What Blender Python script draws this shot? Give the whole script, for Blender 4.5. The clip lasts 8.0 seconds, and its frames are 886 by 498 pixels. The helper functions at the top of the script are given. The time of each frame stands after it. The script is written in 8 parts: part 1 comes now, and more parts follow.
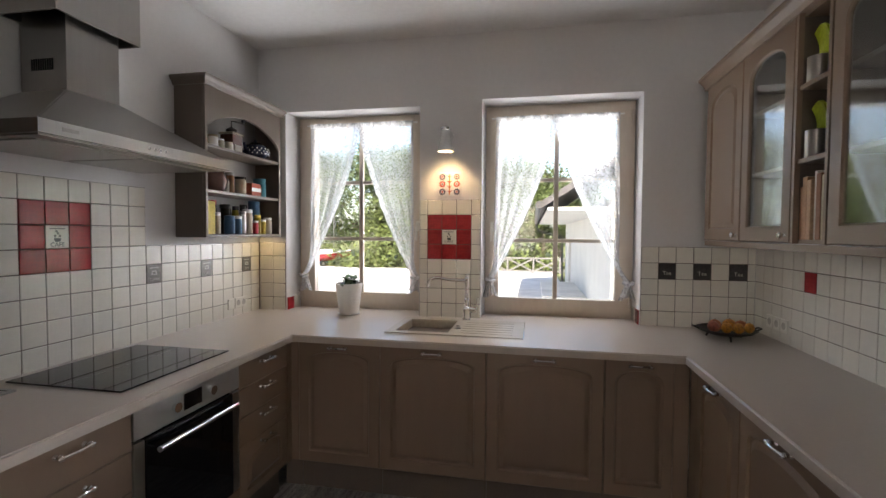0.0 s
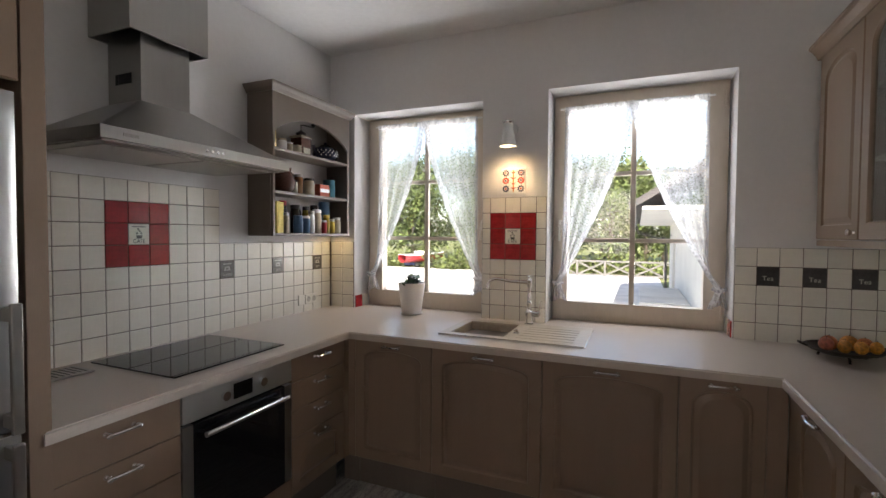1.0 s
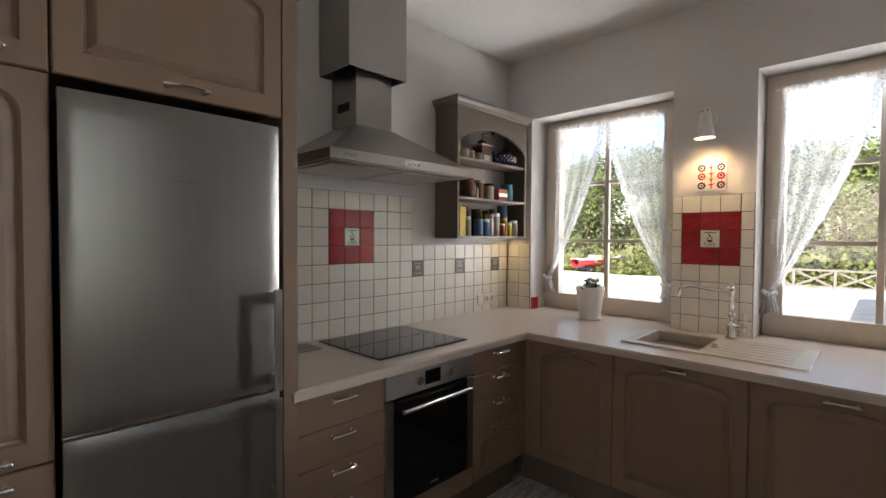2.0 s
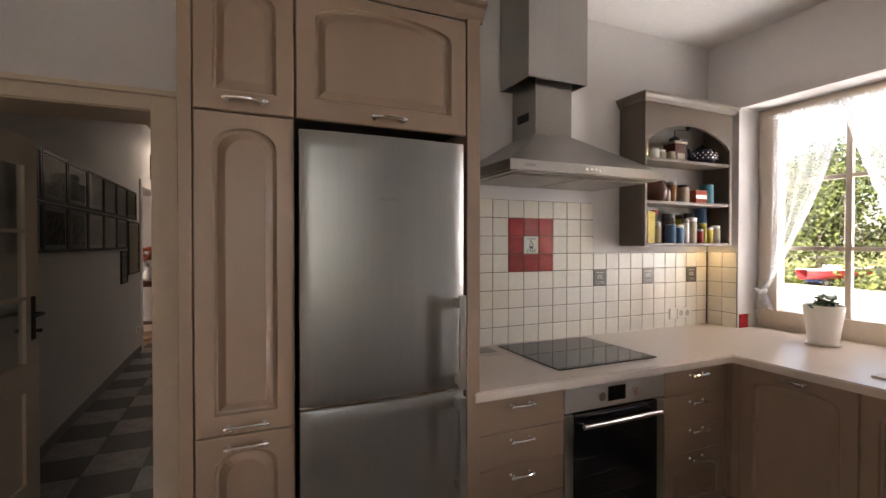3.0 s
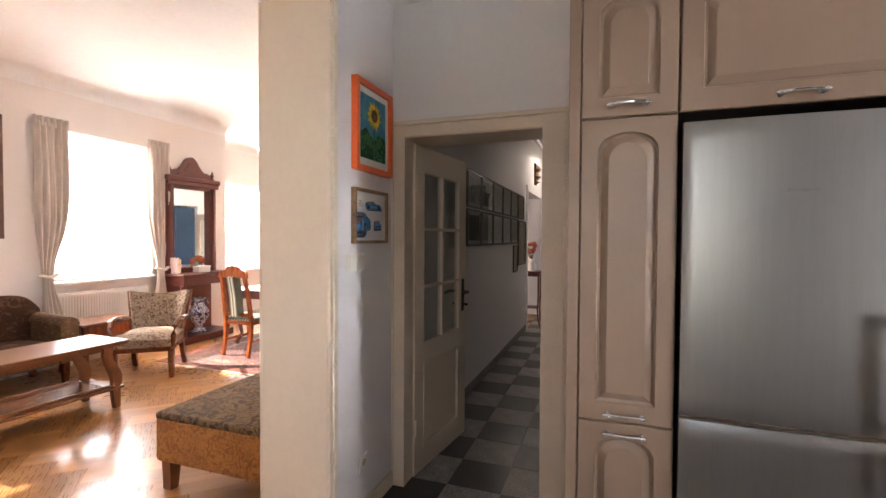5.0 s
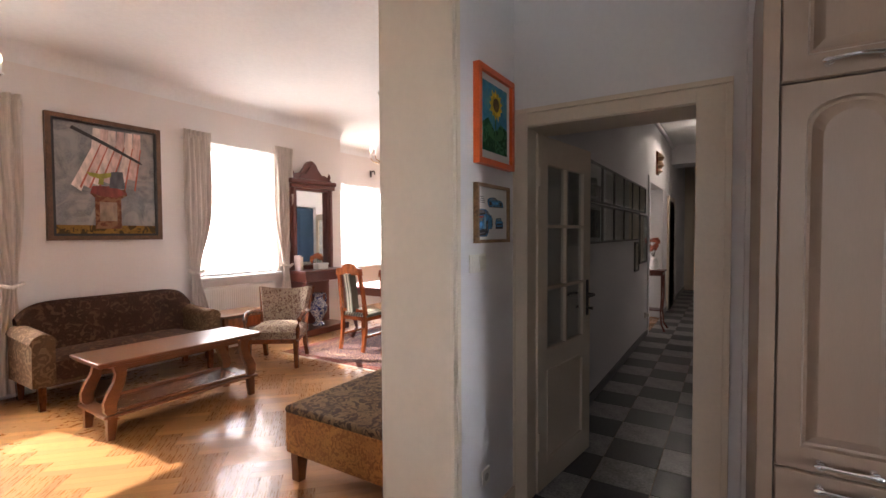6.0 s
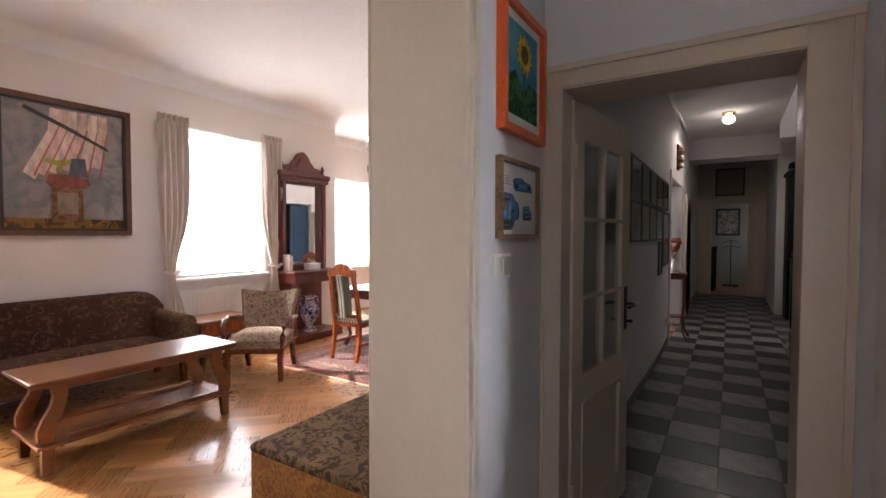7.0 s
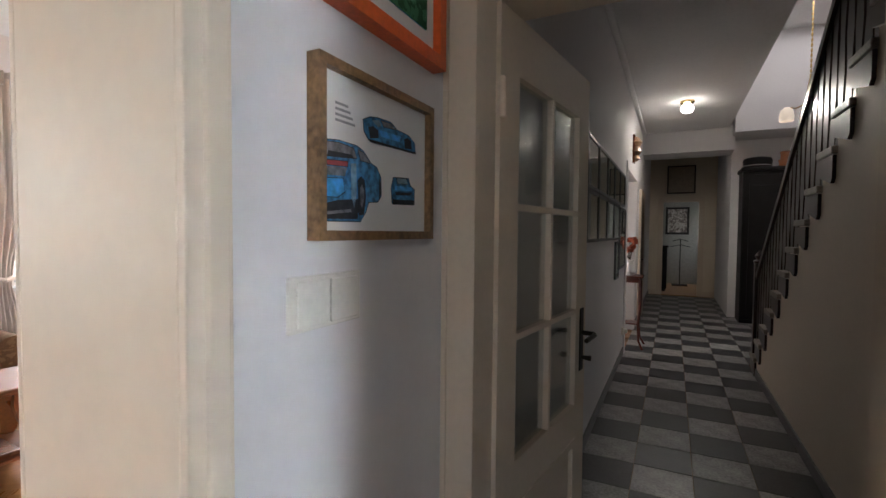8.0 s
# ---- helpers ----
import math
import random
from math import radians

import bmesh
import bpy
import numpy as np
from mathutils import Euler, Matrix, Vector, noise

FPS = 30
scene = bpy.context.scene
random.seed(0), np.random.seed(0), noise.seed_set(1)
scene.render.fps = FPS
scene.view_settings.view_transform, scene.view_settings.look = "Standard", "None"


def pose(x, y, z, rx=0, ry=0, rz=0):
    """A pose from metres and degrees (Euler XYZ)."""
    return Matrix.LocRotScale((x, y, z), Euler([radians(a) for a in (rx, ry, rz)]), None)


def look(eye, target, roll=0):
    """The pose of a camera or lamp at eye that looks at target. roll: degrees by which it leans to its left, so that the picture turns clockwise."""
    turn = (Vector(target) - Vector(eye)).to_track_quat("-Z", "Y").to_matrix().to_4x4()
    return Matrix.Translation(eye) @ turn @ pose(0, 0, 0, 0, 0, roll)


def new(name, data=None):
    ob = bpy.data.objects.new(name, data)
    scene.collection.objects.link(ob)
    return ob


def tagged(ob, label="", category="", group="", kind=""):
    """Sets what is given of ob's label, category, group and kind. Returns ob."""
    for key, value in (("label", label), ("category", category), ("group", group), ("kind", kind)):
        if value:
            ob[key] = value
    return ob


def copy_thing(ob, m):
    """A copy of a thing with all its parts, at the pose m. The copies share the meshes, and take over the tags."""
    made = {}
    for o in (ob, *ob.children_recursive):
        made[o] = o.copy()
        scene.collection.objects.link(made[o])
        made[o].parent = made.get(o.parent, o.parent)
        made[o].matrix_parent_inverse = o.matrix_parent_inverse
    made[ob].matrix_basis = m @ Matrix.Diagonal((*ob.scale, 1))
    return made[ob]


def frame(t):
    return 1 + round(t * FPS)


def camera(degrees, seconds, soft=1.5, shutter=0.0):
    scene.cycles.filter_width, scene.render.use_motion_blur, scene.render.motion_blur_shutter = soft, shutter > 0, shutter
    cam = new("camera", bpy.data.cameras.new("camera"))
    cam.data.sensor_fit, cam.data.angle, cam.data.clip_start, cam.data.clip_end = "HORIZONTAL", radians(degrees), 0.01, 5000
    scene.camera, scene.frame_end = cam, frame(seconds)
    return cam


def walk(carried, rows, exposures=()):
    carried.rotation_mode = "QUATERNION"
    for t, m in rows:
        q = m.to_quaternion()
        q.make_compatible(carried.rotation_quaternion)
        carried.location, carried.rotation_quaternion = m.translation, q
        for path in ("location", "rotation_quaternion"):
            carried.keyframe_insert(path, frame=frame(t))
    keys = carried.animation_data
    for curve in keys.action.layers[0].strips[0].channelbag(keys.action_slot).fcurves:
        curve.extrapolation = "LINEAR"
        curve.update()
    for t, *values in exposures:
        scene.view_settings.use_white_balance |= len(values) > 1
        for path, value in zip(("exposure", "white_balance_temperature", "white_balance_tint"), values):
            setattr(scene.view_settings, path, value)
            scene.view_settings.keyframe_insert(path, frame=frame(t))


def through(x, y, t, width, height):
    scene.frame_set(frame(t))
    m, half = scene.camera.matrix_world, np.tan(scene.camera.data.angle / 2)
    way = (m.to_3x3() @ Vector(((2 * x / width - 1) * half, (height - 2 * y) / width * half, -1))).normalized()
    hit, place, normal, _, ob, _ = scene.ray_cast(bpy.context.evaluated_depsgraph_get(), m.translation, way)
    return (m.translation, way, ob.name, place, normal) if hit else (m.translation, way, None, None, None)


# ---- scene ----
cam = camera(88.1, 8.0)
PATH = [
    (0, (2.012, -3.095, 1.488), (1.623, -1.134, 1.417), 0.4),
    (0.5, (2.129, -2.954, 1.49), (1.558, -1.038, 1.418), 0.4),
    (1, (2.194, -2.929, 1.467), (1.411, -1.09, 1.404), 0.4),
    (1.5, (2.19, -2.947, 1.455), (1.13, -1.252, 1.395), 0.4),
    (2, (2.183, -2.991, 1.46), (0.79, -1.557, 1.408), 0.3),
    (2.2, (2.194, -2.998, 1.46), (0.671, -1.702, 1.415), 0.4),
    (3.5, (2.206, -3.007, 1.474), (0.256, -2.564, 1.443), -0.1),
    (3.9, (2.248, -2.985, 1.471), (0.25, -2.916, 1.43), 0.1),
    (4, (2.265, -2.984, 1.466), (0.265, -2.996, 1.428), 0.1),
    (4.5, (2.249, -3.011, 1.486), (0.288, -3.399, 1.427), 0.1),
    (5, (2.244, -3.055, 1.478), (0.36, -3.725, 1.43), 0.3),
    (5.2, (2.239, -3.078, 1.493), (0.394, -3.847, 1.435), -0.1),
    (6.5, (1.951, -3.397, 1.478), (0.297, -4.519, 1.419), -0.0),
    (7, (1.664, -3.572, 1.46), (-0.03, -4.634, 1.398), 0.1),
    (7.5, (1.245, -3.676, 1.454), (-0.491, -4.668, 1.396), 0.0),
    (8, (0.78, -3.754, 1.462), (-1.007, -4.649, 1.388), 0.5),
]
walk(cam, [(t, look(eye, target, roll)) for t, eye, target, roll in PATH], [(0, 1.5, 6600, 13), (2, 1.42, 6900, 14), (3.5, 2.6, 7500, 20), (4.3, 3.25, 6800, 18), (5.2, 2.5, 6900, 19), (6.5, 2.0, 6400, 19), (7, 1.97, 6400, 18), (7.5, 2.2, 6400, 15), (8, 2.6, 6150, 11)])

# ---------------------------------------------------------------- world and lamps
SUN_DIR = Vector((-0.13, 0.73, -0.60)).normalized()      # the way the sunlight travels
world = bpy.data.worlds.new("sky")
scene.world = world
world.use_nodes = True
wn, wl = world.node_tree.nodes, world.node_tree.links
sky = wn.new("ShaderNodeTexSky")
sky.sky_type = "NISHITA"
sky.sun_disc = False
sky.sun_elevation = math.asin(-SUN_DIR.z)
sky.sun_rotation = math.atan2(-SUN_DIR.x, -SUN_DIR.y)
sky.dust_density = 2.0
wl.new(sky.outputs[0], wn["Background"].inputs[0])
wn["Background"].inputs[1].default_value = 0.15
sun = new("sun", bpy.data.lights.new("sun", "SUN"))
sun.data.energy, sun.data.angle, sun.data.color = 5.0, radians(0.6), (1.0, 0.95, 0.87)
sun.matrix_world = look((0, 0, 20), Vector((0, 0, 20)) + SUN_DIR)


def area_lamp(name, eye, target, w, h, watts, color):
    ob = new(name, bpy.data.lights.new(name, "AREA"))
    ob.data.shape, ob.data.size, ob.data.size_y = "RECTANGLE", w, h
    ob.data.energy, ob.data.color = watts, color
    ob.matrix_world = look(eye, target)
    return ob


def point_lamp(name, at, watts, color, radius=0.03):
    ob = new(name, bpy.data.lights.new(name, "POINT"))
    ob.data.energy, ob.data.color, ob.data.shadow_soft_size = watts, color, radius
    ob.location = at
    return ob


def spot_lamp(name, eye, target, watts, color, degrees, radius=0.02):
    ob = new(name, bpy.data.lights.new(name, "SPOT"))
    ob.data.energy, ob.data.color, ob.data.shadow_soft_size = watts, color, radius
    ob.data.spot_size, ob.data.spot_blend = radians(degrees), 0.6
    ob.matrix_world = look(eye, target)
    return ob


# lamps standing in for daylight: in openings, or added out of view
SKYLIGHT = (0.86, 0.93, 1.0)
# unseen lamps added above the window heads to stand in for sky light
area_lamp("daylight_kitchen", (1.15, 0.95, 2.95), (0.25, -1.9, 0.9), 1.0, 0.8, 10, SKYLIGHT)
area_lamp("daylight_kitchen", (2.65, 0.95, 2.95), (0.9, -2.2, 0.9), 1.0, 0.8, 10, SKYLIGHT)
# unseen lamps added below the sills for light bounced off the paving
area_lamp("daylight_yard", (2.9, 2.3, -0.65), (0.2, -1.0, 2.8), 2.4, 1.6, 62, (0.95, 0.98, 1.0))
area_lamp("daylight_yard", (0.95, 1.05, 0.15), (0.25, -0.7, 2.8), 0.9, 0.8, 19, (0.95, 0.98, 1.0))
# lamp added beside the window view, out of sight, to brighten the picture wall
area_lamp("daylight_garden", (4.5, 5.0, 1.85), (0.15, -3.9, 1.4), 1.1, 1.6, 7.5, SKYLIGHT).data.spread = radians(40)
# lamp added under the stairwell ceiling, where no source is known
area_lamp("daylight_upstairs", (-6.6, -2.15, 4.55), (-6.6, -2.15, 0), 2.0, 0.9, 2.2, (1.0, 0.93, 0.90))
# lamp added in an assumed, unseen opening to light the far room
area_lamp("daylight_end_room", (-13.7, -2.05, 1.55), (-13.7, -5, 1.4), 0.38, 0.66, 1.5, (0.95, 0.97, 1.0))
# lamp added in the assumed, unseen east window
area_lamp("daylight_east_window", (3.55, -2.88, 1.65), (0, -3.6, 1.4), 0.8, 1.25, 1.2, (0.90, 0.95, 1.0))
area_lamp("daylight_living", (-1.66, -9.08, 1.81), (-1.66, 0, 1.3), 1.0, 1.6, 12.5, (1.0, 0.98, 0.95))
area_lamp("daylight_living", (1.52, -9.08, 1.81), (1.52, 0, 1.3), 1.0, 1.6, 5, (1.0, 0.98, 0.95))
area_lamp("daylight_bay", (-5.05, -9.98, 1.66), (-5.05, 0, 1.2), 2.1, 1.5, 31, (1.0, 0.98, 0.95))

# lamps that are lit
WARM = (1.0, 0.70, 0.38)
spot_lamp("wall_lamp_light", (1.432, -0.112, 2.03), (1.432, -0.075, 1.0), 2.6, WARM, 115, 0.03)
area_lamp("shelf_light", (0.11, -0.12, 1.449), (0.10, -0.10, 0), 0.05, 0.12, 0.10, (1.0, 0.74, 0.36))
point_lamp("corridor_light", (-6.25, -3.62, 3.0), 0.15, (1.0, 0.90, 0.76), 0.06)
spot_lamp("corridor_light", (-6.25, -3.62, 3.04), (-6.25, -3.62, 0), 7.8, (1.0, 0.90, 0.77), 172, 0.06).data.spot_blend = 0.15

# ---------------------------------------------------------------- materials
def material(name, color, rough=0.5, metal=0.0, spread=0.06, scale=6.0, fine=90.0, bump=0.0, bump_scale=160.0,
             stretch=(1, 1, 1), coat=0.0, piece=0.0, dark=None, spec=0.5, island=0.0):
    """Principled surface with blotches at one scale, grain at another and a fine relief; piece varies whole objects."""
    m = bpy.data.materials.new(name)
    m.use_nodes = True
    n, l = m.node_tree.nodes, m.node_tree.links
    b = n["Principled BSDF"]
    b.inputs["Metallic"].default_value = metal
    b.inputs["Coat Weight"].default_value = coat
    b.inputs["Specular IOR Level"].default_value = spec
    co = n.new("ShaderNodeTexCoord")
    mp = n.new("ShaderNodeMapping")
    mp.inputs["Scale"].default_value = stretch
    l.new(co.outputs["Object"], mp.inputs[0])
    big, small = n.new("ShaderNodeTexNoise"), n.new("ShaderNodeTexNoise")
    big.inputs["Scale"].default_value, small.inputs["Scale"].default_value = scale, fine
    big.inputs["Detail"].default_value = 4
    l.new(mp.outputs[0], big.inputs["Vector"])
    l.new(mp.outputs[0], small.inputs["Vector"])
    add = n.new("ShaderNodeMath")
    add.operation = "MULTIPLY_ADD"
    add.inputs[1].default_value = 0.5
    l.new(small.outputs[0], add.inputs[0])
    half = n.new("ShaderNodeMath")
    half.operation = "MULTIPLY"
    half.inputs[1].default_value = 0.5
    l.new(big.outputs[0], half.inputs[0])
    l.new(half.outputs[0], add.inputs[2])
    ramp = n.new("ShaderNodeValToRGB")
    lo = dark if dark else [c * (1 - spread * 2) for c in color]
    hi = [min(1.0, c * (1 + spread)) for c in color]
    ramp.color_ramp.elements[0].position, ramp.color_ramp.elements[1].position = 0.36, 0.62
    ramp.color_ramp.elements[0].color, ramp.color_ramp.elements[1].color = (*lo, 1), (*hi, 1)
    l.new(add.outputs[0], ramp.inputs[0])
    out = ramp.outputs[0]
    if piece or island:
        info = n.new("ShaderNodeNewGeometry") if island else n.new("ShaderNodeObjectInfo")
        hsv = n.new("ShaderNodeHueSaturation")
        span = n.new("ShaderNodeMapRange")
        span.inputs["To Min"].default_value, span.inputs["To Max"].default_value = 1 - (piece or island), 1 + (piece or island)
        l.new(info.outputs["Random Per Island" if island else "Random"], span.inputs[0])
        l.new(span.outputs[0], hsv.inputs["Value"])
        l.new(out, hsv.inputs["Color"])
        out = hsv.outputs[0]
    l.new(out, b.inputs["Base Color"])
    span = n.new("ShaderNodeMapRange")
    span.inputs["To Min"].default_value, span.inputs["To Max"].default_value = rough * 0.85, min(1, rough * 1.15)
    l.new(big.outputs[0], span.inputs[0])
    l.new(span.outputs[0], b.inputs["Roughness"])
    if bump:
        tex = n.new("ShaderNodeTexNoise")
        tex.inputs["Scale"].default_value = bump_scale
        l.new(mp.outputs[0], tex.inputs["Vector"])
        bp = n.new("ShaderNodeBump")
        bp.inputs["Strength"].default_value, bp.inputs["Distance"].default_value = bump, 0.002
        l.new(tex.outputs[0], bp.inputs["Height"])
        l.new(bp.outputs[0], b.inputs["Normal"])
    return m


def pattern_material(name, ground, figure, scale, low=0.48, high=0.54, rough=0.9, bump=0.3):
    """Woven cloth with an irregular leafy figure."""
    m = material(name, ground, rough, bump=bump, bump_scale=500, spread=0.15, spec=0.2)
    n, l = m.node_tree.nodes, m.node_tree.links
    co = n["Texture Coordinate"]
    warp = n.new("ShaderNodeTexNoise")
    warp.inputs["Scale"].default_value, warp.inputs["Detail"].default_value, warp.inputs["Distortion"].default_value = scale, 3.5, 2.2
    l.new(co.outputs["Object"], warp.inputs["Vector"])
    ramp = n.new("ShaderNodeValToRGB")
    ramp.color_ramp.elements[0].position, ramp.color_ramp.elements[1].position = low, high
    ramp.color_ramp.elements[0].color, ramp.color_ramp.elements[1].color = (0, 0, 0, 1), (1, 1, 1, 1)
    l.new(warp.outputs[0], ramp.inputs[0])
    mix = n.new("ShaderNodeMix")
    mix.data_type = "RGBA"
    b = n["Principled BSDF"]
    old = b.inputs["Base Color"].links[0].from_socket
    l.new(ramp.outputs[0], mix.inputs[0])
    l.new(old, mix.inputs[6])
    mix.inputs[7].default_value = (*figure, 1)
    l.new(mix.outputs[2], b.inputs["Base Color"])
    return m


def striped_material(name, ground, stripe, width):
    """Woven cloth with upright stripes of two widths."""
    m = material(name, ground, 0.85, bump=0.25, bump_scale=500, spread=0.12, spec=0.2)
    n, l = m.node_tree.nodes, m.node_tree.links
    wave = n.new("ShaderNodeTexWave")
    wave.bands_direction = "X"
    wave.inputs["Scale"].default_value = 0.314 / width
    wave.inputs["Distortion"].default_value = 0.15
    l.new(n["Texture Coordinate"].outputs["Object"], wave.inputs["Vector"])
    ramp = n.new("ShaderNodeValToRGB")
    ramp.color_ramp.elements[0].position, ramp.color_ramp.elements[1].position = 0.45, 0.55
    ramp.color_ramp.elements[0].color, ramp.color_ramp.elements[1].color = (0, 0, 0, 1), (1, 1, 1, 1)
    l.new(wave.outputs["Fac"], ramp.inputs[0])
    mix = n.new("ShaderNodeMix")
    mix.data_type = "RGBA"
    b = n["Principled BSDF"]
    old = b.inputs["Base Color"].links[0].from_socket
    l.new(ramp.outputs[0], mix.inputs[0])
    l.new(old, mix.inputs[6])
    mix.inputs[7].default_value = (*stripe, 1)
    l.new(mix.outputs[2], b.inputs["Base Color"])
    return m


def glowing(name, color, strength):
    m = bpy.data.materials.new(name)
    m.use_nodes = True
    b = m.node_tree.nodes["Principled BSDF"]
    b.inputs["Base Color"].default_value = (*color, 1)
    b.inputs["Emission Color"].default_value = (*color, 1)
    b.inputs["Emission Strength"].default_value = strength
    return m


def clear_glass(name, tint=(1, 1, 1), rough=0.0):
    m = bpy.data.materials.new(name)
    m.use_nodes = True
    b = m.node_tree.nodes["Principled BSDF"]
    b.inputs["Base Color"].default_value = (*tint, 1)
    b.inputs["Transmission Weight"].default_value = 1.0
    b.inputs["Roughness"].default_value = rough
    b.inputs["IOR"].default_value = 1.45
    return m


def lace_material(name, color, cover_low, cover_high, scale, through=0.5):
    """Thin cloth: light passes its weave; figures in the lace are denser."""
    m = bpy.data.materials.new(name)
    m.use_nodes = True
    n, l = m.node_tree.nodes, m.node_tree.links
    n.remove(n["Principled BSDF"])
    out = n["Material Output"]
    co = n.new("ShaderNodeTexCoord")
    vor = n.new("ShaderNodeTexVoronoi")
    vor.inputs["Scale"].default_value = scale
    noi = n.new("ShaderNodeTexNoise")
    noi.inputs["Scale"].default_value, noi.inputs["Detail"].default_value = scale * 3, 3
    l.new(co.outputs["Object"], vor.inputs["Vector"])
    l.new(co.outputs["Object"], noi.inputs["Vector"])
    mul = n.new("ShaderNodeMath")
    mul.operation = "MULTIPLY_ADD"
    mul.inputs[1].default_value = 0.9
    l.new(vor.outputs["Distance"], mul.inputs[0])
    l.new(noi.outputs[0], mul.inputs[2])
    span = n.new("ShaderNodeMapRange")
    span.inputs["From Min"].default_value, span.inputs["From Max"].default_value = 0.55, 1.15
    span.inputs["To Min"].default_value, span.inputs["To Max"].default_value = cover_low, cover_high
    l.new(mul.outputs[0], span.inputs[0])
    dif, tra, clear = n.new("ShaderNodeBsdfDiffuse"), n.new("ShaderNodeBsdfTranslucent"), n.new("ShaderNodeBsdfTransparent")
    dif.inputs[0].default_value = tra.inputs[0].default_value = (*color, 1)
    cloth, mix = n.new("ShaderNodeMixShader"), n.new("ShaderNodeMixShader")
    cloth.inputs[0].default_value = through
    l.new(dif.outputs[0], cloth.inputs[1])
    l.new(tra.outputs[0], cloth.inputs[2])
    l.new(span.outputs[0], mix.inputs[0])
    l.new(clear.outputs[0], mix.inputs[1])
    l.new(cloth.outputs[0], mix.inputs[2])
    l.new(mix.outputs[0], out.inputs[0])
    return m


M = {}
M["plaster"] = material("plaster", (0.74, 0.72, 0.715), 0.9, spread=0.012, scale=1.5, fine=40, bump=0.15, bump_scale=220, spec=0.2)
M["ceiling"] = material("ceiling_paint", (0.80, 0.79, 0.78), 0.95, spread=0.02, scale=1.2, fine=30, bump=0.1, spec=0.1)
M["cream"] = material("cream_paint", (0.74, 0.64, 0.51), 0.55, spread=0.015, scale=2.0, fine=30, bump=0.1, bump_scale=120)
M["living_wall"] = material("living_wall_paint", (0.76, 0.70, 0.66), 0.9, spread=0.012, scale=1.0, fine=40, bump=0.12, spec=0.2)
M["door_paint"] = material("door_paint", (0.69, 0.58, 0.455), 0.4, spread=0.02, scale=3, fine=60, bump=0.08)
M["taupe"] = material("taupe_lacquer", (0.226, 0.155, 0.107), 0.38, spread=0.02, scale=4, fine=50, stretch=(6, 6, 0.7), bump=0.08, bump_scale=60)
# same lacquer as the units, darkened: the wall shelf's shade is in the colour
M["taupe_in_shade"] = material("shaded_taupe_lacquer", (0.145, 0.112, 0.088), 0.42, spread=0.03, scale=4, fine=50, stretch=(6, 6, 0.7), bump=0.08, bump_scale=60)
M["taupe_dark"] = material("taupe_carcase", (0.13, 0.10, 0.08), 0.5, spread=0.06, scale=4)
# cupboard inside, darkened: its shade is put into the colour
M["shelf_in"] = material("shaded_shelf_inside", (0.11, 0.098, 0.088), 0.5, spread=0.05, scale=5)
M["worktop"] = material("worktop_laminate", (0.51, 0.44, 0.385), 0.30, spread=0.022, scale=70, fine=420, bump=0.06, bump_scale=300)
M["tile"] = material("cream_glazed_tile", (0.81, 0.775, 0.70), 0.24, spread=0.02, scale=12, fine=60, piece=0.05, bump=0.05, bump_scale=18)
M["tile_red"] = material("red_glazed_tile", (0.38, 0.025, 0.03), 0.14, spread=0.12, scale=20, fine=60, piece=0.12, bump=0.12, bump_scale=18)
M["tile_black"] = material("black_glazed_tile", (0.05, 0.045, 0.045), 0.2, spread=0.15, scale=20, piece=0.15)
M["tile_grey"] = material("grey_printed_tile", (0.16, 0.145, 0.13), 0.25, spread=0.2, scale=40, piece=0.15)
M["grout"] = material("brown_grout", (0.11, 0.072, 0.052), 0.95, spread=0.15, scale=30)
M["steel"] = material("brushed_steel", (0.40, 0.385, 0.365), 0.31, metal=1.0, spread=0.02, scale=3, fine=30, stretch=(20, 20, 0.6))
M["fridge_steel"] = material("fridge_steel", (0.31, 0.302, 0.292), 0.35, metal=1.0, spread=0.025, scale=3, fine=30, stretch=(20, 20, 0.6), bump=0.012, bump_scale=40)
M["steel_h"] = material("steel_brushed_across", (0.44, 0.43, 0.42), 0.32, metal=1.0, spread=0.025, scale=3, fine=30, stretch=(20, 0.6, 20), bump=0.012, bump_scale=40)
M["steel_x"] = material("steel_panel", (0.54, 0.53, 0.51), 0.44, metal=1.0, spread=0.025, scale=3, fine=30, stretch=(0.6, 20, 20), bump=0.012, bump_scale=40)
M["steel_dark"] = material("shaded_steel", (0.30, 0.29, 0.27), 0.35, metal=1.0, spread=0.08, scale=4)
M["chrome"] = material("chrome", (0.80, 0.80, 0.80), 0.09, metal=1.0, spread=0.02, scale=10)
M["black_glass"] = material("black_glass", (0.005, 0.005, 0.006), 0.04, spread=0.1, scale=4, spec=0.42)
M["black_plastic"] = material("black_plastic", (0.015, 0.015, 0.015), 0.4, spread=0.1)
M["white_plastic"] = material("white_plastic", (0.74, 0.71, 0.64), 0.35, spread=0.03, scale=20)
M["sink"] = material("beige_composite", (0.47, 0.41, 0.33), 0.4, spread=0.08, scale=40, fine=400)
M["window_paint"] = material("window_paint", (0.60, 0.52, 0.43), 0.4, spread=0.03, scale=4, fine=40, stretch=(1, 1, 0.3), bump=0.08)
M["glass"] = clear_glass("window_glass")
M["door_glass"] = clear_glass("door_glass", (0.85, 0.9, 0.88))
M["frosted_pane"] = clear_glass("frosted_pane", (0.80, 0.85, 0.82), 0.16)
M["frosted_pane"].node_tree.nodes["Principled BSDF"].inputs["Coat Weight"].default_value = 0.8
M["mirror"] = material("mirror_silver", (0.86, 0.87, 0.86), 0.02, metal=1.0, spread=0.01)
M["lace"] = lace_material("white_lace", (0.84, 0.85, 0.87), 0.17, 0.44, 75, 0.5)
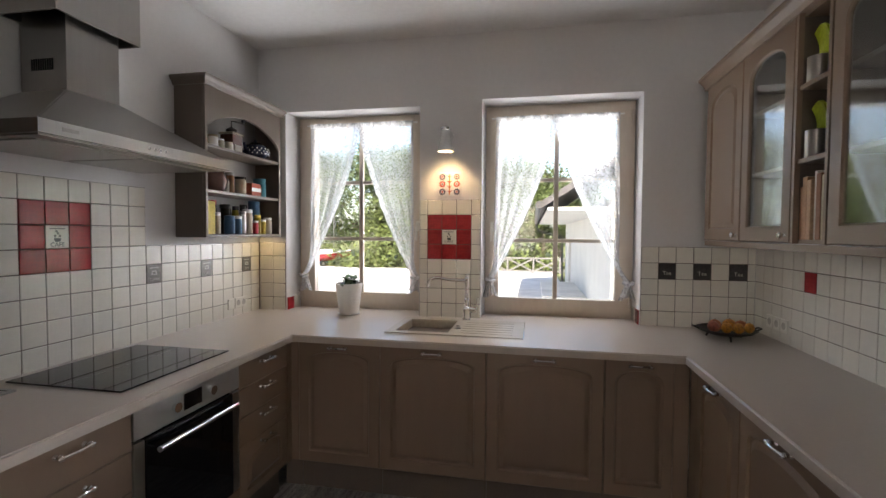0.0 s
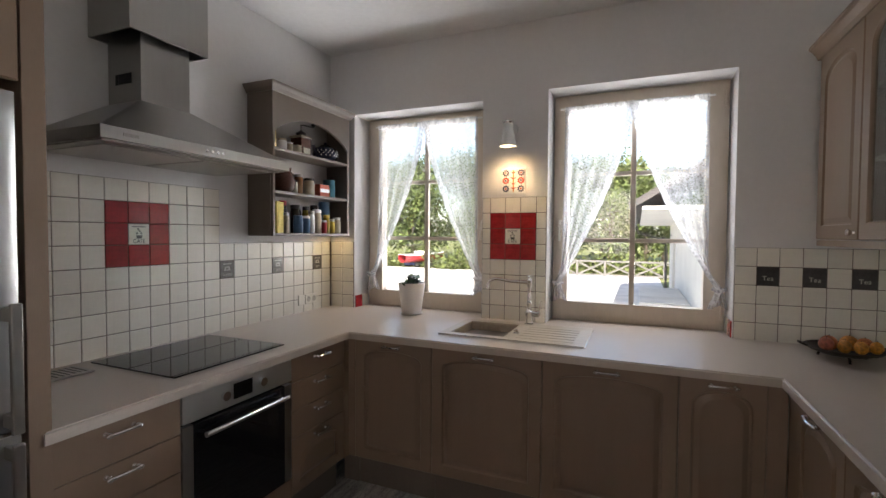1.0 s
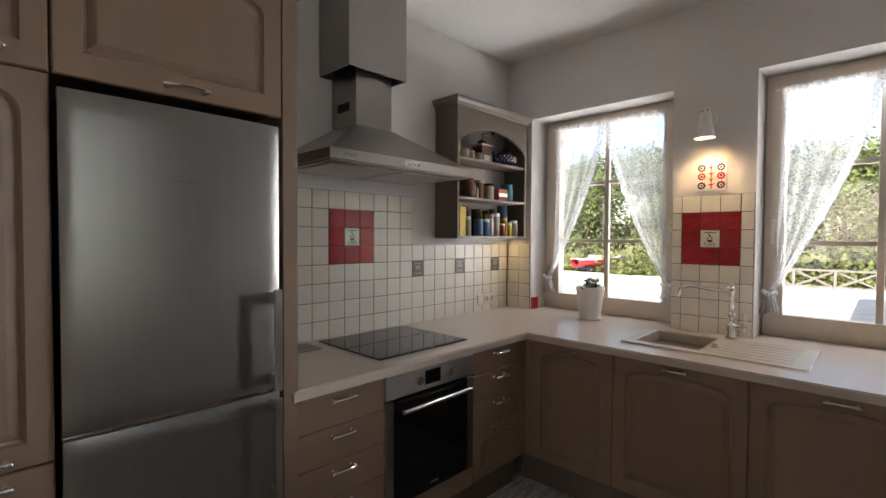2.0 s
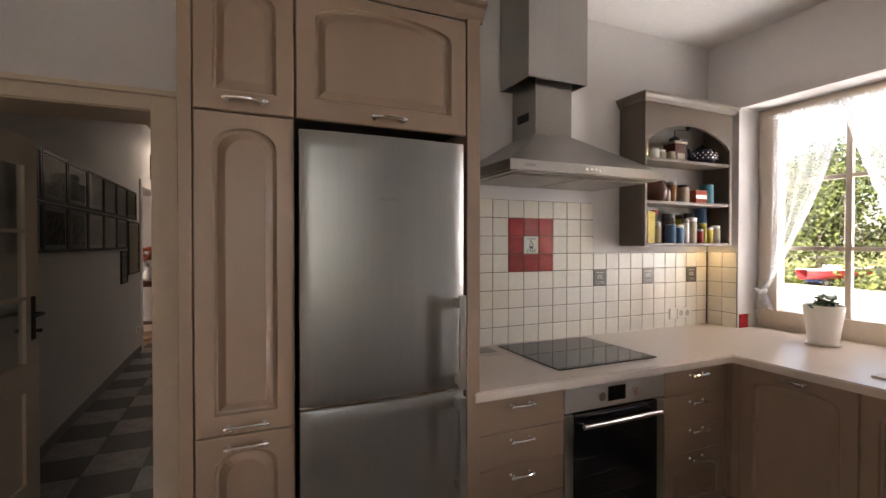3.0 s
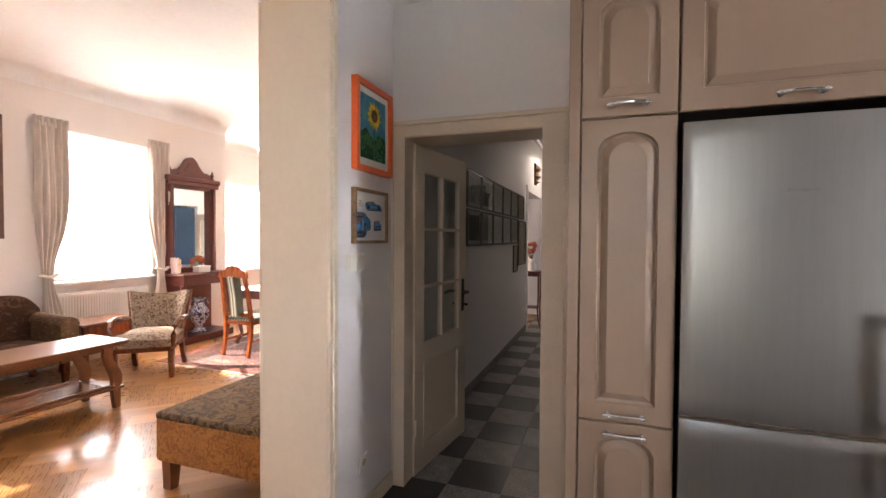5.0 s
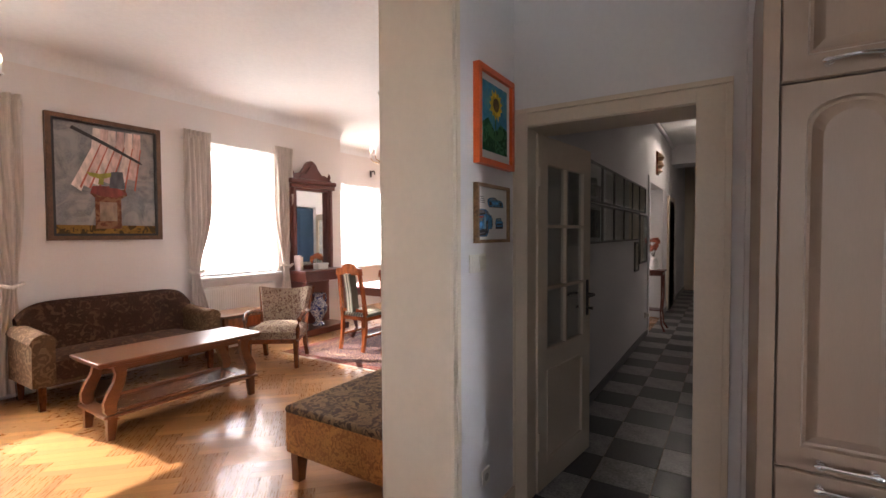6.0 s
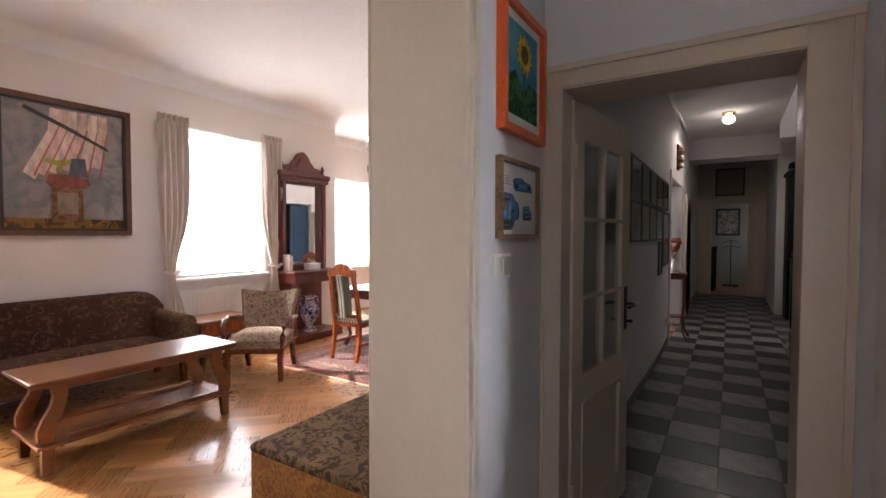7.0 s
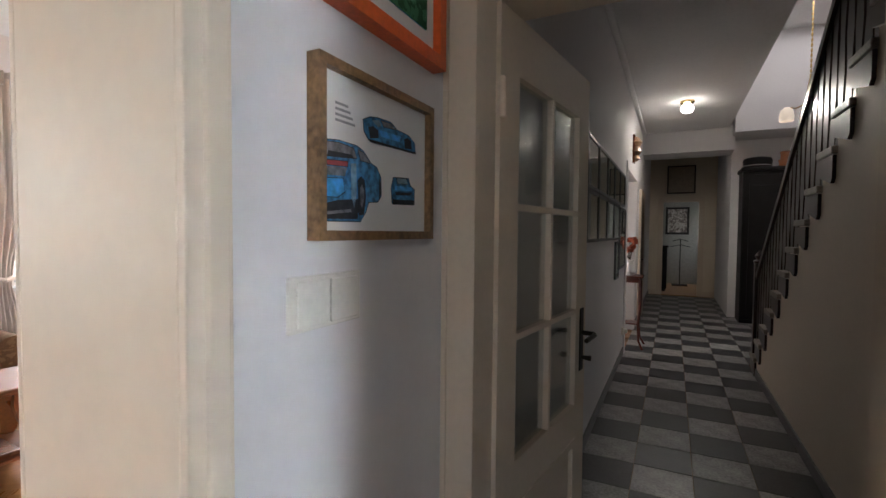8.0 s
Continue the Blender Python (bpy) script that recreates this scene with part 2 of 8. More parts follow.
M["cupboard_glass"] = clear_glass("cupboard_glass", (0.60, 0.69, 0.68), 0.05)
M["cupboard_glass"].node_tree.nodes["Principled BSDF"].inputs["Coat Weight"].default_value = 1.0
M["lace_edge"] = lace_material("lace_border", (0.84, 0.84, 0.85), 0.34, 0.80, 60, 0.4)
M["sheer"] = lace_material("white_sheer", (0.96, 0.96, 0.96), 0.24, 0.44, 60, 0.7)
M["white_enamel"] = material("white_enamel", (0.80, 0.80, 0.78), 0.25, spread=0.02, scale=6)
M["ceramic"] = material("white_ceramic", (0.80, 0.79, 0.77), 0.3, spread=0.02, scale=8)
M["soil"] = material("potting_soil", (0.05, 0.035, 0.025), 0.95, spread=0.4, scale=60, bump=0.6)
M["leaf"] = material("pot_plant_leaf", (0.05, 0.11, 0.04), 0.5, spread=0.4, scale=20)
M["floor_kitchen"] = material("grey_wood_floor", (0.34, 0.32, 0.30), 0.45, spread=0.5, scale=5, fine=40, stretch=(9, 1.2, 1), dark=(0.13, 0.12, 0.115), bump=0.1, piece=0.12)
M["slab_light"] = material("light_grey_floor_tile", (0.25, 0.24, 0.23), 0.38, spread=0.25, scale=9, fine=60, piece=0.16, bump=0.15, bump_scale=50)
M["slab_dark"] = material("dark_grey_floor_tile", (0.028, 0.027, 0.029), 0.38, spread=0.3, scale=9, fine=60, piece=0.2, bump=0.15, bump_scale=50)
M["parquet"] = material("oak_parquet", (0.445, 0.213, 0.074), 0.29, spread=0.09, scale=7, fine=70, stretch=(14, 1, 1), piece=0.22, coat=0.2, bump=0.015, bump_scale=50)
M["parquet_rest"] = material("oak_parquet_field", (0.445, 0.213, 0.074), 0.29, spread=0.09, scale=7, fine=70, stretch=(3, 3, 1), coat=0.2, bump=0.015, bump_scale=50, island=0.22)
# crosswise blocks darker: the sheen by grain direction is put into the colour
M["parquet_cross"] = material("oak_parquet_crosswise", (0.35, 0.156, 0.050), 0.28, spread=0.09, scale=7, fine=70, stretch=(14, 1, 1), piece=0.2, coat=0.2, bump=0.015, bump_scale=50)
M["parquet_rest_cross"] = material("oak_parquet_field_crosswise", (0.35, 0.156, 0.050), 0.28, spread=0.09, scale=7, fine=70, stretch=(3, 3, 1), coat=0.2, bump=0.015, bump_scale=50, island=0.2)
M["parquet_gap"] = material("parquet_joint", (0.22, 0.115, 0.045), 0.6, spread=0.2)
M["walnut"] = material("polished_walnut", (0.165, 0.050, 0.016), 0.26, spread=0.3, scale=5, fine=40, stretch=(2, 8, 1), coat=0.3, bump=0.04)
M["table_wood"] = material("table_wood", (0.175, 0.058, 0.017), 0.34, spread=0.16, scale=4, fine=40, stretch=(1.2, 8, 4), coat=0.2, bump=0.04)
M["chair_wood"] = material("red_brown_wood", (0.34, 0.085, 0.025), 0.25, spread=0.25, scale=6, fine=40, stretch=(4, 4, 1), coat=0.3)
M["dark_wood"] = material("mahogany", (0.13, 0.031, 0.020), 0.30, spread=0.06, scale=5, fine=40, stretch=(6, 6, 1), coat=0.4)
M["black_wood"] = material("blackened_wood", (0.006, 0.005, 0.005), 0.5, spread=0.3, scale=6, spec=0.2)
M["stair_wood"] = material("dark_stair_wood", (0.030, 0.014, 0.009), 0.3, spread=0.3, scale=6, fine=40, coat=0.2)
M["tread"] = material("stair_tread", (0.30, 0.26, 0.22), 0.4, spread=0.2, scale=8)
M["sofa_back"] = pattern_material("brown_leafy_cloth", (0.066, 0.030, 0.018), (0.122, 0.064, 0.036), 11, 0.53, 0.60)
M["sofa_side"] = pattern_material("gold_leafy_cloth", (0.125, 0.070, 0.036), (0.20, 0.125, 0.068), 13, 0.52, 0.58)
M["chair_cloth"] = pattern_material("beige_leafy_cloth", (0.36, 0.28, 0.21), (0.15, 0.085, 0.06), 24, 0.52, 0.57)
M["stool_top"] = pattern_material("olive_leafy_cloth", (0.175, 0.108, 0.054), (0.062, 0.036, 0.022), 13, 0.49, 0.55)
M["stool_side"] = pattern_material("ochre_cloth", (0.35, 0.150, 0.042), (0.23, 0.092, 0.026), 21, 0.50, 0.57)
M["curtain"] = material("linen_curtain", (0.68, 0.60, 0.53), 0.9, spread=0.12, scale=8, fine=200, stretch=(6, 6, 0.4), bump=0.2, bump_scale=300, spec=0.1)
M["rug_red"] = pattern_material("red_woven_rug", (0.16, 0.027, 0.024), (0.20, 0.12, 0.08), 16, 0.50, 0.56)
M["rug_dark"] = pattern_material("navy_woven_rug", (0.07, 0.035, 0.042), (0.20, 0.11, 0.08), 26, 0.5, 0.55)
M["radiator"] = material("radiator_enamel", (0.74, 0.72, 0.68), 0.35, spread=0.03)
M["orange"] = material("orange_frame_paint", (0.78, 0.125, 0.025), 0.35, spread=0.08, scale=6)
M["gold_frame"] = material("gilded_wood", (0.13, 0.058, 0.024), 0.4, metal=0.15, spread=0.2, scale=14, fine=80)
M["brown_frame"] = material("brown_wood_frame", (0.24, 0.135, 0.06), 0.4, spread=0.25, scale=10, fine=80)
M["black_frame"] = material("black_wood_frame", (0.02, 0.016, 0.013), 0.35, spread=0.2)
M["brass"] = material("brass", (0.60, 0.42, 0.18), 0.25, metal=1.0, spread=0.08)
M["iron"] = material("dark_iron", (0.045, 0.035, 0.028), 0.45, metal=0.6, spread=0.2)


def plain(name, color, rough=0.5, metal=0.0, spread=0.1, scale=20.0):
    if name not in M:
        M[name] = material(name, color, rough, metal, spread, scale)
    return M[name]


# ---------------------------------------------------------------- mesh helpers
def link_mesh(name, bm, mat, smooth=False):
    me = bpy.data.meshes.new(name)
    bmesh.ops.recalc_face_normals(bm, faces=bm.faces)
    if smooth:
        for f in bm.faces:
            f.smooth = True
        for e in bm.edges:
            if len(e.link_faces) == 2 and e.calc_face_angle(0) > 0.6:
                e.smooth = False
    bm.to_mesh(me)
    bm.free()
    me.materials.append(mat)
    return new(name, me)


def part(name, bm, mat, parent, label="", smooth=False):
    ob = link_mesh(name, bm, mat, smooth)
    ob.parent = parent
    return tagged(ob, label)


def structure(name, bm, mat, label, category, smooth=False):
    return tagged(link_mesh(name, bm, mat, smooth), label, category, kind="structure")


def thing(name, at, label, category, group="", turn=0.0):
    ob = new(name)
    ob.empty_display_size = 0.1
    ob.matrix_basis = pose(*at, 0, 0, turn)
    return tagged(ob, label, category, group)


def box(lo, hi, bevel=0.0, bm=None, seg=2):
    own = bmesh.new()
    bmesh.ops.create_cube(own, size=1)
    for v in own.verts:
        v.co = Vector([lo[i] + (v.co[i] + 0.5) * (hi[i] - lo[i]) for i in range(3)])
    if bevel:
        bmesh.ops.bevel(own, geom=own.edges[:], offset=bevel, segments=seg, affect="EDGES", profile=0.5)
    return join(bm, own)


def join(bm, own):
    if bm is None:
        return own
    me = bpy.data.meshes.new("t")
    own.to_mesh(me)
    own.free()
    bm.from_mesh(me)
    bpy.data.meshes.remove(me)
    return bm


def lathe(profile, at=(0, 0, 0), seg=20, bm=None, axis="z"):
    """Turned body: profile is radius, height from bottom to top."""
    bm = bm or bmesh.new()
    rings = []
    for r, h in profile:
        ring = []
        for i in range(seg):
            a = 2 * math.pi * i / seg
            p = (r * math.cos(a), r * math.sin(a), h)
            if axis == "x":
                p = (h, p[0], p[1])
            elif axis == "y":
                p = (p[0], h, p[1])
            ring.append(bm.verts.new((p[0] + at[0], p[1] + at[1], p[2] + at[2])))
        rings.append(ring)
    for a, b in zip(rings, rings[1:]):
        for i in range(seg):
            bm.faces.new((a[i], a[(i + 1) % seg], b[(i + 1) % seg], b[i]))
    bm.faces.new(rings[0][::-1])
    bm.faces.new(rings[-1])
    return bm


def tube(points, r, seg=10, bm=None):
    """Round bar along points; r is one radius or one for each point."""
    bm = bm or bmesh.new()
    pts = [Vector(p) for p in points]
    rad = r if isinstance(r, (list, tuple)) else [r] * len(pts)
    rings, up = [], Vector((0.13, 0.31, 0.94))
    for i, p in enumerate(pts):
        way = (pts[min(i + 1, len(pts) - 1)] - pts[max(i - 1, 0)]).normalized()
        side = way.cross(up)
        if side.length < 0.2:
            side = way.cross(Vector((1, 0, 0)))
        side.normalize()
        other = way.cross(side)
        rings.append([bm.verts.new(p + rad[i] * (side * math.cos(2 * math.pi * k / seg) + other * math.sin(2 * math.pi * k / seg))) for k in range(seg)])
    for a, b in zip(rings, rings[1:]):
        for k in range(seg):
            bm.faces.new((a[k], a[(k + 1) % seg], b[(k + 1) % seg], b[k]))
    bm.faces.new(rings[0][::-1])
    bm.faces.new(rings[-1])
    return bm


def flat_bar(points, w, d, way=(0, 1, 0), bm=None):
    """Bar of oblong section along points: w across in the plane, d along way; w may vary."""
    bm = bm or bmesh.new()
    pts, way = [Vector(p) for p in points], Vector(way).normalized()
    ws = w if isinstance(w, (list, tuple)) else [w] * len(pts)
    rings = []
    for i, p in enumerate(pts):
        run = (pts[min(i + 1, len(pts) - 1)] - pts[max(i - 1, 0)]).normalized()
        side = run.cross(way).normalized() * ws[i] / 2
        deep = way * d / 2
        rings.append([bm.verts.new(p + s) for s in (side + deep, side - deep, -side - deep, -side + deep)])
    for a, b in zip(rings, rings[1:]):
        for k in range(4):
            bm.faces.new((a[k], a[(k + 1) % 4], b[(k + 1) % 4], b[k]))
    bm.faces.new(rings[0][::-1])
    bm.faces.new(rings[-1])
    return bm


def prism(poly, axis, a, b, holes=(), bm=None):
    """Outline (u, v) with holes, pushed from a to b along axis: x (u=y, v=z), y (u=x, v=z), z (u=x, v=y)."""
    own = bmesh.new()

    def put(u, v, w):
        return {"x": (w, u, v), "y": (u, w, v), "z": (u, v, w)}[axis]
    loops = []
    for ring in (poly, *holes):
        loops.append(([own.verts.new(put(u, v, a)) for u, v in ring], [own.verts.new(put(u, v, b)) for u, v in ring]))
    for side in (0, 1):
        edges = []
        for pair in loops:
            vs = pair[side]
            edges += [own.edges.new((vs[i], vs[(i + 1) % len(vs)])) for i in range(len(vs))]
        bmesh.ops.triangle_fill(own, use_beauty=True, use_dissolve=False, edges=edges)
    for lo, hi in loops:
        for i in range(len(lo)):
            j = (i + 1) % len(lo)
            own.faces.new((lo[i], lo[j], hi[j], hi[i]))
    bmesh.ops.recalc_face_normals(own, faces=own.faces)
    return join(bm, own)


def rect(u0, u1, v0, v1):
    return [(u0, v0), (u1, v0), (u1, v1), (u0, v1)]


def sheet(fn, nu, nv, thick=0.0):
    """Grid surface from fn(u, v) with u, v from 0 to 1; thick closes it into a thin body."""
    bm = bmesh.new()
    grid = [[bm.verts.new(fn(i / nu, j / nv)) for j in range(nv + 1)] for i in range(nu + 1)]
    for i in range(nu):
        for j in range(nv):
            bm.faces.new((grid[i][j], grid[i + 1][j], grid[i + 1][j + 1], grid[i][j + 1]))
    if thick:
        bmesh.ops.recalc_face_normals(bm, faces=bm.faces)
        bmesh.ops.solidify(bm, geom=bm.faces[:], thickness=thick)
    return bm


def arch_outline(w, h, side, bottom, top, rise, steps=14):
    """Upright panel outline whose top is an arch of that rise."""
    pts = [(side, bottom), (w - side, bottom)]
    spring = h - top - rise
    if rise <= 0:
        return pts + [(w - side, h - top), (side, h - top)]
    half = w / 2 - side
    for i in range(steps + 1):
        a = math.pi * i / steps
        pts.append((w / 2 + half * math.cos(a), spring + rise * math.sin(a) ** 0.8))
    return pts


def routed_door(w, h, rise=0.05, side=0.06, bottom=0.06, top=0.05, thick=0.02, opening=False):
    """Door leaf in local x (width), z (height), front towards -y at y=0: a routed arched panel, or an arched opening."""
    bm = bmesh.new()
    e = 0.004
    steps = 14

    def ring(pts, y):
        return [bm.verts.new((u, y, v)) for u, v in pts]

    def band(a, b):
        for i in range(len(a)):
            j = (i + 1) % len(a)
            bm.faces.new((a[i], a[j], b[j], b[i]))
    outer = ring(rect(e, w - e, e, h - e), 0)
    edge = ring(rect(0, w, 0, h), e)
    back = ring(rect(0, w, 0, h), thick)
    band(outer, edge)
    band(edge, back)
    rows = [ring(arch_outline(w, h, side, bottom, top, rise, steps), 0)]
    cuts = ((0.005, 0.008), (0.012, 0.010), (0.030, 0.0016), (0.034, 0.0)) if not opening else ((0.006, 0.005), (0.010, thick))
    for d, y in cuts:
        rows.append(ring(arch_outline(w, h, side + d, bottom + d, top + d, rise, steps), y))
    for a, b in zip(rows, rows[1:]):
        band(a, b)
    loop = [bm.edges.get((vs[i], vs[(i + 1) % len(vs)])) for vs in (outer, rows[0]) for i in range(len(vs))]
    bmesh.ops.triangle_fill(bm, use_beauty=True, edges=loop)
    if opening:
        loop = [bm.edges.get((vs[i], vs[(i + 1) % len(vs)])) for vs in (back, rows[-1]) for i in range(len(vs))]
        bmesh.ops.triangle_fill(bm, use_beauty=True, edges=loop)
    else:
        bm.faces.new(rows[-1])
        bm.faces.new(back[::-1])
    return bm


def bow_handle(length=0.10):
    """Bow pull in local x, standing out towards -y, with turned feet."""
    bm = bmesh.new()
    for s in (-1, 1):
        lathe([(0.010, 0), (0.0105, 0.003), (0.0065, 0.008), (0.005, 0.014), (0.0085, 0.019), (0.0095, 0.022)], (s * length * 0.42, -0.022, 0), 12, bm, "y")
        lathe([(0.003, -0.012), (0.0065, -0.008), (0.0085, 0), (0.0065, 0.008), (0.003, 0.012)], (s * length * 0.44, -0.027, 0), 12, bm, "x")
    pts = [(length * (i / 10 - 0.5), -0.025 - 0.010 * math.sin(math.pi * i / 10), 0.003 * math.sin(math.pi * i / 10)) for i in range(11)]
    return tube(pts, [0.0066 - 0.0018 * math.sin(math.pi * i / 10) for i in range(11)], 8, bm)


def place(ob, at, turn):
    """Puts a part in its thing: a place and a turn about z."""
    ob.matrix_basis = pose(*at, 0, 0, turn)
    return ob


# ---------------------------------------------------------------- setting: kitchen shell
P = 0.1016                      # tile and joint
TOP = 0.907                      # worktop height
CEIL, HIGH = 2.83, 3.25         # kitchen ceiling; living room and corridor ceiling
WIN = ((0.212, 1.228, 2.36), (1.66, 2.68, 2.387))
EAST, SOUTH = 3.348, -8.85
structure("wall_north", prism(rect(-0.5, 4.0, -1.2, 3.6), "y", 0.008, 0.45, [rect(a, b, TOP - 0.04, t) for a, b, t in WIN]),
          M["plaster"], "white plastered kitchen wall with two deep window recesses", "wall")
structure("wall_west", box((-0.5, -3.19, -0.1), (-0.008, 0.008, 3.4)), M["plaster"], "white plastered kitchen wall behind the cooker", "wall")
structure("wall_east", prism(rect(-9.4, 0.008, -0.1, 3.4), "x", EAST, 3.7, [rect(-3.30, -2.46, 1.0, 2.3)]), M["plaster"], "white plastered wall along the kitchen and living room", "wall")
structure("ceiling_kitchen", box((-0.22, -4.44, CEIL), (EAST, 0.008, CEIL + 0.1)), M["ceiling"], "plain white kitchen ceiling", "ceiling")
structure("floor_kitchen", box((-0.22, -4.26, -0.12), (EAST, 0.01, -0.006)), M["parquet_gap"], "screed under the grey plank floor", "floor")

# door wall with the opening to the corridor
DX = -0.22
structure("wall_door", prism(rect(-4.30, -3.19, -0.1, 3.4), "x", -0.48, DX, [rect(-4.20, -3.335, -0.09, 2.095)]),
          M["plaster"], "white plastered wall with the corridor doorway", "wall")
casing = structure("door_casing", box((-0.50, -4.20, 2.06), (DX + 0.004, -3.335, 2.095), 0.002), M["door_paint"], "cream-painted wooden casing round the corridor doorway", "door frame")
for lo, hi in (((DX, -4.245, 0), (DX + 0.016, -4.165, 2.15)), ((DX, -3.375, 0), (DX + 0.016, -3.25, 2.15)), ((DX, -4.245, 2.065), (DX + 0.014, -3.25, 2.14)),
               ((DX, -4.248, 2.13), (DX + 0.03, -3.235, 2.155)), ((DX, -3.262, 0), (DX + 0.024, -3.235, 2.155)), ((DX, -4.249, 0), (DX + 0.022, -4.235, 2.155)),
               ((-0.50, -4.20, 0), (DX + 0.004, -4.165, 2.095)), ((-0.50, -3.37, 0), (DX + 0.004, -3.335, 2.095))):
    part("casing_board", box(lo, hi, 0.003), M["door_paint"], casing)

# the wall stub between kitchen and living room, with its painted timber end
structure("wall_stub", box((-0.5, -4.62, -0.1), (0.428, -4.25, 3.4)), M["plaster"], "short white wall hung with two pictures", "wall")
jamb = structure("opening_casing", box((0.428, -4.622, 0), (0.455, -4.248, 2.6), 0.004), M["cream"], "cream-painted end casing of the wide opening", "trim")
for lo, hi in (((0.392, -4.25, 0), (0.455, -4.236, 2.6)), ((0.402, -4.238, 0), (0.432, -4.228, 2.6)), ((0.392, -4.636, 0), (0.455, -4.622, 2.6))):
    part("cover_strip", box(lo, hi, 0.003), M["cream"], jamb)
structure("wall_lintel", box((0.428, -4.62, 2.6), (EAST, -4.25, 3.4)), M["living_wall"], "plastered beam over the opening to the living room", "wall")
skirt = bmesh.new()
for lo, hi in (((-0.2, -4.25, 0), (0.37, -4.235, 0.09)), ((-0.22 + 0.001, -3.235, 0), (-0.20, -3.19, 0.09))):
    box(lo, hi, 0.003, skirt)
structure("baseboard", skirt, M["door_paint"], "low cream skirting board", "baseboard")

# ---------------------------------------------------------------- setting: living room shell
AX, AY = -3.56, -9.75           # where the far wall steps back, and how far
structure("wall_south", prism(rect(AX, 3.7, -1.2, 3.6), "y", SOUTH - 0.4, SOUTH, [rect(-2.22, -1.10, 0.96, 2.66), rect(0.95, 2.10, 0.96, 2.66)]),
          M["living_wall"], "warm white living room wall with two windows", "wall")
structure("wall_bay_side", box((AX, AY, -0.1), (AX + 0.3, SOUTH - 0.4, 3.6)), M["living_wall"], "side of the dining bay", "wall")
structure("wall_bay", prism(rect(-7.3, AX + 0.3, -1.2, 3.6), "y", AY - 0.4, AY, [rect(-6.2, -3.95, 0.85, 2.46)]),
          M["living_wall"], "warm white dining bay wall with a wide window", "wall")
structure("wall_dining_west", box((-7.6, -10.2, -0.1), (-7.3, -4.3, 3.6)), M["living_wall"], "plain warm white dining room wall", "wall")
structure("wall_corridor_south", prism(rect(-12.2, -0.5, -0.1, 3.6), "y", -4.62, -4.27, [rect(-6.75, -5.25, -0.05, 2.25)]),
          M["plaster"], "white corridor wall hung with framed pictures", "wall")
structure("ceiling_living", box((-7.6, -10.2, HIGH), (3.7, -4.44, HIGH + 0.1)), M["ceiling"], "white living room ceiling", "ceiling")


def cove(name, a, b, inward, r=0.16):
    """Curved plaster cove under the ceiling from a to b."""
    a, b, inward = Vector((*a, HIGH)), Vector((*b, HIGH)), Vector((*inward, 0))

    def fn(u, v):
        t = v * math.pi / 2
        return a.lerp(b, u) + inward * r * (1 - math.cos(t)) - Vector((0, 0, r * (1 - math.sin(t))))
    return structure(name, sheet(fn, 1, 8), M["ceiling"], "curved white plaster cove under the ceiling", "trim", True)


cove("trim_cove_south", (AX, SOUTH + 0.001), (EAST, SOUTH + 0.001), (0, 1))
cove("trim_cove_bay", (-7.3, AY + 0.001), (AX, AY + 0.001), (0, 1), 0.14)
structure("floor_living", box((-7.6, -10.2, -0.12), (3.7, -4.26, -0.012)), M["parquet_gap"], "floor under the oak parquet", "floor")

# ---------------------------------------------------------------- setting: corridor shell
structure("floor_corridor", box((-14.5, -4.62, -0.12), (-0.22, -1.0, -0.008)), M["parquet_gap"], "screed under the chequered tiles", "floor")
structure("ceiling_corridor", box((-12.2, -4.62, HIGH), (-0.48, -2.95, HIGH + 0.1)), M["ceiling"], "white corridor ceiling", "ceiling")
structure("ceiling_stairwell", box((-12.2, -2.95, 4.6), (-0.48, -1.0, 4.7)), M["ceiling"], "high white ceiling of the stairwell", "ceiling")
structure("wall_stairwell", box((-12.2, -1.35, -0.1), (-0.5, -1.1, 4.7)), M["plaster"], "white wall behind the staircase", "wall")
structure("wall_over_corridor", box((-12.2, -2.97, HIGH + 0.1), (-0.48, -2.90, 4.7)), M["plaster"], "white parapet wall above the corridor", "wall")
# unseen wall added to keep sky light out of the stairwell
structure("wall_stairwell_west", box((-12.32, -3.0, 3.0), (-12.2, -1.1, 4.7)), M["plaster"], "unseen white wall closing off the far end of the stairwell", "wall")
structure("wall_stairwell_east", box((-0.52, -2.95, 3.2), (-0.48, -1.1, 4.7)), M["plaster"], "white wall at the top of the stairs", "wall")
structure("wall_stair_door_side", box((-0.52, -3.33, -0.1), (-0.481, -1.1, 3.3)), M["plaster"], "white wall beside the corridor doorway", "wall")
structure("wall_pillar", box((-10.0, -2.86, -0.1), (-8.72, -1.1, 3.3)), M["plaster"], "white wall pier beside the dark wardrobe", "wall")
structure("wall_alcove_top", box((-8.719, -2.9, 3.1), (-7.9, -1.36, 4.595)), M["plaster"], "plastered soffit over the wardrobe alcove", "wall")
structure("wall_beam", box((-8.9, -4.27, 2.88), (-8.25, -2.86, 3.3)), M["plaster"], "plastered beam across the corridor", "wall")
structure("wall_corridor_end", prism(rect(-4.62, -2.2, -0.1, 3.4), "x", -11.75, -11.5, [rect(-3.97, -3.21, -0.05, 2.23)]),
          M["cream"], "cream end wall of the corridor with a doorway", "wall")
structure("wall_end_side", box((-11.5, -2.86, -0.1), (-10.0, -2.6, 3.3)), M["plaster"], "white side wall at the corridor's end", "wall")
structure("wall_end_room", box((-14.6, -4.9, -0.1), (-14.4, -2.2, 3.2)), plain("slate_paint", (0.34, 0.33, 0.28), 0.8), "grey-green wall of the room beyond", "wall")
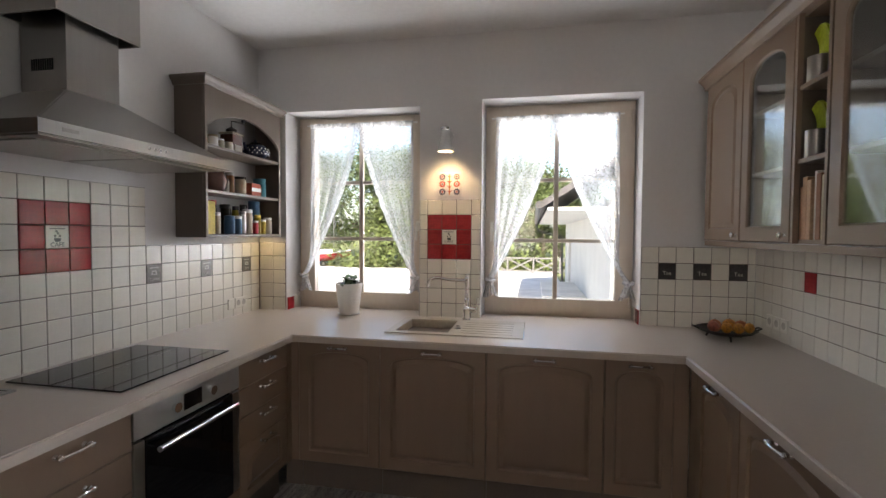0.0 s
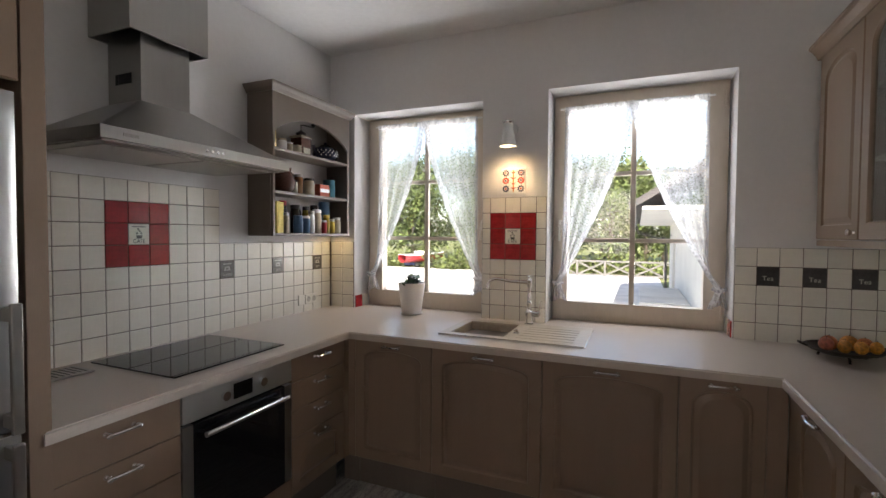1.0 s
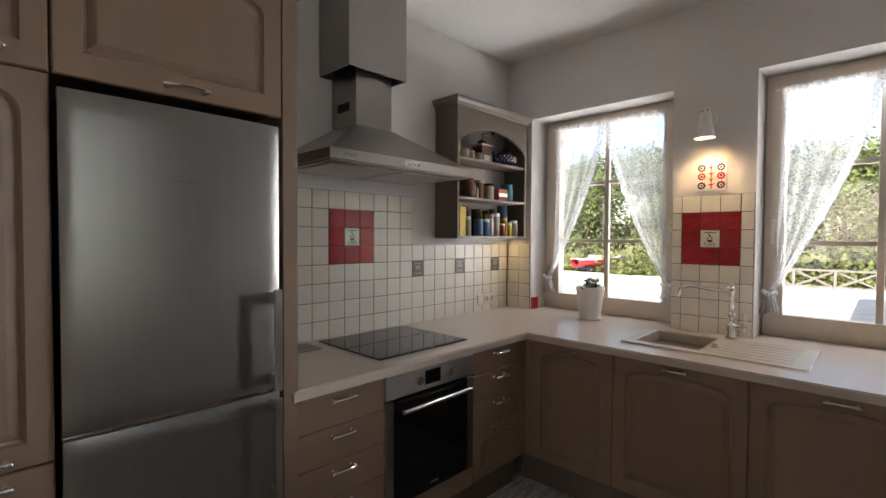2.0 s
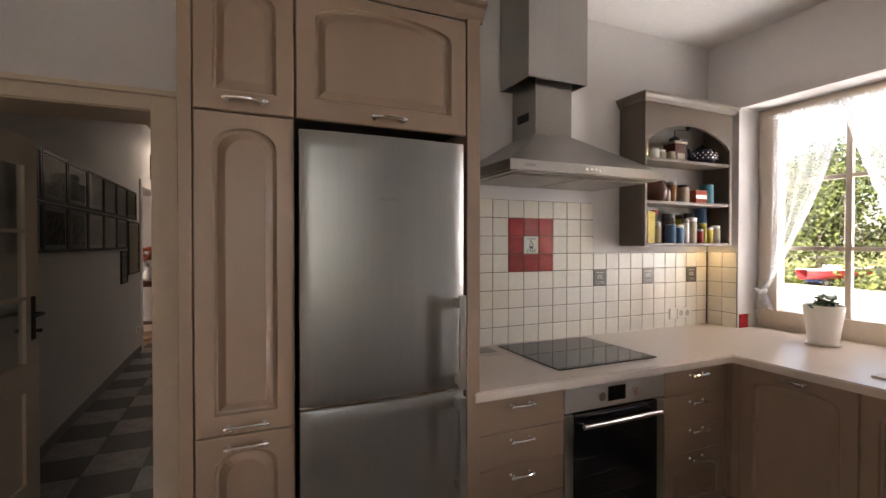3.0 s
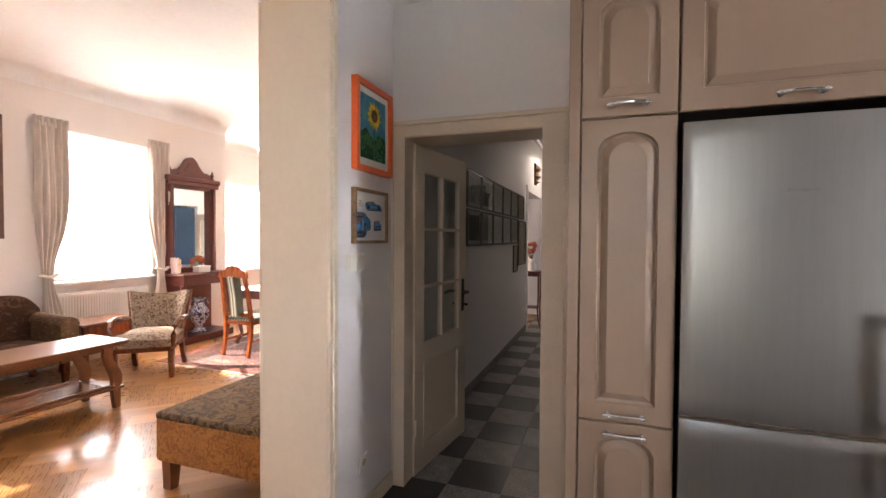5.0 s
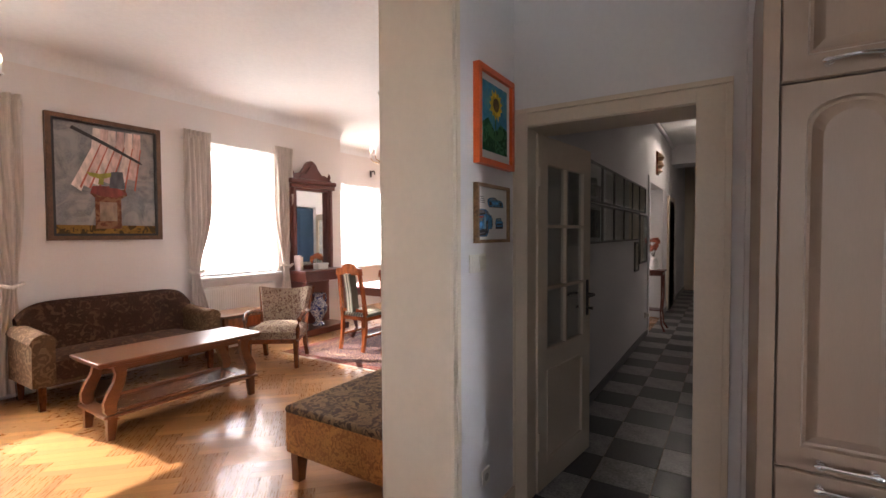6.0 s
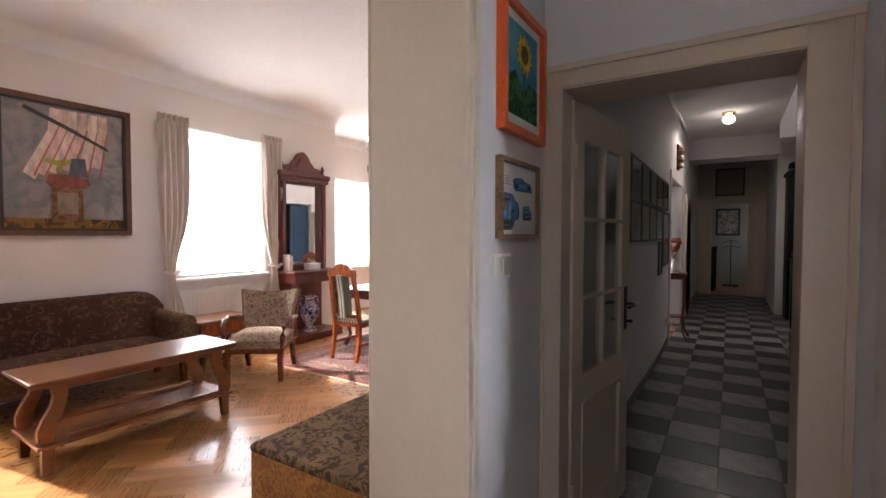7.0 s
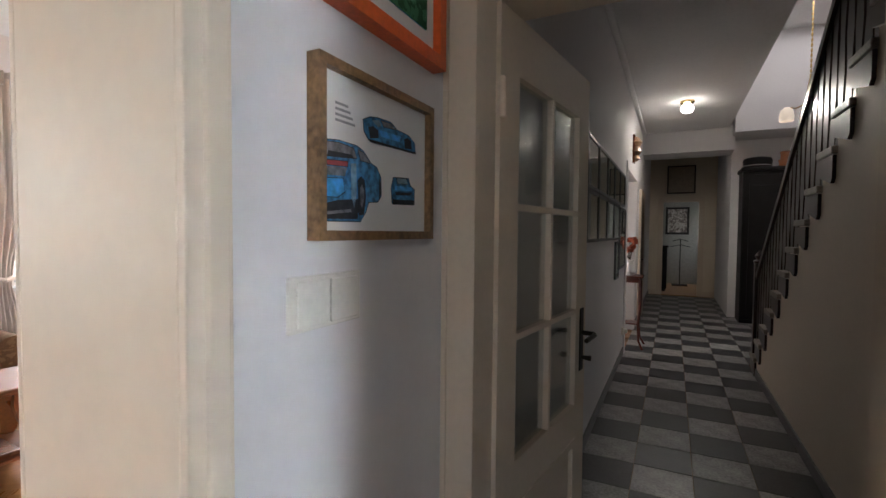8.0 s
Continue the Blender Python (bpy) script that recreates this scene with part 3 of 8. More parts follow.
# the opening is assumed and unseen, there for the far room's lamp
structure("wall_end_room_sides", box((-14.4, -5.0, -0.1), (-11.75, -4.62, 3.2), 0, prism(rect(-14.4, -11.75, -0.1, 3.2), "y", -2.3, -2.1, [rect(-13.9, -13.5, 1.2, 1.9)])), M["plaster"], "side walls of the room beyond", "wall")
structure("ceiling_end_room", box((-14.4, -5.0, 3.2), (-11.75, -2.1, 3.3)), M["ceiling"], "ceiling of the room beyond", "ceiling")


# ---------------------------------------------------------------- kitchen windows
def kitchen_window(name, x0, x1, top, g0, g1, mull, label):
    """Painted casement in its recess: frame, six panes with bars, inner sill strip and a handle."""
    y0, y1 = 0.205, 0.27
    win = tagged(new(name), label, "window", kind="structure")
    gz0, gz1 = 1.03, 2.285
    part("window_frame", prism(rect(x0 + 0.008, x1 - 0.008, TOP - 0.02, top - 0.002), "y", y0, y1 + 0.03, [rect(x0 + 0.075, x1 - 0.075, 0.985, top - 0.05)]), M["window_paint"], win)
    part("sash", prism(rect(x0 + 0.04, x1 - 0.04, 0.945, top - 0.028), "y", y0 - 0.022, y1 - 0.01, [rect(g0, g1, gz0, gz1)]), M["window_paint"], win)
    bars = [(mull - 0.016, mull + 0.016, gz0, gz1)]
    for z in (1.437, 1.863):
        bars += [(g0, mull - 0.016, z - 0.013, z + 0.013), (mull + 0.016, g1, z - 0.013, z + 0.013)]
    for a, b, c, d in bars:
        part("glazing_bar", box((a, y0 + 0.004, c), (b, y0 + 0.036, d), 0.004), M["window_paint"], win)
    zs = (gz0, 1.437, 1.863, gz1)
    for a, b in ((g0, mull), (mull, g1)):
        for c, d in zip(zs, zs[1:]):
            pane = part("pane", box((a, y0 + 0.018, c), (b, y0 + 0.022, d)), M["glass"], win)
            pane.visible_shadow = False
    hx = x1 - 0.055 if x1 < 1.5 else x0 + 0.058
    hb = box((hx - 0.012, y0 - 0.034, 1.50), (hx + 0.012, y0 - 0.022, 1.57), 0.004)
    tube([(hx, y0 - 0.03, 1.55), (hx, y0 - 0.065, 1.55), (hx, y0 - 0.068, 1.53), (hx, y0 - 0.068, 1.43)], 0.008, 8, hb)
    part("window_handle", hb, M["white_plastic"], win, "small lever handle")
    hinge = lathe([(0.008, 0), (0.008, 0.09)], (x1 - 0.03 if x1 > 1.5 else x0 + 0.03, y0 - 0.03, top - 0.16), 8)
    lathe([(0.008, 0), (0.008, 0.09)], (x1 - 0.03 if x1 > 1.5 else x0 + 0.03, y0 - 0.03, 0.97), 8, hinge)
    part("hinge", hinge, M["window_paint"], win)
    return win


kitchen_window("window_1", *WIN[0], 0.352, 1.114, 0.72, "cream-painted casement window with six panes, closed")
kitchen_window("window_2", *WIN[1], 1.764, 2.556, 2.16, "wider cream-painted casement window with six panes, closed")


def living_window(name, x0, x1, z0, z1, y, label, mulls):
    win = tagged(new(name), label, "window", kind="structure")
    part("window_frame", prism(rect(x0, x1, z0, z1), "y", y - 0.2, y - 0.13, [rect(x0 + 0.07, x1 - 0.07, z0 + 0.07, z1 - 0.07)]), M["white_enamel"], win)
    for m in mulls:
        part("mullion", box((m - 0.05, y - 0.19, z0 + 0.07), (m + 0.05, y - 0.14, z1 - 0.07), 0.005), M["white_enamel"], win)
    edges = [x0 + 0.07, *mulls, x1 - 0.07]
    for a, b in zip(edges, edges[1:]):
        pane = part("pane", box((a, y - 0.168, z0 + 0.07), (b, y - 0.162, z1 - 0.07)), M["glass"], win)
        pane.visible_shadow = False
    part("window_sill", box((x0 - 0.06, y - 0.13, z0 - 0.035), (x1 + 0.06, y + 0.09, z0), 0.006), M["white_enamel"], win)
    return win


living_window("window_3", -2.22, -1.10, 0.96, 2.66, SOUTH, "white living room window behind a sheer curtain", [])
living_window("window_4", 0.95, 2.10, 0.96, 2.66, SOUTH, "white living room window beside the sofa", [])
living_window("window_5", -6.2, -3.95, 0.85, 2.46, AY, "wide white dining bay window", [-5.4, -4.7])

# unseen window, assumed from the fridge's bright streak to let light in
win = tagged(new("window_6"), "assumed cream-painted east window above the worktop, out of view", "window", kind="structure")
part("window_frame", prism(rect(-3.29, -2.47, 1.0, 2.3), "x", EAST + 0.12, EAST + 0.18, [rect(-3.22, -2.54, 1.07, 2.23)]), M["window_paint"], win)
g = part("pane", box((EAST + 0.146, -3.22, 1.07), (EAST + 0.151, -2.54, 2.23)), M["glass"], win)
g.visible_shadow = False


# ---------------------------------------------------------------- kitchen: worktop and base units
FY, FX, FE = -0.71, 0.655, 2.765          # fronts of the north, west and east runs
outline = [(0, 0), (0, -2.205), (0.687, -2.205), (0.687, -0.75), (2.73, -0.75), (2.73, -3.25), (3.345, -3.25), (3.345, 0), (2.68, 0), (2.68, 0.2), (1.66, 0.2),
           (1.66, 0), (1.228, 0), (1.228, 0.2), (0.212, 0.2), (0.212, 0)]
wt = prism(outline, "z", TOP - 0.038, TOP, [rect(1.215, 1.545, -0.545, -0.165)])
lip = [e for e in wt.edges if len(e.link_faces) == 2 and e.calc_face_angle(0) > 1 and all(v.co.z > TOP - 0.001 for v in e.verts)
       and all(v.co.y < -0.1 and not (1.1 < v.co.x < 1.7 and v.co.y > -0.7) for v in e.verts)]
bmesh.ops.bevel(wt, geom=lip, offset=0.006, segments=3, affect="EDGES")
tagged(link_mesh("worktop", wt, M["worktop"]), "pale beige stone-look laminate worktop in a U shape", "worktop")


def handle_on(parent, x, z, length=0.105):
    """Bow handle as a sub-part of a front."""
    ob = part("handle", bow_handle(length), M["chrome"], parent, "chrome bow handle", True)
    ob.location = (x, 0, z)
    return ob


def base_unit(at, turn, w, fronts, label, depth=0.58, group="base units"):
    """Base unit standing on the floor: local x is its width, front at y=0 towards -y. fronts: z0, z1, kind."""
    unit = thing("base_cabinet", at, label, "cabinet", group, turn)
    part("body", box((0.001, 0.022, 0.165), (w - 0.001, depth, TOP - 0.04)), M["taupe_dark"], unit)
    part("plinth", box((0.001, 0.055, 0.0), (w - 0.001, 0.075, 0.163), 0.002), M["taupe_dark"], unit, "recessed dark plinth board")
    for z0, z1, kind in fronts:
        g = 0.0015
        if kind == "door":
            f = part("door", routed_door(w - 2 * g, z1 - z0 - 2 * g, 0.055 if w > 0.4 else 0.075, min(0.06, w * 0.15), 0.06, 0.05), M["taupe"], unit)
            handle_on(f, w / 2, z1 - z0 - 0.028)
        elif kind == "arched_drawer":
            f = part("drawer_front", routed_door(w - 2 * g, z1 - z0 - 2 * g, 0.05, 0.06, 0.045, 0.06), M["taupe"], unit)
            handle_on(f, w / 2, z1 - z0 - 0.035)
        else:
            f = part("drawer_front", box((0, 0, 0), (w - 2 * g, 0.02, z1 - z0 - 2 * g), 0.003), M["taupe"], unit)
            handle_on(f, w / 2, (z1 - z0) * 0.73)
        f.location = (g, 0, z0 + g)
    return unit


D0, D1 = 0.172, 0.864
for x0, x1, words in ((0.70, 1.187, "taupe corner base cabinet with an arched panel door"), (1.187, 1.775, "taupe sink base cabinet with an arched panel door"),
                      (1.775, 2.37, "wide taupe dishwasher front with an arched panel"), (2.37, 2.695, "narrow taupe base cabinet with an arched panel door")):
    base_unit((x0, FY, 0), 0, x1 - x0, [(D0, D1, "door")], words)
fill = thing("corner_filler", (0.655, FY, 0), "taupe filler strip in the inner cabinet corner", "cabinet")
part("strip", box((0.0, 0.004, D0), (0.043, 0.03, D1), 0.002), M["taupe"], fill)
part("strip", box((0.0, -0.038, D0), (-0.02, 0.003, D1), 0.002), M["taupe"], fill)
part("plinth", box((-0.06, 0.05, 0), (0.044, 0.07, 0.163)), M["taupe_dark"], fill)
fill = thing("corner_filler", (2.695, FY, 0), "taupe filler strip beside the narrow cabinet", "cabinet")
part("strip", box((0.0, 0.004, D0), (0.07, 0.03, D1), 0.002), M["taupe"], fill)
part("strip", box((0.072, -0.088, D0), (0.09, 0.003, D1), 0.002), M["taupe"], fill)
part("plinth", box((0.0, 0.05, 0), (0.12, 0.07, 0.163)), M["taupe_dark"], fill)
part("plinth", box((0.125, -0.09, 0), (0.145, 0.05, 0.163)), M["taupe_dark"], fill)

# west run: drawers, oven housing, drawers
step = (0.862 - 0.166) / 5
base_unit((FX, -2.204, 0), 90, 0.434, [(0.166 + i * step, 0.166 + (i + 1) * step, "drawer") for i in range(5)], "taupe drawer unit with five plain drawers", 0.62)
base_unit((FX, -1.186, 0), 90, 0.436, [(0.172, 0.454, "arched_drawer"), (0.454, 0.593, "drawer"), (0.593, 0.734, "drawer"), (0.734, 0.862, "drawer")],
          "taupe drawer unit with a deep arched bottom drawer", 0.62)
# east run, fronts towards the west
for y1, y0 in ((-0.80, -1.25), (-1.25, -1.85), (-1.85, -2.45), (-2.45, -3.23)):
    base_unit((FE, y1, 0), -90, y1 - y0, [(D0, D1, "door")], "taupe base cabinet with an arched panel door", 0.56)

oven = thing("built_in_oven", (FX, -1.77, 0), "stainless steel built-in oven with a black glass door", "oven", turn=90)
OW = 0.583
part("housing", box((0.002, 0.022, 0.165), (OW - 0.002, 0.6, 0.86)), M["black_plastic"], oven)
part("control_panel", box((0.002, -0.004, 0.752), (OW - 0.002, 0.02, 0.86), 0.003), M["steel_x"], oven, "brushed steel control panel")
part("display", box((0.235, -0.0065, 0.775), (0.335, -0.003, 0.84), 0.001), M["black_glass"], oven, "dark display")
for kx in (0.185, 0.385):
    k = part("knob", lathe([(0.019, 0), (0.019, 0.004), (0.016, 0.006), (0.014, 0.020), (0.004, 0.021)], (0, -0.025, 0), 20, None, "y"), M["chrome"], oven, "round push-in knob", True)
    k.location = (kx, 0, 0.808)
for a, b in ((0.002, 0.048), (OW - 0.048, OW - 0.002)):
    part("side_strip", box((a, -0.004, 0.272), (b, 0.018, 0.742), 0.003), M["steel"], oven)
door = part("oven_door", box((0.05, -0.006, 0.272), (OW - 0.05, 0.018, 0.742), 0.003), M["black_glass"], oven, "black glass oven door")
grip = tube([(0.07, -0.045, 0.70), (OW - 0.07, -0.045, 0.70)], 0.011, 12)
for gx in (0.085, OW - 0.085):
    tube([(gx, -0.045, 0.70), (gx, -0.002, 0.70)], 0.007, 8, grip)
part("handle", grip, M["chrome"], door, "long steel bar handle", True)
part("mark", box((0.27, -0.0075, 0.300), (0.32, -0.0062, 0.308)), M["steel"], door, "small pale maker's mark")
part("bottom_panel", box((0.002, 0, 0.168), (OW - 0.002, 0.02, 0.268), 0.003), M["taupe"], oven, "taupe panel under the oven")
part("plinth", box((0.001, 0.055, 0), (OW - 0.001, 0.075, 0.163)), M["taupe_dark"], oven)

hob = thing("hob", (0, 0, TOP), "black ceramic glass hob set in the worktop", "hob")
part("glass_plate", box((0.055, -1.735, 0.001), (0.575, -1.145, 0.007), 0.002), M["black_glass"], hob)
part("zone_line", box((0.31, -1.73, 0.0071), (0.3125, -1.15, 0.0076)), M["steel_dark"], hob)
grille = thing("worktop_grille", (0, 0, TOP), "small steel slotted vent plate on the worktop", "vent")
part("plate", box((0.06, -2.0, 0.001), (0.2, -1.80, 0.009), 0.002), M["steel_h"], grille)
for i in range(9):
    part("slot", box((0.075, -1.985 + i * 0.02, 0.0092), (0.185, -1.977 + i * 0.02, 0.0097)), M["black_plastic"], grille)

# ---------------------------------------------------------------- tall units and the fridge
TX = 0.68
tall = thing("tall_cabinet", (TX, -3.137, 0), "tall taupe larder cabinet with three arched doors", "cabinet", turn=90)
part("body", box((0.001, 0.022, 0.1), (0.286, 0.88, 2.29)), M["taupe_dark"], tall)
part("side_panel", box((-0.038, 0.0, 0.0), (-0.001, 0.885, 2.30), 0.002), M["taupe"], tall)
part("plinth", box((0, 0.05, 0), (0.287, 0.07, 0.1)), M["taupe_dark"], tall)
for z0, z1, rise, hz in ((0.10, 0.885, 0.07, 0.755), (0.888, 1.862, 0.07, 0.028), (1.866, 2.285, 0.06, 0.032)):
    f = part("door", routed_door(0.284, z1 - z0, rise, 0.052, 0.06, 0.045), M["taupe"], tall)
    f.location = (0.0015, 0, z0)
    handle_on(f, 0.142, hz, 0.12)
bridge = thing("bridge_cabinet", (TX, -2.848, 0), "taupe cabinet above the fridge with one wide arched door", "cabinet", turn=90)
part("body", box((0.001, 0.022, 1.885), (0.606, 0.66, 2.29)), M["taupe_dark"], bridge)
f = part("door", routed_door(0.604, 0.419, 0.06, 0.06, 0.065, 0.035), M["taupe"], bridge)
f.location = (0.0015, 0, 1.866)
handle_on(f, 0.302, 0.026, 0.12)
part("side_panel", box((0.609, 0.0, 0.0), (0.664, 0.672, 2.30), 0.002), M["taupe"], bridge)
prof = [(0.0, 2.30), (0.012, 2.30), (0.018, 2.32), (0.035, 2.345), (0.05, 2.352), (0.05, 2.365), (0.0, 2.365)]
crown = prism([(TX - 0.03 + u, v) for u, v in prof], "y", -3.20, -2.165)
tagged(link_mesh("cornice", crown, M["taupe"]), "taupe crown moulding along the tall cabinets", "moulding")

fridge = thing("fridge_freezer", (TX + 0.012, -2.838, 0), "brushed stainless steel fridge freezer in its niche", "fridge", turn=90)
FW = 0.578
part("body", box((0.004, 0.03, 0.02), (FW - 0.004, 0.62, 1.825), 0.004), M["black_plastic"], fridge)


def bulged(w, z0, z1, deep):
    """Fridge door with a gently bowed front and rounded edges."""
    def fn(u, v):
        y = -deep * (1 - (2 * u - 1) ** 2) - 0.006 * min(1, 28 * min(u, 1 - u)) * min(1, 30 * min(v, 1 - v))
        return (u * w, y + 0.0, z0 + v * (z1 - z0))
    bm = sheet(fn, 28, 30)
    rim = [e for e in bm.edges if e.is_boundary]
    got = bmesh.ops.extrude_edge_only(bm, edges=rim)
    for v in got["geom"]:
        if isinstance(v, bmesh.types.BMVert):
            v.co.y = 0.03
    bmesh.ops.contextual_create(bm, geom=[e for e in bm.edges if e.is_boundary])
    return bm


def bar_handle(h):
    bm = box((-0.013, -0.062, 0), (0.013, -0.047, h), 0.004)
    for z in (0.03, h - 0.03):
        box((-0.009, -0.05, z - 0.018), (0.009, 0.0, z + 0.018), 0.003, bm)
    return bm


for z0, z1, hz, hh in ((0.945, 1.83, 0.0, 0.335), (0.06, 0.93, 0.5, 0.36)):
    d = part("fridge_door" if z0 > 0.5 else "freezer_door", bulged(FW, z0, z1, 0.009), M["fridge_steel"], fridge, "bowed steel door", True)
    hnd = part("handle", bar_handle(hh), M["steel"], d, "flat steel bar handle")
    hnd.location = (FW - 0.032, -0.004, z0 + hz + 0.005)
    if z0 > 0.5:
        part("trim_line", box((0, -0.004, z0 - 0.012), (FW, 0.03, z0 - 0.002), 0.002), M["chrome"], d)
        part("badge", box((0.26, -0.0172, 1.612), (0.335, -0.0150, 1.622)), M["steel_dark"], d, "small grey maker's mark")
        part("badge_ring", lathe([(0.008, 0), (0.008, 0.002)], (0.245, -0.0172, 1.617), 14, None, "y"), M["steel_dark"], d)

# ---------------------------------------------------------------- cooker hood
hood = thing("cooker_hood", (0, 0, 0), "stainless steel chimney cooker hood on the wall", "cooker hood")
HC = -1.497


def frustum(x1, ya, yb, z0, X1, YA, YB, z1):
    bm = bmesh.new()
    lo = [bm.verts.new(p) for p in ((0.001, ya, z0), (x1, ya, z0), (x1, yb, z0), (0.001, yb, z0))]
    hi = [bm.verts.new(p) for p in ((0.001, YA, z1), (X1, YA, z1), (X1, YB, z1), (0.001, YB, z1))]
    for i in range(4):
        bm.faces.new((lo[i], lo[(i + 1) % 4], hi[(i + 1) % 4], hi[i]))
    bm.faces.new(lo[::-1])
    bm.faces.new(hi)
    bmesh.ops.bevel(bm, geom=[e for e in bm.edges if min(v.co.x for v in e.verts) > 0.01], offset=0.004, segments=2, affect="EDGES")
    return bm


part("canopy", frustum(0.515, HC - 0.454, HC + 0.454, 1.832, 0.225, HC - 0.118, HC + 0.118, 2.035), M["steel"], hood, "sloping steel canopy")
rim = prism([(0.001, HC - 0.455), (0.52, HC - 0.455), (0.52, HC + 0.455), (0.001, HC + 0.455)], "z", 1.79, 1.834)
part("rim", rim, M["steel"], hood, "steel front rim")
part("chimney", box((0.001, HC - 0.116, 2.03), (0.222, HC + 0.116, 2.42), 0.002), M["steel"], hood)
part("chimney_cover", prism(rect(0.001, 0.275, -1.692, -1.322), "z", 2.305, CEIL, [rect(0.012, 0.267, -1.684, -1.330)]), M["steel"], hood, "wider steel upper duct cover")
part("underside", box((0.02, HC - 0.44, 1.784), (0.50, HC + 0.44, 1.791)), M["steel_dark"], hood)
for a, b in ((HC - 0.40, HC - 0.01), (HC + 0.01, HC + 0.40)):
    part("filter", box((0.06, a, 1.779), (0.44, b, 1.785), 0.003), M["steel"], hood, "flat grease filter")
for i in range(10):
    part("vent_slot", box((0.055 + i * 0.011, HC - 0.1185, 2.115), (0.061 + i * 0.011, HC - 0.1155, 2.16)), M["black_plastic"], hood)
for i in range(4):
    k = part("button", lathe([(0.007, 0), (0.007, 0.004), (0.005, 0.006)], (0.518, HC - 0.04 + i * 0.027, 1.812), 12, None, "x"), M["chrome"], hood, "", True)
part("mark", box((0.5195, HC - 0.38, 1.806), (0.5212, HC - 0.325, 1.818)), M["steel_dark"], hood, "small maker's mark")

# ---------------------------------------------------------------- open wall shelf
shelf = thing("wall_shelf", (0, 0, 0), "open taupe wall shelf with an arched valance, filled with jars", "shelf")
SA, SB, SX, SZ0, SZ1 = -0.822, -0.042, 0.182, 1.452, 2.31
part("side", box((0.001, SA, SZ0), (SX, SA + 0.02, SZ1), 0.002), M["taupe_in_shade"], shelf)
part("side", box((0.001, SB - 0.02, SZ0), (SX, SB, SZ1), 0.002), M["taupe_in_shade"], shelf)
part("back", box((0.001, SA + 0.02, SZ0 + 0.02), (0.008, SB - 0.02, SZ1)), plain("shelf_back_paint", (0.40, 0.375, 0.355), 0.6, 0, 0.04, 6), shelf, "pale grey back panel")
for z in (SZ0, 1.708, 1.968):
    part("shelf_board", box((0.008, SA + 0.02, z), (SX + 0.014, SB - 0.02, z + 0.018), 0.003), M["taupe_in_shade"], shelf)
part("top", box((0.001, SA, SZ1), (SX, SB, SZ1 + 0.02)), M["taupe_in_shade"], shelf)
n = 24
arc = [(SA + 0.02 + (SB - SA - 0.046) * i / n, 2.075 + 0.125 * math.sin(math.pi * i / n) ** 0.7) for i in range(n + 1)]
part("valance", prism([(SA + 0.001, SZ1), (SA + 0.001, 2.06), (SA + 0.02, 2.06), *arc, (SB - 0.026, 2.06), (SB - 0.001, 2.06), (SB - 0.001, SZ1)], "x", SX, SX + 0.018), M["taupe_in_shade"], shelf, "front board cut in a shallow arch")
for a, b in ((SA + 0.001, SA + 0.02), (SB - 0.026, SB - 0.001)):
    part("stile", box((SX, a, SZ0), (SX + 0.018, b, 2.06), 0.002), M["taupe_in_shade"], shelf)
cr = bmesh.new()
cp = [(0.0, 0.0), (0.01, 0.0), (0.018, 0.02), (0.032, 0.035), (0.036, 0.05), (0.0, 0.05)]
rings = []
for u, v in cp:
    d = u
    rings.append([cr.verts.new(p) for p in ((0.002, SA - d, SZ1 + v), (SX + 0.018 + d, SA - d, SZ1 + v), (SX + 0.018 + d, SB + min(d, 0.03), SZ1 + v), (0.002, SB + min(d, 0.03), SZ1 + v))])
for a, b in zip(rings, rings[1:]):
    for i in range(3):
        cr.faces.new((a[i], a[i + 1], b[i + 1], b[i]))
cr.faces.new([rings[4][0], rings[4][1], rings[4][2], rings[4][3]])
part("crown", cr, M["taupe_in_shade"], shelf, "stepped crown moulding")


# ---------------------------------------------------------------- kitchen: east wall cupboards
EX, UZ0, UZ1 = 2.99, 1.455, 2.33
ROW = "wall cupboards"


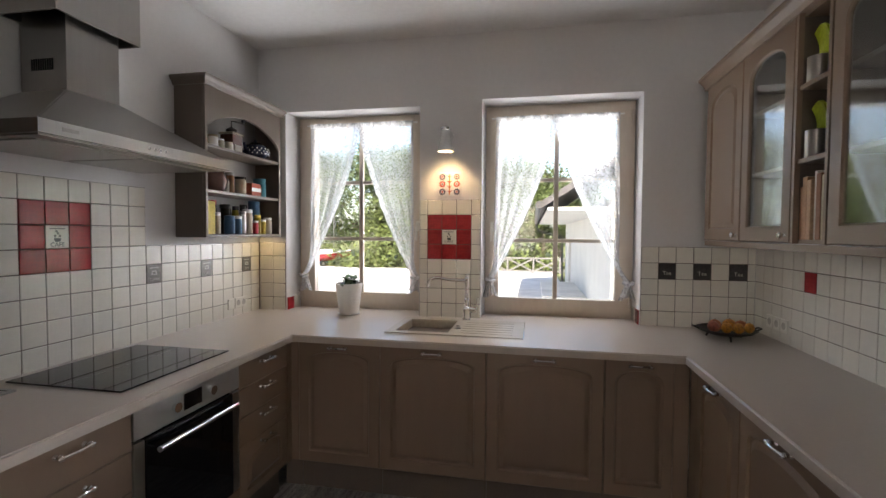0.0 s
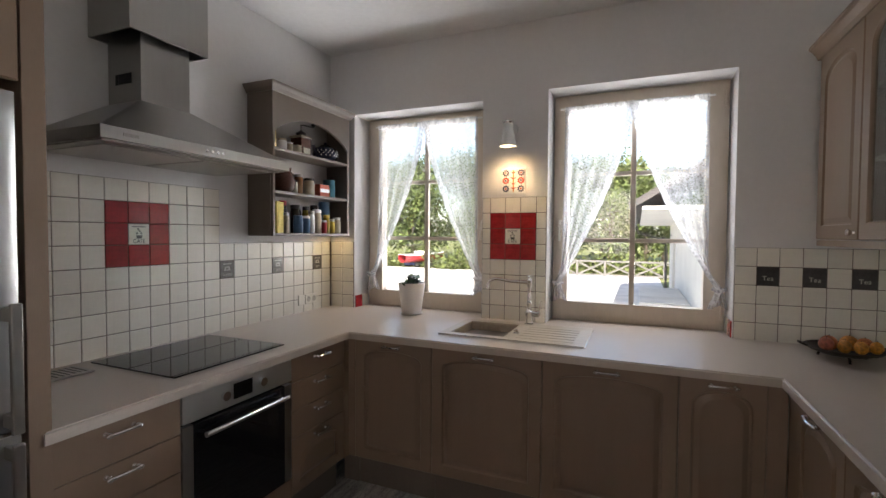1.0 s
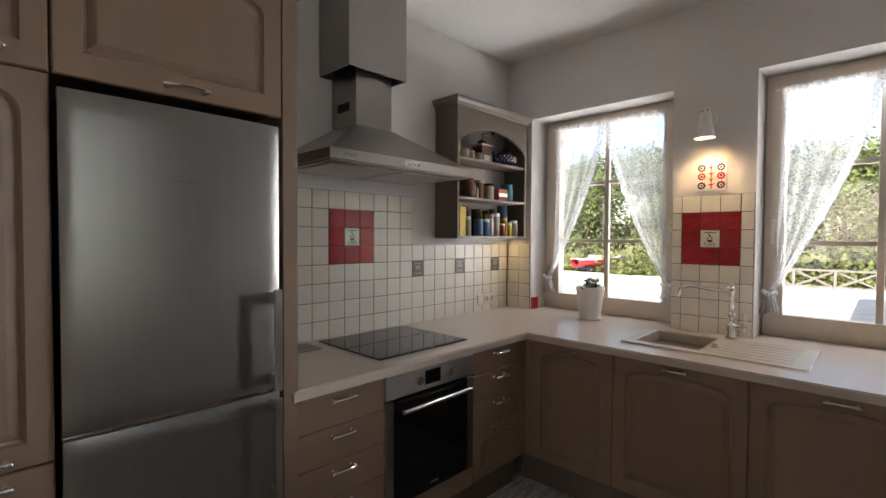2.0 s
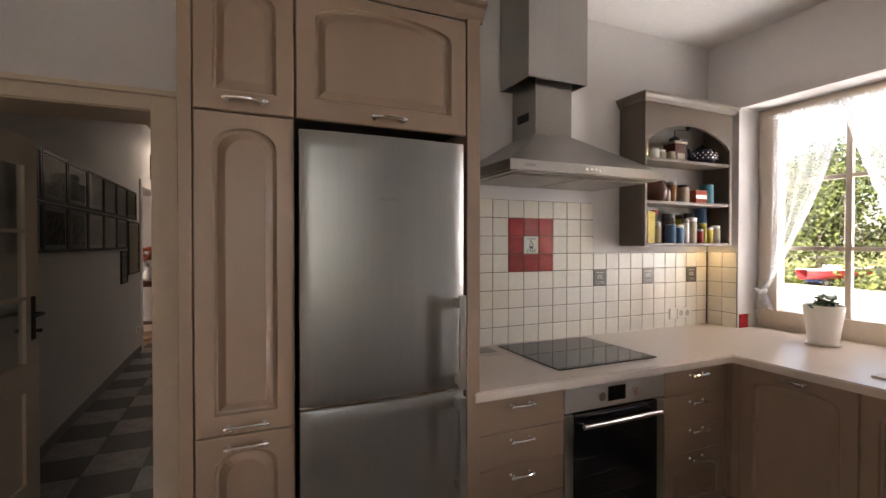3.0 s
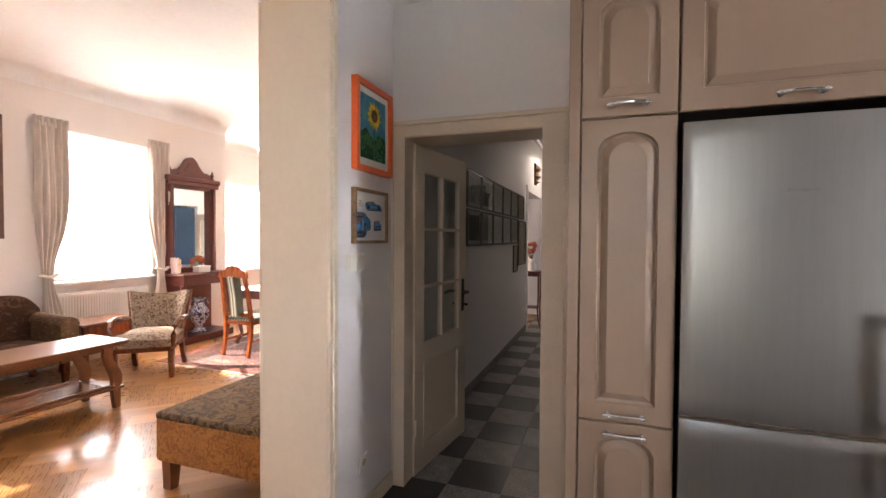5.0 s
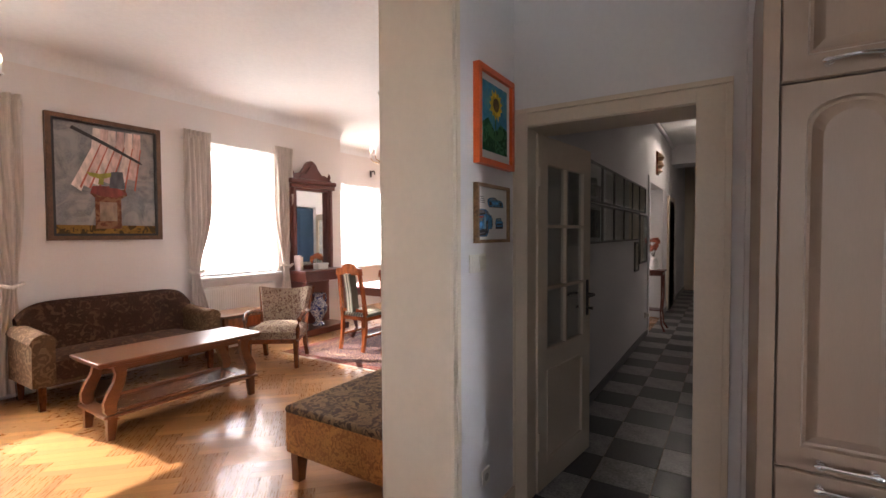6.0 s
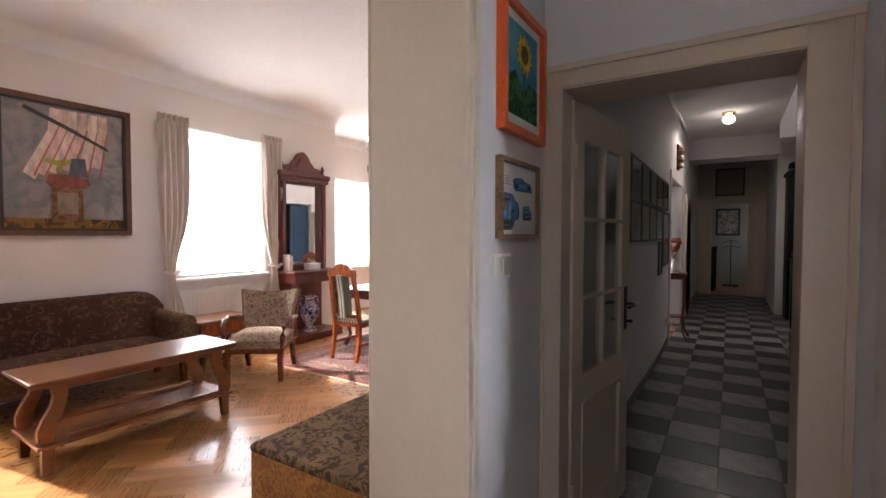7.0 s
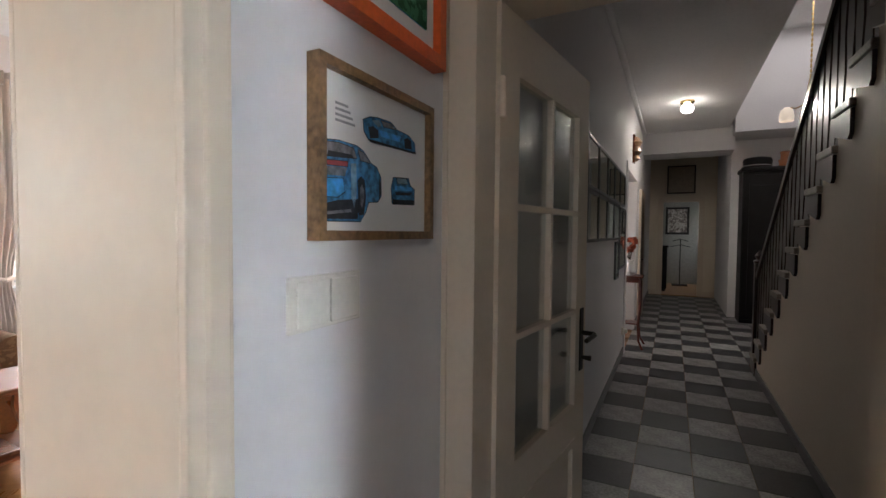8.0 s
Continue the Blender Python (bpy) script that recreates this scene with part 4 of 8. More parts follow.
def wall_unit(y1, y0, kind, label):
    """Wall cupboard on the east wall, fronts towards the west; local x runs south."""
    w = y1 - y0
    unit = thing("wall_cabinet", (EX, y1, 0), label, "cabinet", ROW, -90)
    deep = 3.345 - EX
    # the open unit's sides take the carcase colour, painting in its inner shade
    for a, b in ((0.0, 0.016), (w - 0.016, w)):
        part("side", box((a, 0.02, UZ0), (b, deep, UZ1)), M["taupe_dark" if kind == "open" else "taupe"], unit)
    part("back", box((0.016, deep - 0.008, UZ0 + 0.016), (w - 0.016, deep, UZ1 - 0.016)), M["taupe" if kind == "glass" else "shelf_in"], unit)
    for z in (UZ0, UZ1 - 0.016):
        part("board", box((0.016, 0.02, z), (w - 0.016, deep, z + 0.016)), M["taupe"], unit)
    for z in (1.76, 2.04):
        part("shelf_board", box((0.016, 0.04 if kind != "open" else 0.01, z), (w - 0.016, deep - 0.008, z + 0.018), 0.002), M["window_paint" if kind == "glass" else "taupe"], unit)
    if kind == "open":
        part("edge", box((0, 0, UZ0), (0.016, 0.02, UZ1)), M["taupe"], unit)
        part("edge", box((w - 0.016, 0, UZ0), (w, 0.02, UZ1)), M["taupe"], unit)
        return unit
    d = part("door", routed_door(w - 0.003, UZ1 - UZ0 - 0.004, 0.085, 0.062, 0.062, 0.06, 0.02, kind == "glass"), M["taupe"], unit)
    d.location = (0.0015, 0, UZ0 + 0.002)
    if kind == "glass":
        g = part("pane", box((0.06, 0.010, 0.06), (w - 0.063, 0.014, UZ1 - UZ0 - 0.06)), M["cupboard_glass"], d, "pale frosted glass pane")
        g.visible_shadow = False
    k = part("knob", lathe([(0.008, 0.0), (0.006, -0.008), (0.013, -0.016), (0.014, -0.022), (0.008, -0.027)], (0, 0, 0), 14, None, "y"), M["chrome"], d, "round chrome knob", True)
    k.location = (w - 0.035, 0, 0.03)
    return unit


wall_unit(-0.16, -0.625, "solid", "taupe wall cupboard with a solid arched door")
wall_unit(-0.63, -1.075, "glass", "taupe wall cupboard with an arched glass door")
wall_unit(-1.08, -1.30, "open", "narrow open taupe shelf unit between glass cupboards")
wall_unit(-1.305, -1.85, "glass", "taupe wall cupboard with an arched glass door")
wall_unit(-1.855, -2.45, "solid", "taupe wall cupboard with a solid arched door")
cr = bmesh.new()
prism([(EX - u + 0.01, v) for u, v in ((0.0, UZ1), (0.012, UZ1), (0.02, UZ1 + 0.02), (0.04, UZ1 + 0.045), (0.05, UZ1 + 0.05), (0.05, UZ1 + 0.065), (-0.3, UZ1 + 0.065), (-0.3, UZ1))], "y", -2.46, -0.12, (), cr)
tagged(link_mesh("cornice", cr, M["taupe"]), "taupe crown moulding along the wall cupboards", "moulding")
rail = box((EX + 0.004, -2.45, UZ0 - 0.03), (EX + 0.02, -0.16, UZ0 - 0.001), 0.002)
tagged(link_mesh("light_rail", rail, M["taupe"]), "taupe strip under the wall cupboards", "moulding")

# things on the open east shelf
for i, (y, w, h, col, tilt) in enumerate(((-1.11, 0.022, 0.20, (0.40, 0.20, 0.10), 4), (-1.138, 0.03, 0.235, (0.45, 0.27, 0.15), 3), (-1.172, 0.026, 0.22, (0.50, 0.33, 0.20), 0),
                                    (-1.20, 0.018, 0.25, (0.62, 0.56, 0.46), 0), (-1.224, 0.03, 0.24, (0.28, 0.13, 0.07), -2), (-1.26, 0.024, 0.23, (0.46, 0.40, 0.26), 0))):
    bk = thing("book", (EX + 0.02 - 0.004 * (i % 3), y, UZ0 + 0.0165), "worn brown cookery book standing on the open shelf", "book", "cookery books")
    part("cover", box((0, -w / 2, 0), (0.17, w / 2, h), 0.003), plain("book_cover_%d" % i, col, 0.7), bk)
    part("pages", box((0.006, -w / 2 + 0.004, 0.005), (0.173, w / 2 - 0.004, h + 0.001)), plain("paper", (0.66, 0.56, 0.42), 0.9), bk)
for z, h in ((1.7785, 0.10), (2.0585, 0.09)):
    cup = thing("tin_mug", (EX + 0.047, -1.142, z), "small steel tin with a lime green brush in it", "tin")
    part("tin", lathe([(0.035, 0), (0.036, 0.002), (0.036, h), (0.034, h), (0.033, 0.01)], (0, 0, 0), 20), M["steel"], cup, "", True)
    lime = plain("lime_plastic", (0.52, 0.62, 0.04), 0.4)
    part("brush", sheet(lambda u, v: (0.005 + 0.02 * math.sin(3 * v), (u - 0.5) * (0.05 + 0.03 * v), 0.05 + v * 0.14 + 0.02 * math.sin(math.pi * u)), 6, 8, 0.008), lime, cup, "lime green brush", True)

# ---------------------------------------------------------------- sink, tap
sink = thing("sink", (0, 0, TOP), "beige composite sink with a ribbed drainer set in the worktop", "sink")
part("rim", prism(rect(1.175, 1.96, -0.592, -0.118), "z", 0.0005, 0.010, [rect(1.225, 1.535, -0.535, -0.175)]), M["sink"], sink)
bowl = bmesh.new()
top = [(1.225, -0.535), (1.535, -0.535), (1.535, -0.175), (1.225, -0.175)]
rings = []
for d, z in ((0, 0.009), (0.004, 0.0), (0.012, -0.13), (0.03, -0.15)):
    rings.append([bowl.verts.new((x + (d if x < 1.4 else -d), y + (d if y < -0.3 else -d), z)) for x, y in top])
for a, b in zip(rings, rings[1:]):
    for i in range(4):
        bowl.faces.new((a[i], a[(i + 1) % 4], b[(i + 1) % 4], b[i]))
bowl.faces.new(rings[-1])
part("basin", bowl, M["sink"], sink, "rectangular basin")
part("drain", lathe([(0.04, -0.149), (0.04, -0.146), (0.03, -0.1455)], (1.38, -0.355, 0), 20), M["chrome"], sink)
for i in range(6):
    part("drainer_rib", box((1.60, -0.53 + i * 0.062, 0.0095), (1.90, -0.505 + i * 0.062, 0.0118), 0.001), M["sink"], sink)
part("waste_knob", lathe([(0.02, 0.010), (0.02, 0.014), (0.012, 0.018), (0.014, 0.028), (0.006, 0.031)], (1.575, -0.42, 0), 16), M["chrome"], sink, "chrome waste knob", True)
part("edge_rim", prism(rect(1.172, 1.963, -0.595, -0.115), "z", 0.0004, 0.006, [rect(1.18, 1.955, -0.587, -0.123)]), M["chrome"], sink, "thin bright edge")

tap = thing("mixer_tap", (1.585, -0.145, TOP + 0.010), "chrome retro mixer tap with a swan neck spout", "tap")
part("column", lathe([(0.03, 0), (0.03, 0.008), (0.022, 0.014), (0.02, 0.05), (0.026, 0.06), (0.026, 0.08), (0.016, 0.09), (0.013, 0.12), (0.018, 0.135), (0.012, 0.15), (0.016, 0.165),
                      (0.011, 0.18), (0.011, 0.235), (0.017, 0.245), (0.017, 0.275), (0.010, 0.285), (0.012, 0.295), (0.005, 0.303)]), M["chrome"], tap, "", True)
pts = [(0, 0, 0.26), (-0.05, -0.012, 0.262), (-0.11, -0.03, 0.265), (-0.17, -0.05, 0.278), (-0.20, -0.06, 0.28), (-0.228, -0.07, 0.268), (-0.238, -0.073, 0.245), (-0.240, -0.074, 0.222)]
part("spout", tube(pts, [0.012, 0.011, 0.010, 0.010, 0.010, 0.010, 0.011, 0.013], 12), M["chrome"], tap, "curved spout", True)
lev = lathe([(0.018, 0), (0.02, 0.01), (0.02, 0.04), (0.012, 0.048)], (0.02, 0, 0.07), 14, None, "x")
tube([(0.058, 0, 0.07), (0.066, -0.004, 0.10), (0.07, -0.006, 0.15)], [0.006, 0.005, 0.0075], 8, lev)
part("lever", lev, M["chrome"], tap, "upright side lever", True)

# ---------------------------------------------------------------- wall lamp and decorated tile
lamp = thing("wall_lamp", (1.432, 0.008, 2.13), "white enamel wall lamp with a conical shade, lit", "lamp")
part("backplate", lathe([(0.035, 0), (0.035, -0.012), (0.02, -0.018)], (0, 0, 0.02), 18, None, "y"), M["white_enamel"], lamp, "", True)
part("arm", tube([(0, -0.015, 0.02), (0, -0.05, 0.045), (0, -0.095, 0.06), (0, -0.12, 0.05), (0, -0.12, 0.02)], 0.007, 8), M["steel"], lamp, "bent arm", True)
shade = bmesh.new()
prof = [(0.026, 0.035), (0.03, 0.03), (0.032, -0.005), (0.052, -0.105), (0.054, -0.108), (0.050, -0.105), (0.029, -0.006), (0.025, 0.03)]
rr = [[shade.verts.new((r * math.cos(2 * math.pi * i / 28), -0.12 + r * math.sin(2 * math.pi * i / 28), h)) for i in range(28)] for r, h in prof]
for a, b in zip(rr, rr[1:]):
    for i in range(28):
        shade.faces.new((a[i], a[(i + 1) % 28], b[(i + 1) % 28], b[i]))
part("shade", shade, M["white_enamel"], lamp, "white conical shade", True)
part("collar", lathe([(0.033, 0.033), (0.034, 0.036), (0.034, 0.05), (0.02, 0.056)], (0, -0.12, 0), 20), M["chrome"], lamp, "", True)
part("bulb", lathe([(0.012, -0.02), (0.022, -0.05), (0.024, -0.065), (0.015, -0.082), (0.004, -0.087)], (0, -0.12, 0), 16), glowing("warm_bulb", (1.0, 0.72, 0.38), 14.0), lamp, "glowing bulb", True)

deco = thing("decorated_tile", (1.363, 0.008, 1.738), "white tile painted with red and blue flowers", "tile")
part("slab", box((0, -0.01, 0), (0.156, 0, 0.162), 0.002), M["ceramic"], deco)
ink = {"r": plain("red_glaze", (0.55, 0.05, 0.02), 0.25), "b": plain("navy_glaze", (0.05, 0.035, 0.08), 0.25), "o": plain("orange_glaze", (0.70, 0.28, 0.04), 0.25), "w": M["ceramic"]}
for u, v, c in ((0.028, 0.03, "b"), (0.128, 0.03, "b"), (0.028, 0.083, "r"), (0.128, 0.083, "r"), (0.028, 0.132, "b"), (0.128, 0.132, "b")):
    k = 9
    petals = [(u + (0.021 + 0.003 * math.cos(k * a)) * math.cos(a), v + (0.021 + 0.003 * math.cos(k * a)) * math.sin(a)) for a in [2 * math.pi * i / 54 for i in range(54)]]
    part("flower", prism(petals, "y", -0.0112, -0.0101), ink[c], deco)
    part("flower_ring", lathe([(0.011, -0.0112), (0.011, -0.0118)], (u, 0, v), 18, None, "y"), ink["w"], deco)
    part("flower_eye", lathe([(0.007, -0.0118), (0.007, -0.0124)], (u, 0, v), 14, None, "y"), ink["r" if c == "b" else "b"], deco)
part("stem", box((0.074, -0.0112, 0.01), (0.082, -0.0101, 0.15)), ink["o"], deco)
for v, wd in ((0.03, 0.022), (0.06, 0.018), (0.095, 0.024), (0.13, 0.02)):
    part("leaf_pair", prism([(0.078 - wd, v + 0.012), (0.078, v - 0.006), (0.078 + wd, v + 0.012), (0.078, v + 0.004)], "y", -0.0114, -0.0103), ink["r"], deco)


# ---------------------------------------------------------------- curtains of the kitchen windows
def tied_curtain(parent, xa, xm, x_tie, z_top, z_tie, z_end, y, seed):
    """Half curtain: wide at the rod, swept to a tie at the side, a short tail below."""
    way = 1 if xm > xa else -1

    def fn(u, v):
        if v < 0.88:
            t = v / 0.88
            edge = xm + (x_tie + way * 0.015 - xm) * t ** 1.3
            start = xa - way * 0.012 * t + (x_tie - way * 0.02 - xa) * max(0.0, (t - 0.86) / 0.14) ** 2
            z = z_top + (z_tie - z_top) * t - 0.03 * math.sin(math.pi * t) * u
            deep, folds = 0.004 + 0.010 * t, 26
        else:
            t = (v - 0.88) / 0.12
            edge = x_tie + way * (0.015 + 0.045 * t)
            start = x_tie - way * (0.02 + 0.035 * t)
            z = z_tie + (z_end - z_tie) * t - 0.012 * math.sin(7 * u + seed) * t
            deep, folds = 0.014, 26
        x = start + (edge - start) * u
        return (x, y - 0.012 + deep * math.sin(folds * u + seed + 2 * v) + 0.004 * math.sin(9 * v + 5 * u), z)
    part("cloth", sheet(fn, 60, 48), M["lace"], parent, "white lace half swept aside", True)

    def hem(u, v):
        p = fn(1.0, u * 0.97)
        return (p[0] + way * (0.003 * math.sin(70 * u) - 0.052 * v * (1 - 0.45 * u)), p[1] - 0.004 - 0.005 * math.sin(3.1 * v), p[2] - 0.012 * v)
    part("border", sheet(hem, 90, 3), M["lace_edge"], parent, "denser lace border", True)
    tie = tube([(x_tie - 0.035, y - 0.03, z_tie + 0.01), (x_tie, y - 0.045, z_tie - 0.005), (x_tie + 0.035, y - 0.03, z_tie + 0.008)], 0.013, 8)
    part("tie", tie, M["lace_edge"], parent, "lace tie", True)


for xa, xm1, xm2, xb, x1, x2, words in ((0.335, 0.735, 0.715, 1.14, 0.285, 1.165, "white lace curtain tied back at the smaller window"),
                                        (1.742, 2.17, 2.13, 2.565, 1.712, 2.63, "white lace curtain tied back at the wider window")):
    cur = thing("lace_curtain", (0, 0, 0), words, "curtain", "kitchen curtains")
    part("rod", tube([(xa - 0.03, 0.165, 2.292), (xb + 0.03, 0.165, 2.292)], 0.006, 8), M["white_enamel"], cur, "thin white rod", True)
    tied_curtain(cur, xa, xm1, x1, 2.30, 1.155, 1.04, 0.165, 0.3)
    tied_curtain(cur, xb, xm2, x2, 2.30, 1.155, 1.05, 0.158, 1.7)
    part("valance", sheet(lambda u, v: (xa + u * (xb - xa), 0.15 + 0.006 * math.sin(60 * u), 2.302 - v * 0.035 + 0.004 * math.sin(90 * u) * v), 80, 2), M["lace_edge"], cur, "gathered heading", True)

# ---------------------------------------------------------------- pot plant, fruit bowl
pot = thing("flower_pot", (0.735, -0.06, TOP), "white ceramic pot with a small green plant, on the worktop", "plant pot")
part("saucer", lathe([(0.05, 0.0005), (0.078, 0.006), (0.08, 0.012), (0.07, 0.010)], (0, 0, 0), 28), M["ceramic"], pot, "", True)
part("pot", lathe([(0.066, 0.011), (0.068, 0.014), (0.092, 0.195), (0.094, 0.20), (0.094, 0.222), (0.088, 0.222), (0.085, 0.19), (0.03, 0.188)], (0, 0, 0), 32), M["ceramic"], pot, "white tapered pot", True)
part("soil", lathe([(0.084, 0.187), (0.084, 0.208), (0.03, 0.212)], (0, 0, 0), 24), M["soil"], pot)
rnd = random.Random(4)
for i in range(26):
    a, r, h = rnd.uniform(0, 6.28), rnd.uniform(0.0, 0.085), rnd.uniform(0.215, 0.268)
    size = rnd.uniform(0.018, 0.032)
    c = Vector((r * math.cos(a), r * math.sin(a), h))
    tilt = Matrix.Rotation(rnd.uniform(-0.7, 0.7), 3, "X") @ Matrix.Rotation(rnd.uniform(0, 6.28), 3, "Z")
    part("leaf", sheet(lambda u, v: c + tilt @ Vector(((u - 0.5) * size * 1.5, (v - 0.5) * size * 2 * math.sin(math.pi * min(max(u, 0.06), 0.94)), 0.012 * math.sin(3 * u))), 6, 3), M["leaf"], pot, "", True)
part("stems", tube([(0, 0, 0.2), (0.02, 0.01, 0.24), (0.04, 0.02, 0.25)], 0.003, 6, tube([(0, 0, 0.2), (-0.03, 0.0, 0.235), (-0.06, 0.01, 0.25)], 0.003, 6)), M["leaf"], pot)

fruit = thing("fruit_bowl", (3.07, -0.30, TOP), "dark hammered metal footed bowl of fruit on the worktop", "bowl")
fruit.scale = (0.8, 0.8, 0.8)
part("bowl", lathe([(0.05, 0.03), (0.11, 0.035), (0.165, 0.055), (0.185, 0.075), (0.19, 0.074), (0.168, 0.062), (0.11, 0.043), (0.03, 0.038)], (0, 0, 0), 36), M["iron"], fruit, "", True)
for k in range(3):
    a = 2.1 * k + 0.4
    part("foot", tube([(0.09 * math.cos(a), 0.09 * math.sin(a), 0.04), (0.12 * math.cos(a), 0.12 * math.sin(a), 0.02), (0.125 * math.cos(a), 0.125 * math.sin(a), 0.005)], 0.007, 8), M["iron"], fruit, "", True)
for s in (-1, 1):
    part("handle", tube([(s * 0.18, -0.03, 0.072), (s * 0.212, -0.02, 0.085), (s * 0.212, 0.02, 0.085), (s * 0.18, 0.03, 0.072)], 0.006, 8), M["iron"], fruit, "", True)
for x, y, z, r, c, kind in ((-0.07, 0.01, 0.088, 0.042, (0.55, 0.18, 0.06), "peach"), (-0.02, -0.06, 0.085, 0.036, (0.62, 0.27, 0.03), "lemon"), (0.03, 0.03, 0.09, 0.043, (0.70, 0.30, 0.04), "orange"),
                            (0.09, 0.0, 0.09, 0.04, (0.62, 0.16, 0.05), "peach"), (0.05, -0.07, 0.086, 0.036, (0.60, 0.30, 0.04), "lemon"), (-0.10, -0.05, 0.092, 0.036, (0.42, 0.12, 0.07), "plum"), (0.12, -0.06, 0.09, 0.034, (0.50, 0.22, 0.05), "lemon")):
    r *= 0.82
    fr = thing(kind, (3.07 + 0.8 * x, -0.30 + 0.8 * y, TOP + 0.8 * z - r + 0.002), "ripe %s lying in the metal bowl" % kind, "fruit", "fruit")
    prof = [(r * math.sin(math.pi * (i + 0.4) / 12.8) * (0.9 if kind == "lemon" else 1), r - r * math.cos(math.pi * (i + 0.4) / 12.8)) for i in range(13)]
    part("flesh", lathe(prof, (0, 0, 0), 18), plain("skin_of_" + kind, c, 0.45, 0, 0.25), fr, "", True)
    part("stalk", tube([(0, 0, 2 * r - 0.002), (0.002, 0.001, 2 * r + 0.004)], 0.002, 6), M["soil"], fr)


# ---------------------------------------------------------------- things on the open wall shelf
def jar(at, r, h, col, lid, label, cat="jar", glassy=False, waist=0.9):
    t = thing(cat.replace(" ", "_"), (max(r + 0.012, at[0] - 0.065), at[1] + 0.083, at[2]), label, cat, "shelf jars")
    part("body", lathe([(r * 0.9, 0), (r, 0.006), (r, h * 0.72), (r * waist, h * 0.82), (r * waist, h * 0.86)], (0, 0, 0), 16), col, t, "", True)
    part("lid", lathe([(r * waist * 1.06, h * 0.86), (r * waist * 1.06, h), (r * waist * 0.7, h + 0.002)], (0, 0, 0), 16), lid, t, "", True)
    if glassy:
        part("label", lathe([(r * 1.01, h * 0.2), (r * 1.01, h * 0.55)], (0, 0, 0), 16), plain("paper", (0.66, 0.56, 0.42), 0.9), t, "", True)
    return t


SZ = (1.4702, 1.7262, 1.9862)
brown, blue, white, yellow = plain("brown_glaze", (0.10, 0.04, 0.025), 0.25), plain("blue_tin", (0.05, 0.13, 0.24), 0.35), M["ceramic"], plain("yellow_card", (0.62, 0.46, 0.07), 0.6)
teal, amber, redp = plain("teal_tin", (0.05, 0.20, 0.24), 0.35), plain("amber_glass", (0.18, 0.07, 0.02), 0.12), plain("red_plastic", (0.45, 0.03, 0.03), 0.4)
dark, cream, olive = plain("dark_glass", (0.03, 0.025, 0.02), 0.1), plain("cream_glaze", (0.42, 0.35, 0.25), 0.35), plain("olive_oil", (0.30, 0.24, 0.03), 0.15)
for y, x, r, h, col, lid, words, cat in (
        (-0.835, 0.15, 0.030, 0.19, white, teal, "white and green tea tin on the bottom shelf", "tin"), (-0.70, 0.18, 0.020, 0.13, cream, white, "small pale wooden pepper shaker", "shaker"),
        (-0.655, 0.11, 0.026, 0.21, dark, redp, "dark sauce bottle with a red cap", "bottle"), (-0.60, 0.19, 0.033, 0.115, blue, blue, "blue printed spice tin", "tin"), (-0.53, 0.19, 0.034, 0.115, blue, white, "blue printed spice tin with a pale lid", "tin"),
        (-0.535, 0.08, 0.036, 0.19, dark, M["black_plastic"], "dark jar with a black lid", "jar"), (-0.465, 0.19, 0.022, 0.15, white, M["steel"], "small white salt jar", "jar"),
        (-0.385, 0.17, 0.034, 0.165, cream, white, "glass jar of pale flour with a lid", "jar"), (-0.30, 0.19, 0.024, 0.13, olive, yellow, "small yellow-green oil bottle", "bottle"),
        (-0.235, 0.09, 0.042, 0.23, blue, blue, "tall blue tin at the back", "tin"), (-0.195, 0.20, 0.030, 0.115, cream, white, "cream pot with a lid", "jar"), (-0.335, 0.10, 0.026, 0.20, dark, dark, "dark green oil bottle behind the jars", "bottle"),
        (-0.43, 0.11, 0.022, 0.185, olive, dark, "slim vinegar bottle with a dark cap", "bottle"), (-0.25, 0.2, 0.020, 0.10, yellow, white, "small yellow spice shaker", "shaker"), (-0.345, 0.205, 0.018, 0.09, redp, white, "small red spice shaker", "shaker")):
    jar((x, y, SZ[0]), r, h, col, lid, words, cat)
for y, x, r, h, col, lid, words, cat in (
        (-0.83, 0.12, 0.03, 0.09, dark, dark, "small dark jar on the middle shelf", "jar"), (-0.595, 0.19, 0.03, 0.13, amber, M["steel"], "spice jar with a clip lid", "jar"),
        (-0.545, 0.12, 0.03, 0.10, brown, M["steel"], "small brown spice jar", "jar"), (-0.49, 0.19, 0.038, 0.115, cream, dark, "glass spice jar with a dark lid", "jar"),
        (-0.245, 0.17, 0.045, 0.13, teal, teal, "round teal storage tin", "tin"), (-0.435, 0.12, 0.027, 0.12, dark, M["steel"], "dark tea jar behind the spices", "jar"), (-0.305, 0.20, 0.022, 0.08, amber, dark, "small amber spice jar", "jar"), (-0.645, 0.2, 0.02, 0.085, cream, dark, "tiny pale spice jar", "jar")):
    jar((x, y, SZ[1]), r, h, col, lid, words, cat)
for y, x, r, h, col, lid, words, cat in ((-0.83, 0.19, 0.026, 0.13, M["brass"], M["brass"], "small old brass mortar", "mortar"), (-0.745, 0.19, 0.03, 0.075, white, cream, "small white sugar pot", "pot"),
                                         (-0.69, 0.2, 0.022, 0.06, cream, white, "small white ceramic cruet", "cruet"), (-0.62, 0.2, 0.03, 0.055, cream, cream, "little beige china ornament", "ornament")):
    jar((x, y, SZ[2]), r, h, col, lid, words, cat)
pack = thing("card_box", (0.105, -0.692, SZ[0]), "yellow cardboard food packet on the shelf", "box")
part("carton", box((-0.03, -0.032, 0), (0.03, 0.032, 0.195), 0.002), yellow, pack)
part("flap", box((-0.03, -0.032, 0.195), (0.03, 0.0, 0.198)), yellow, pack)
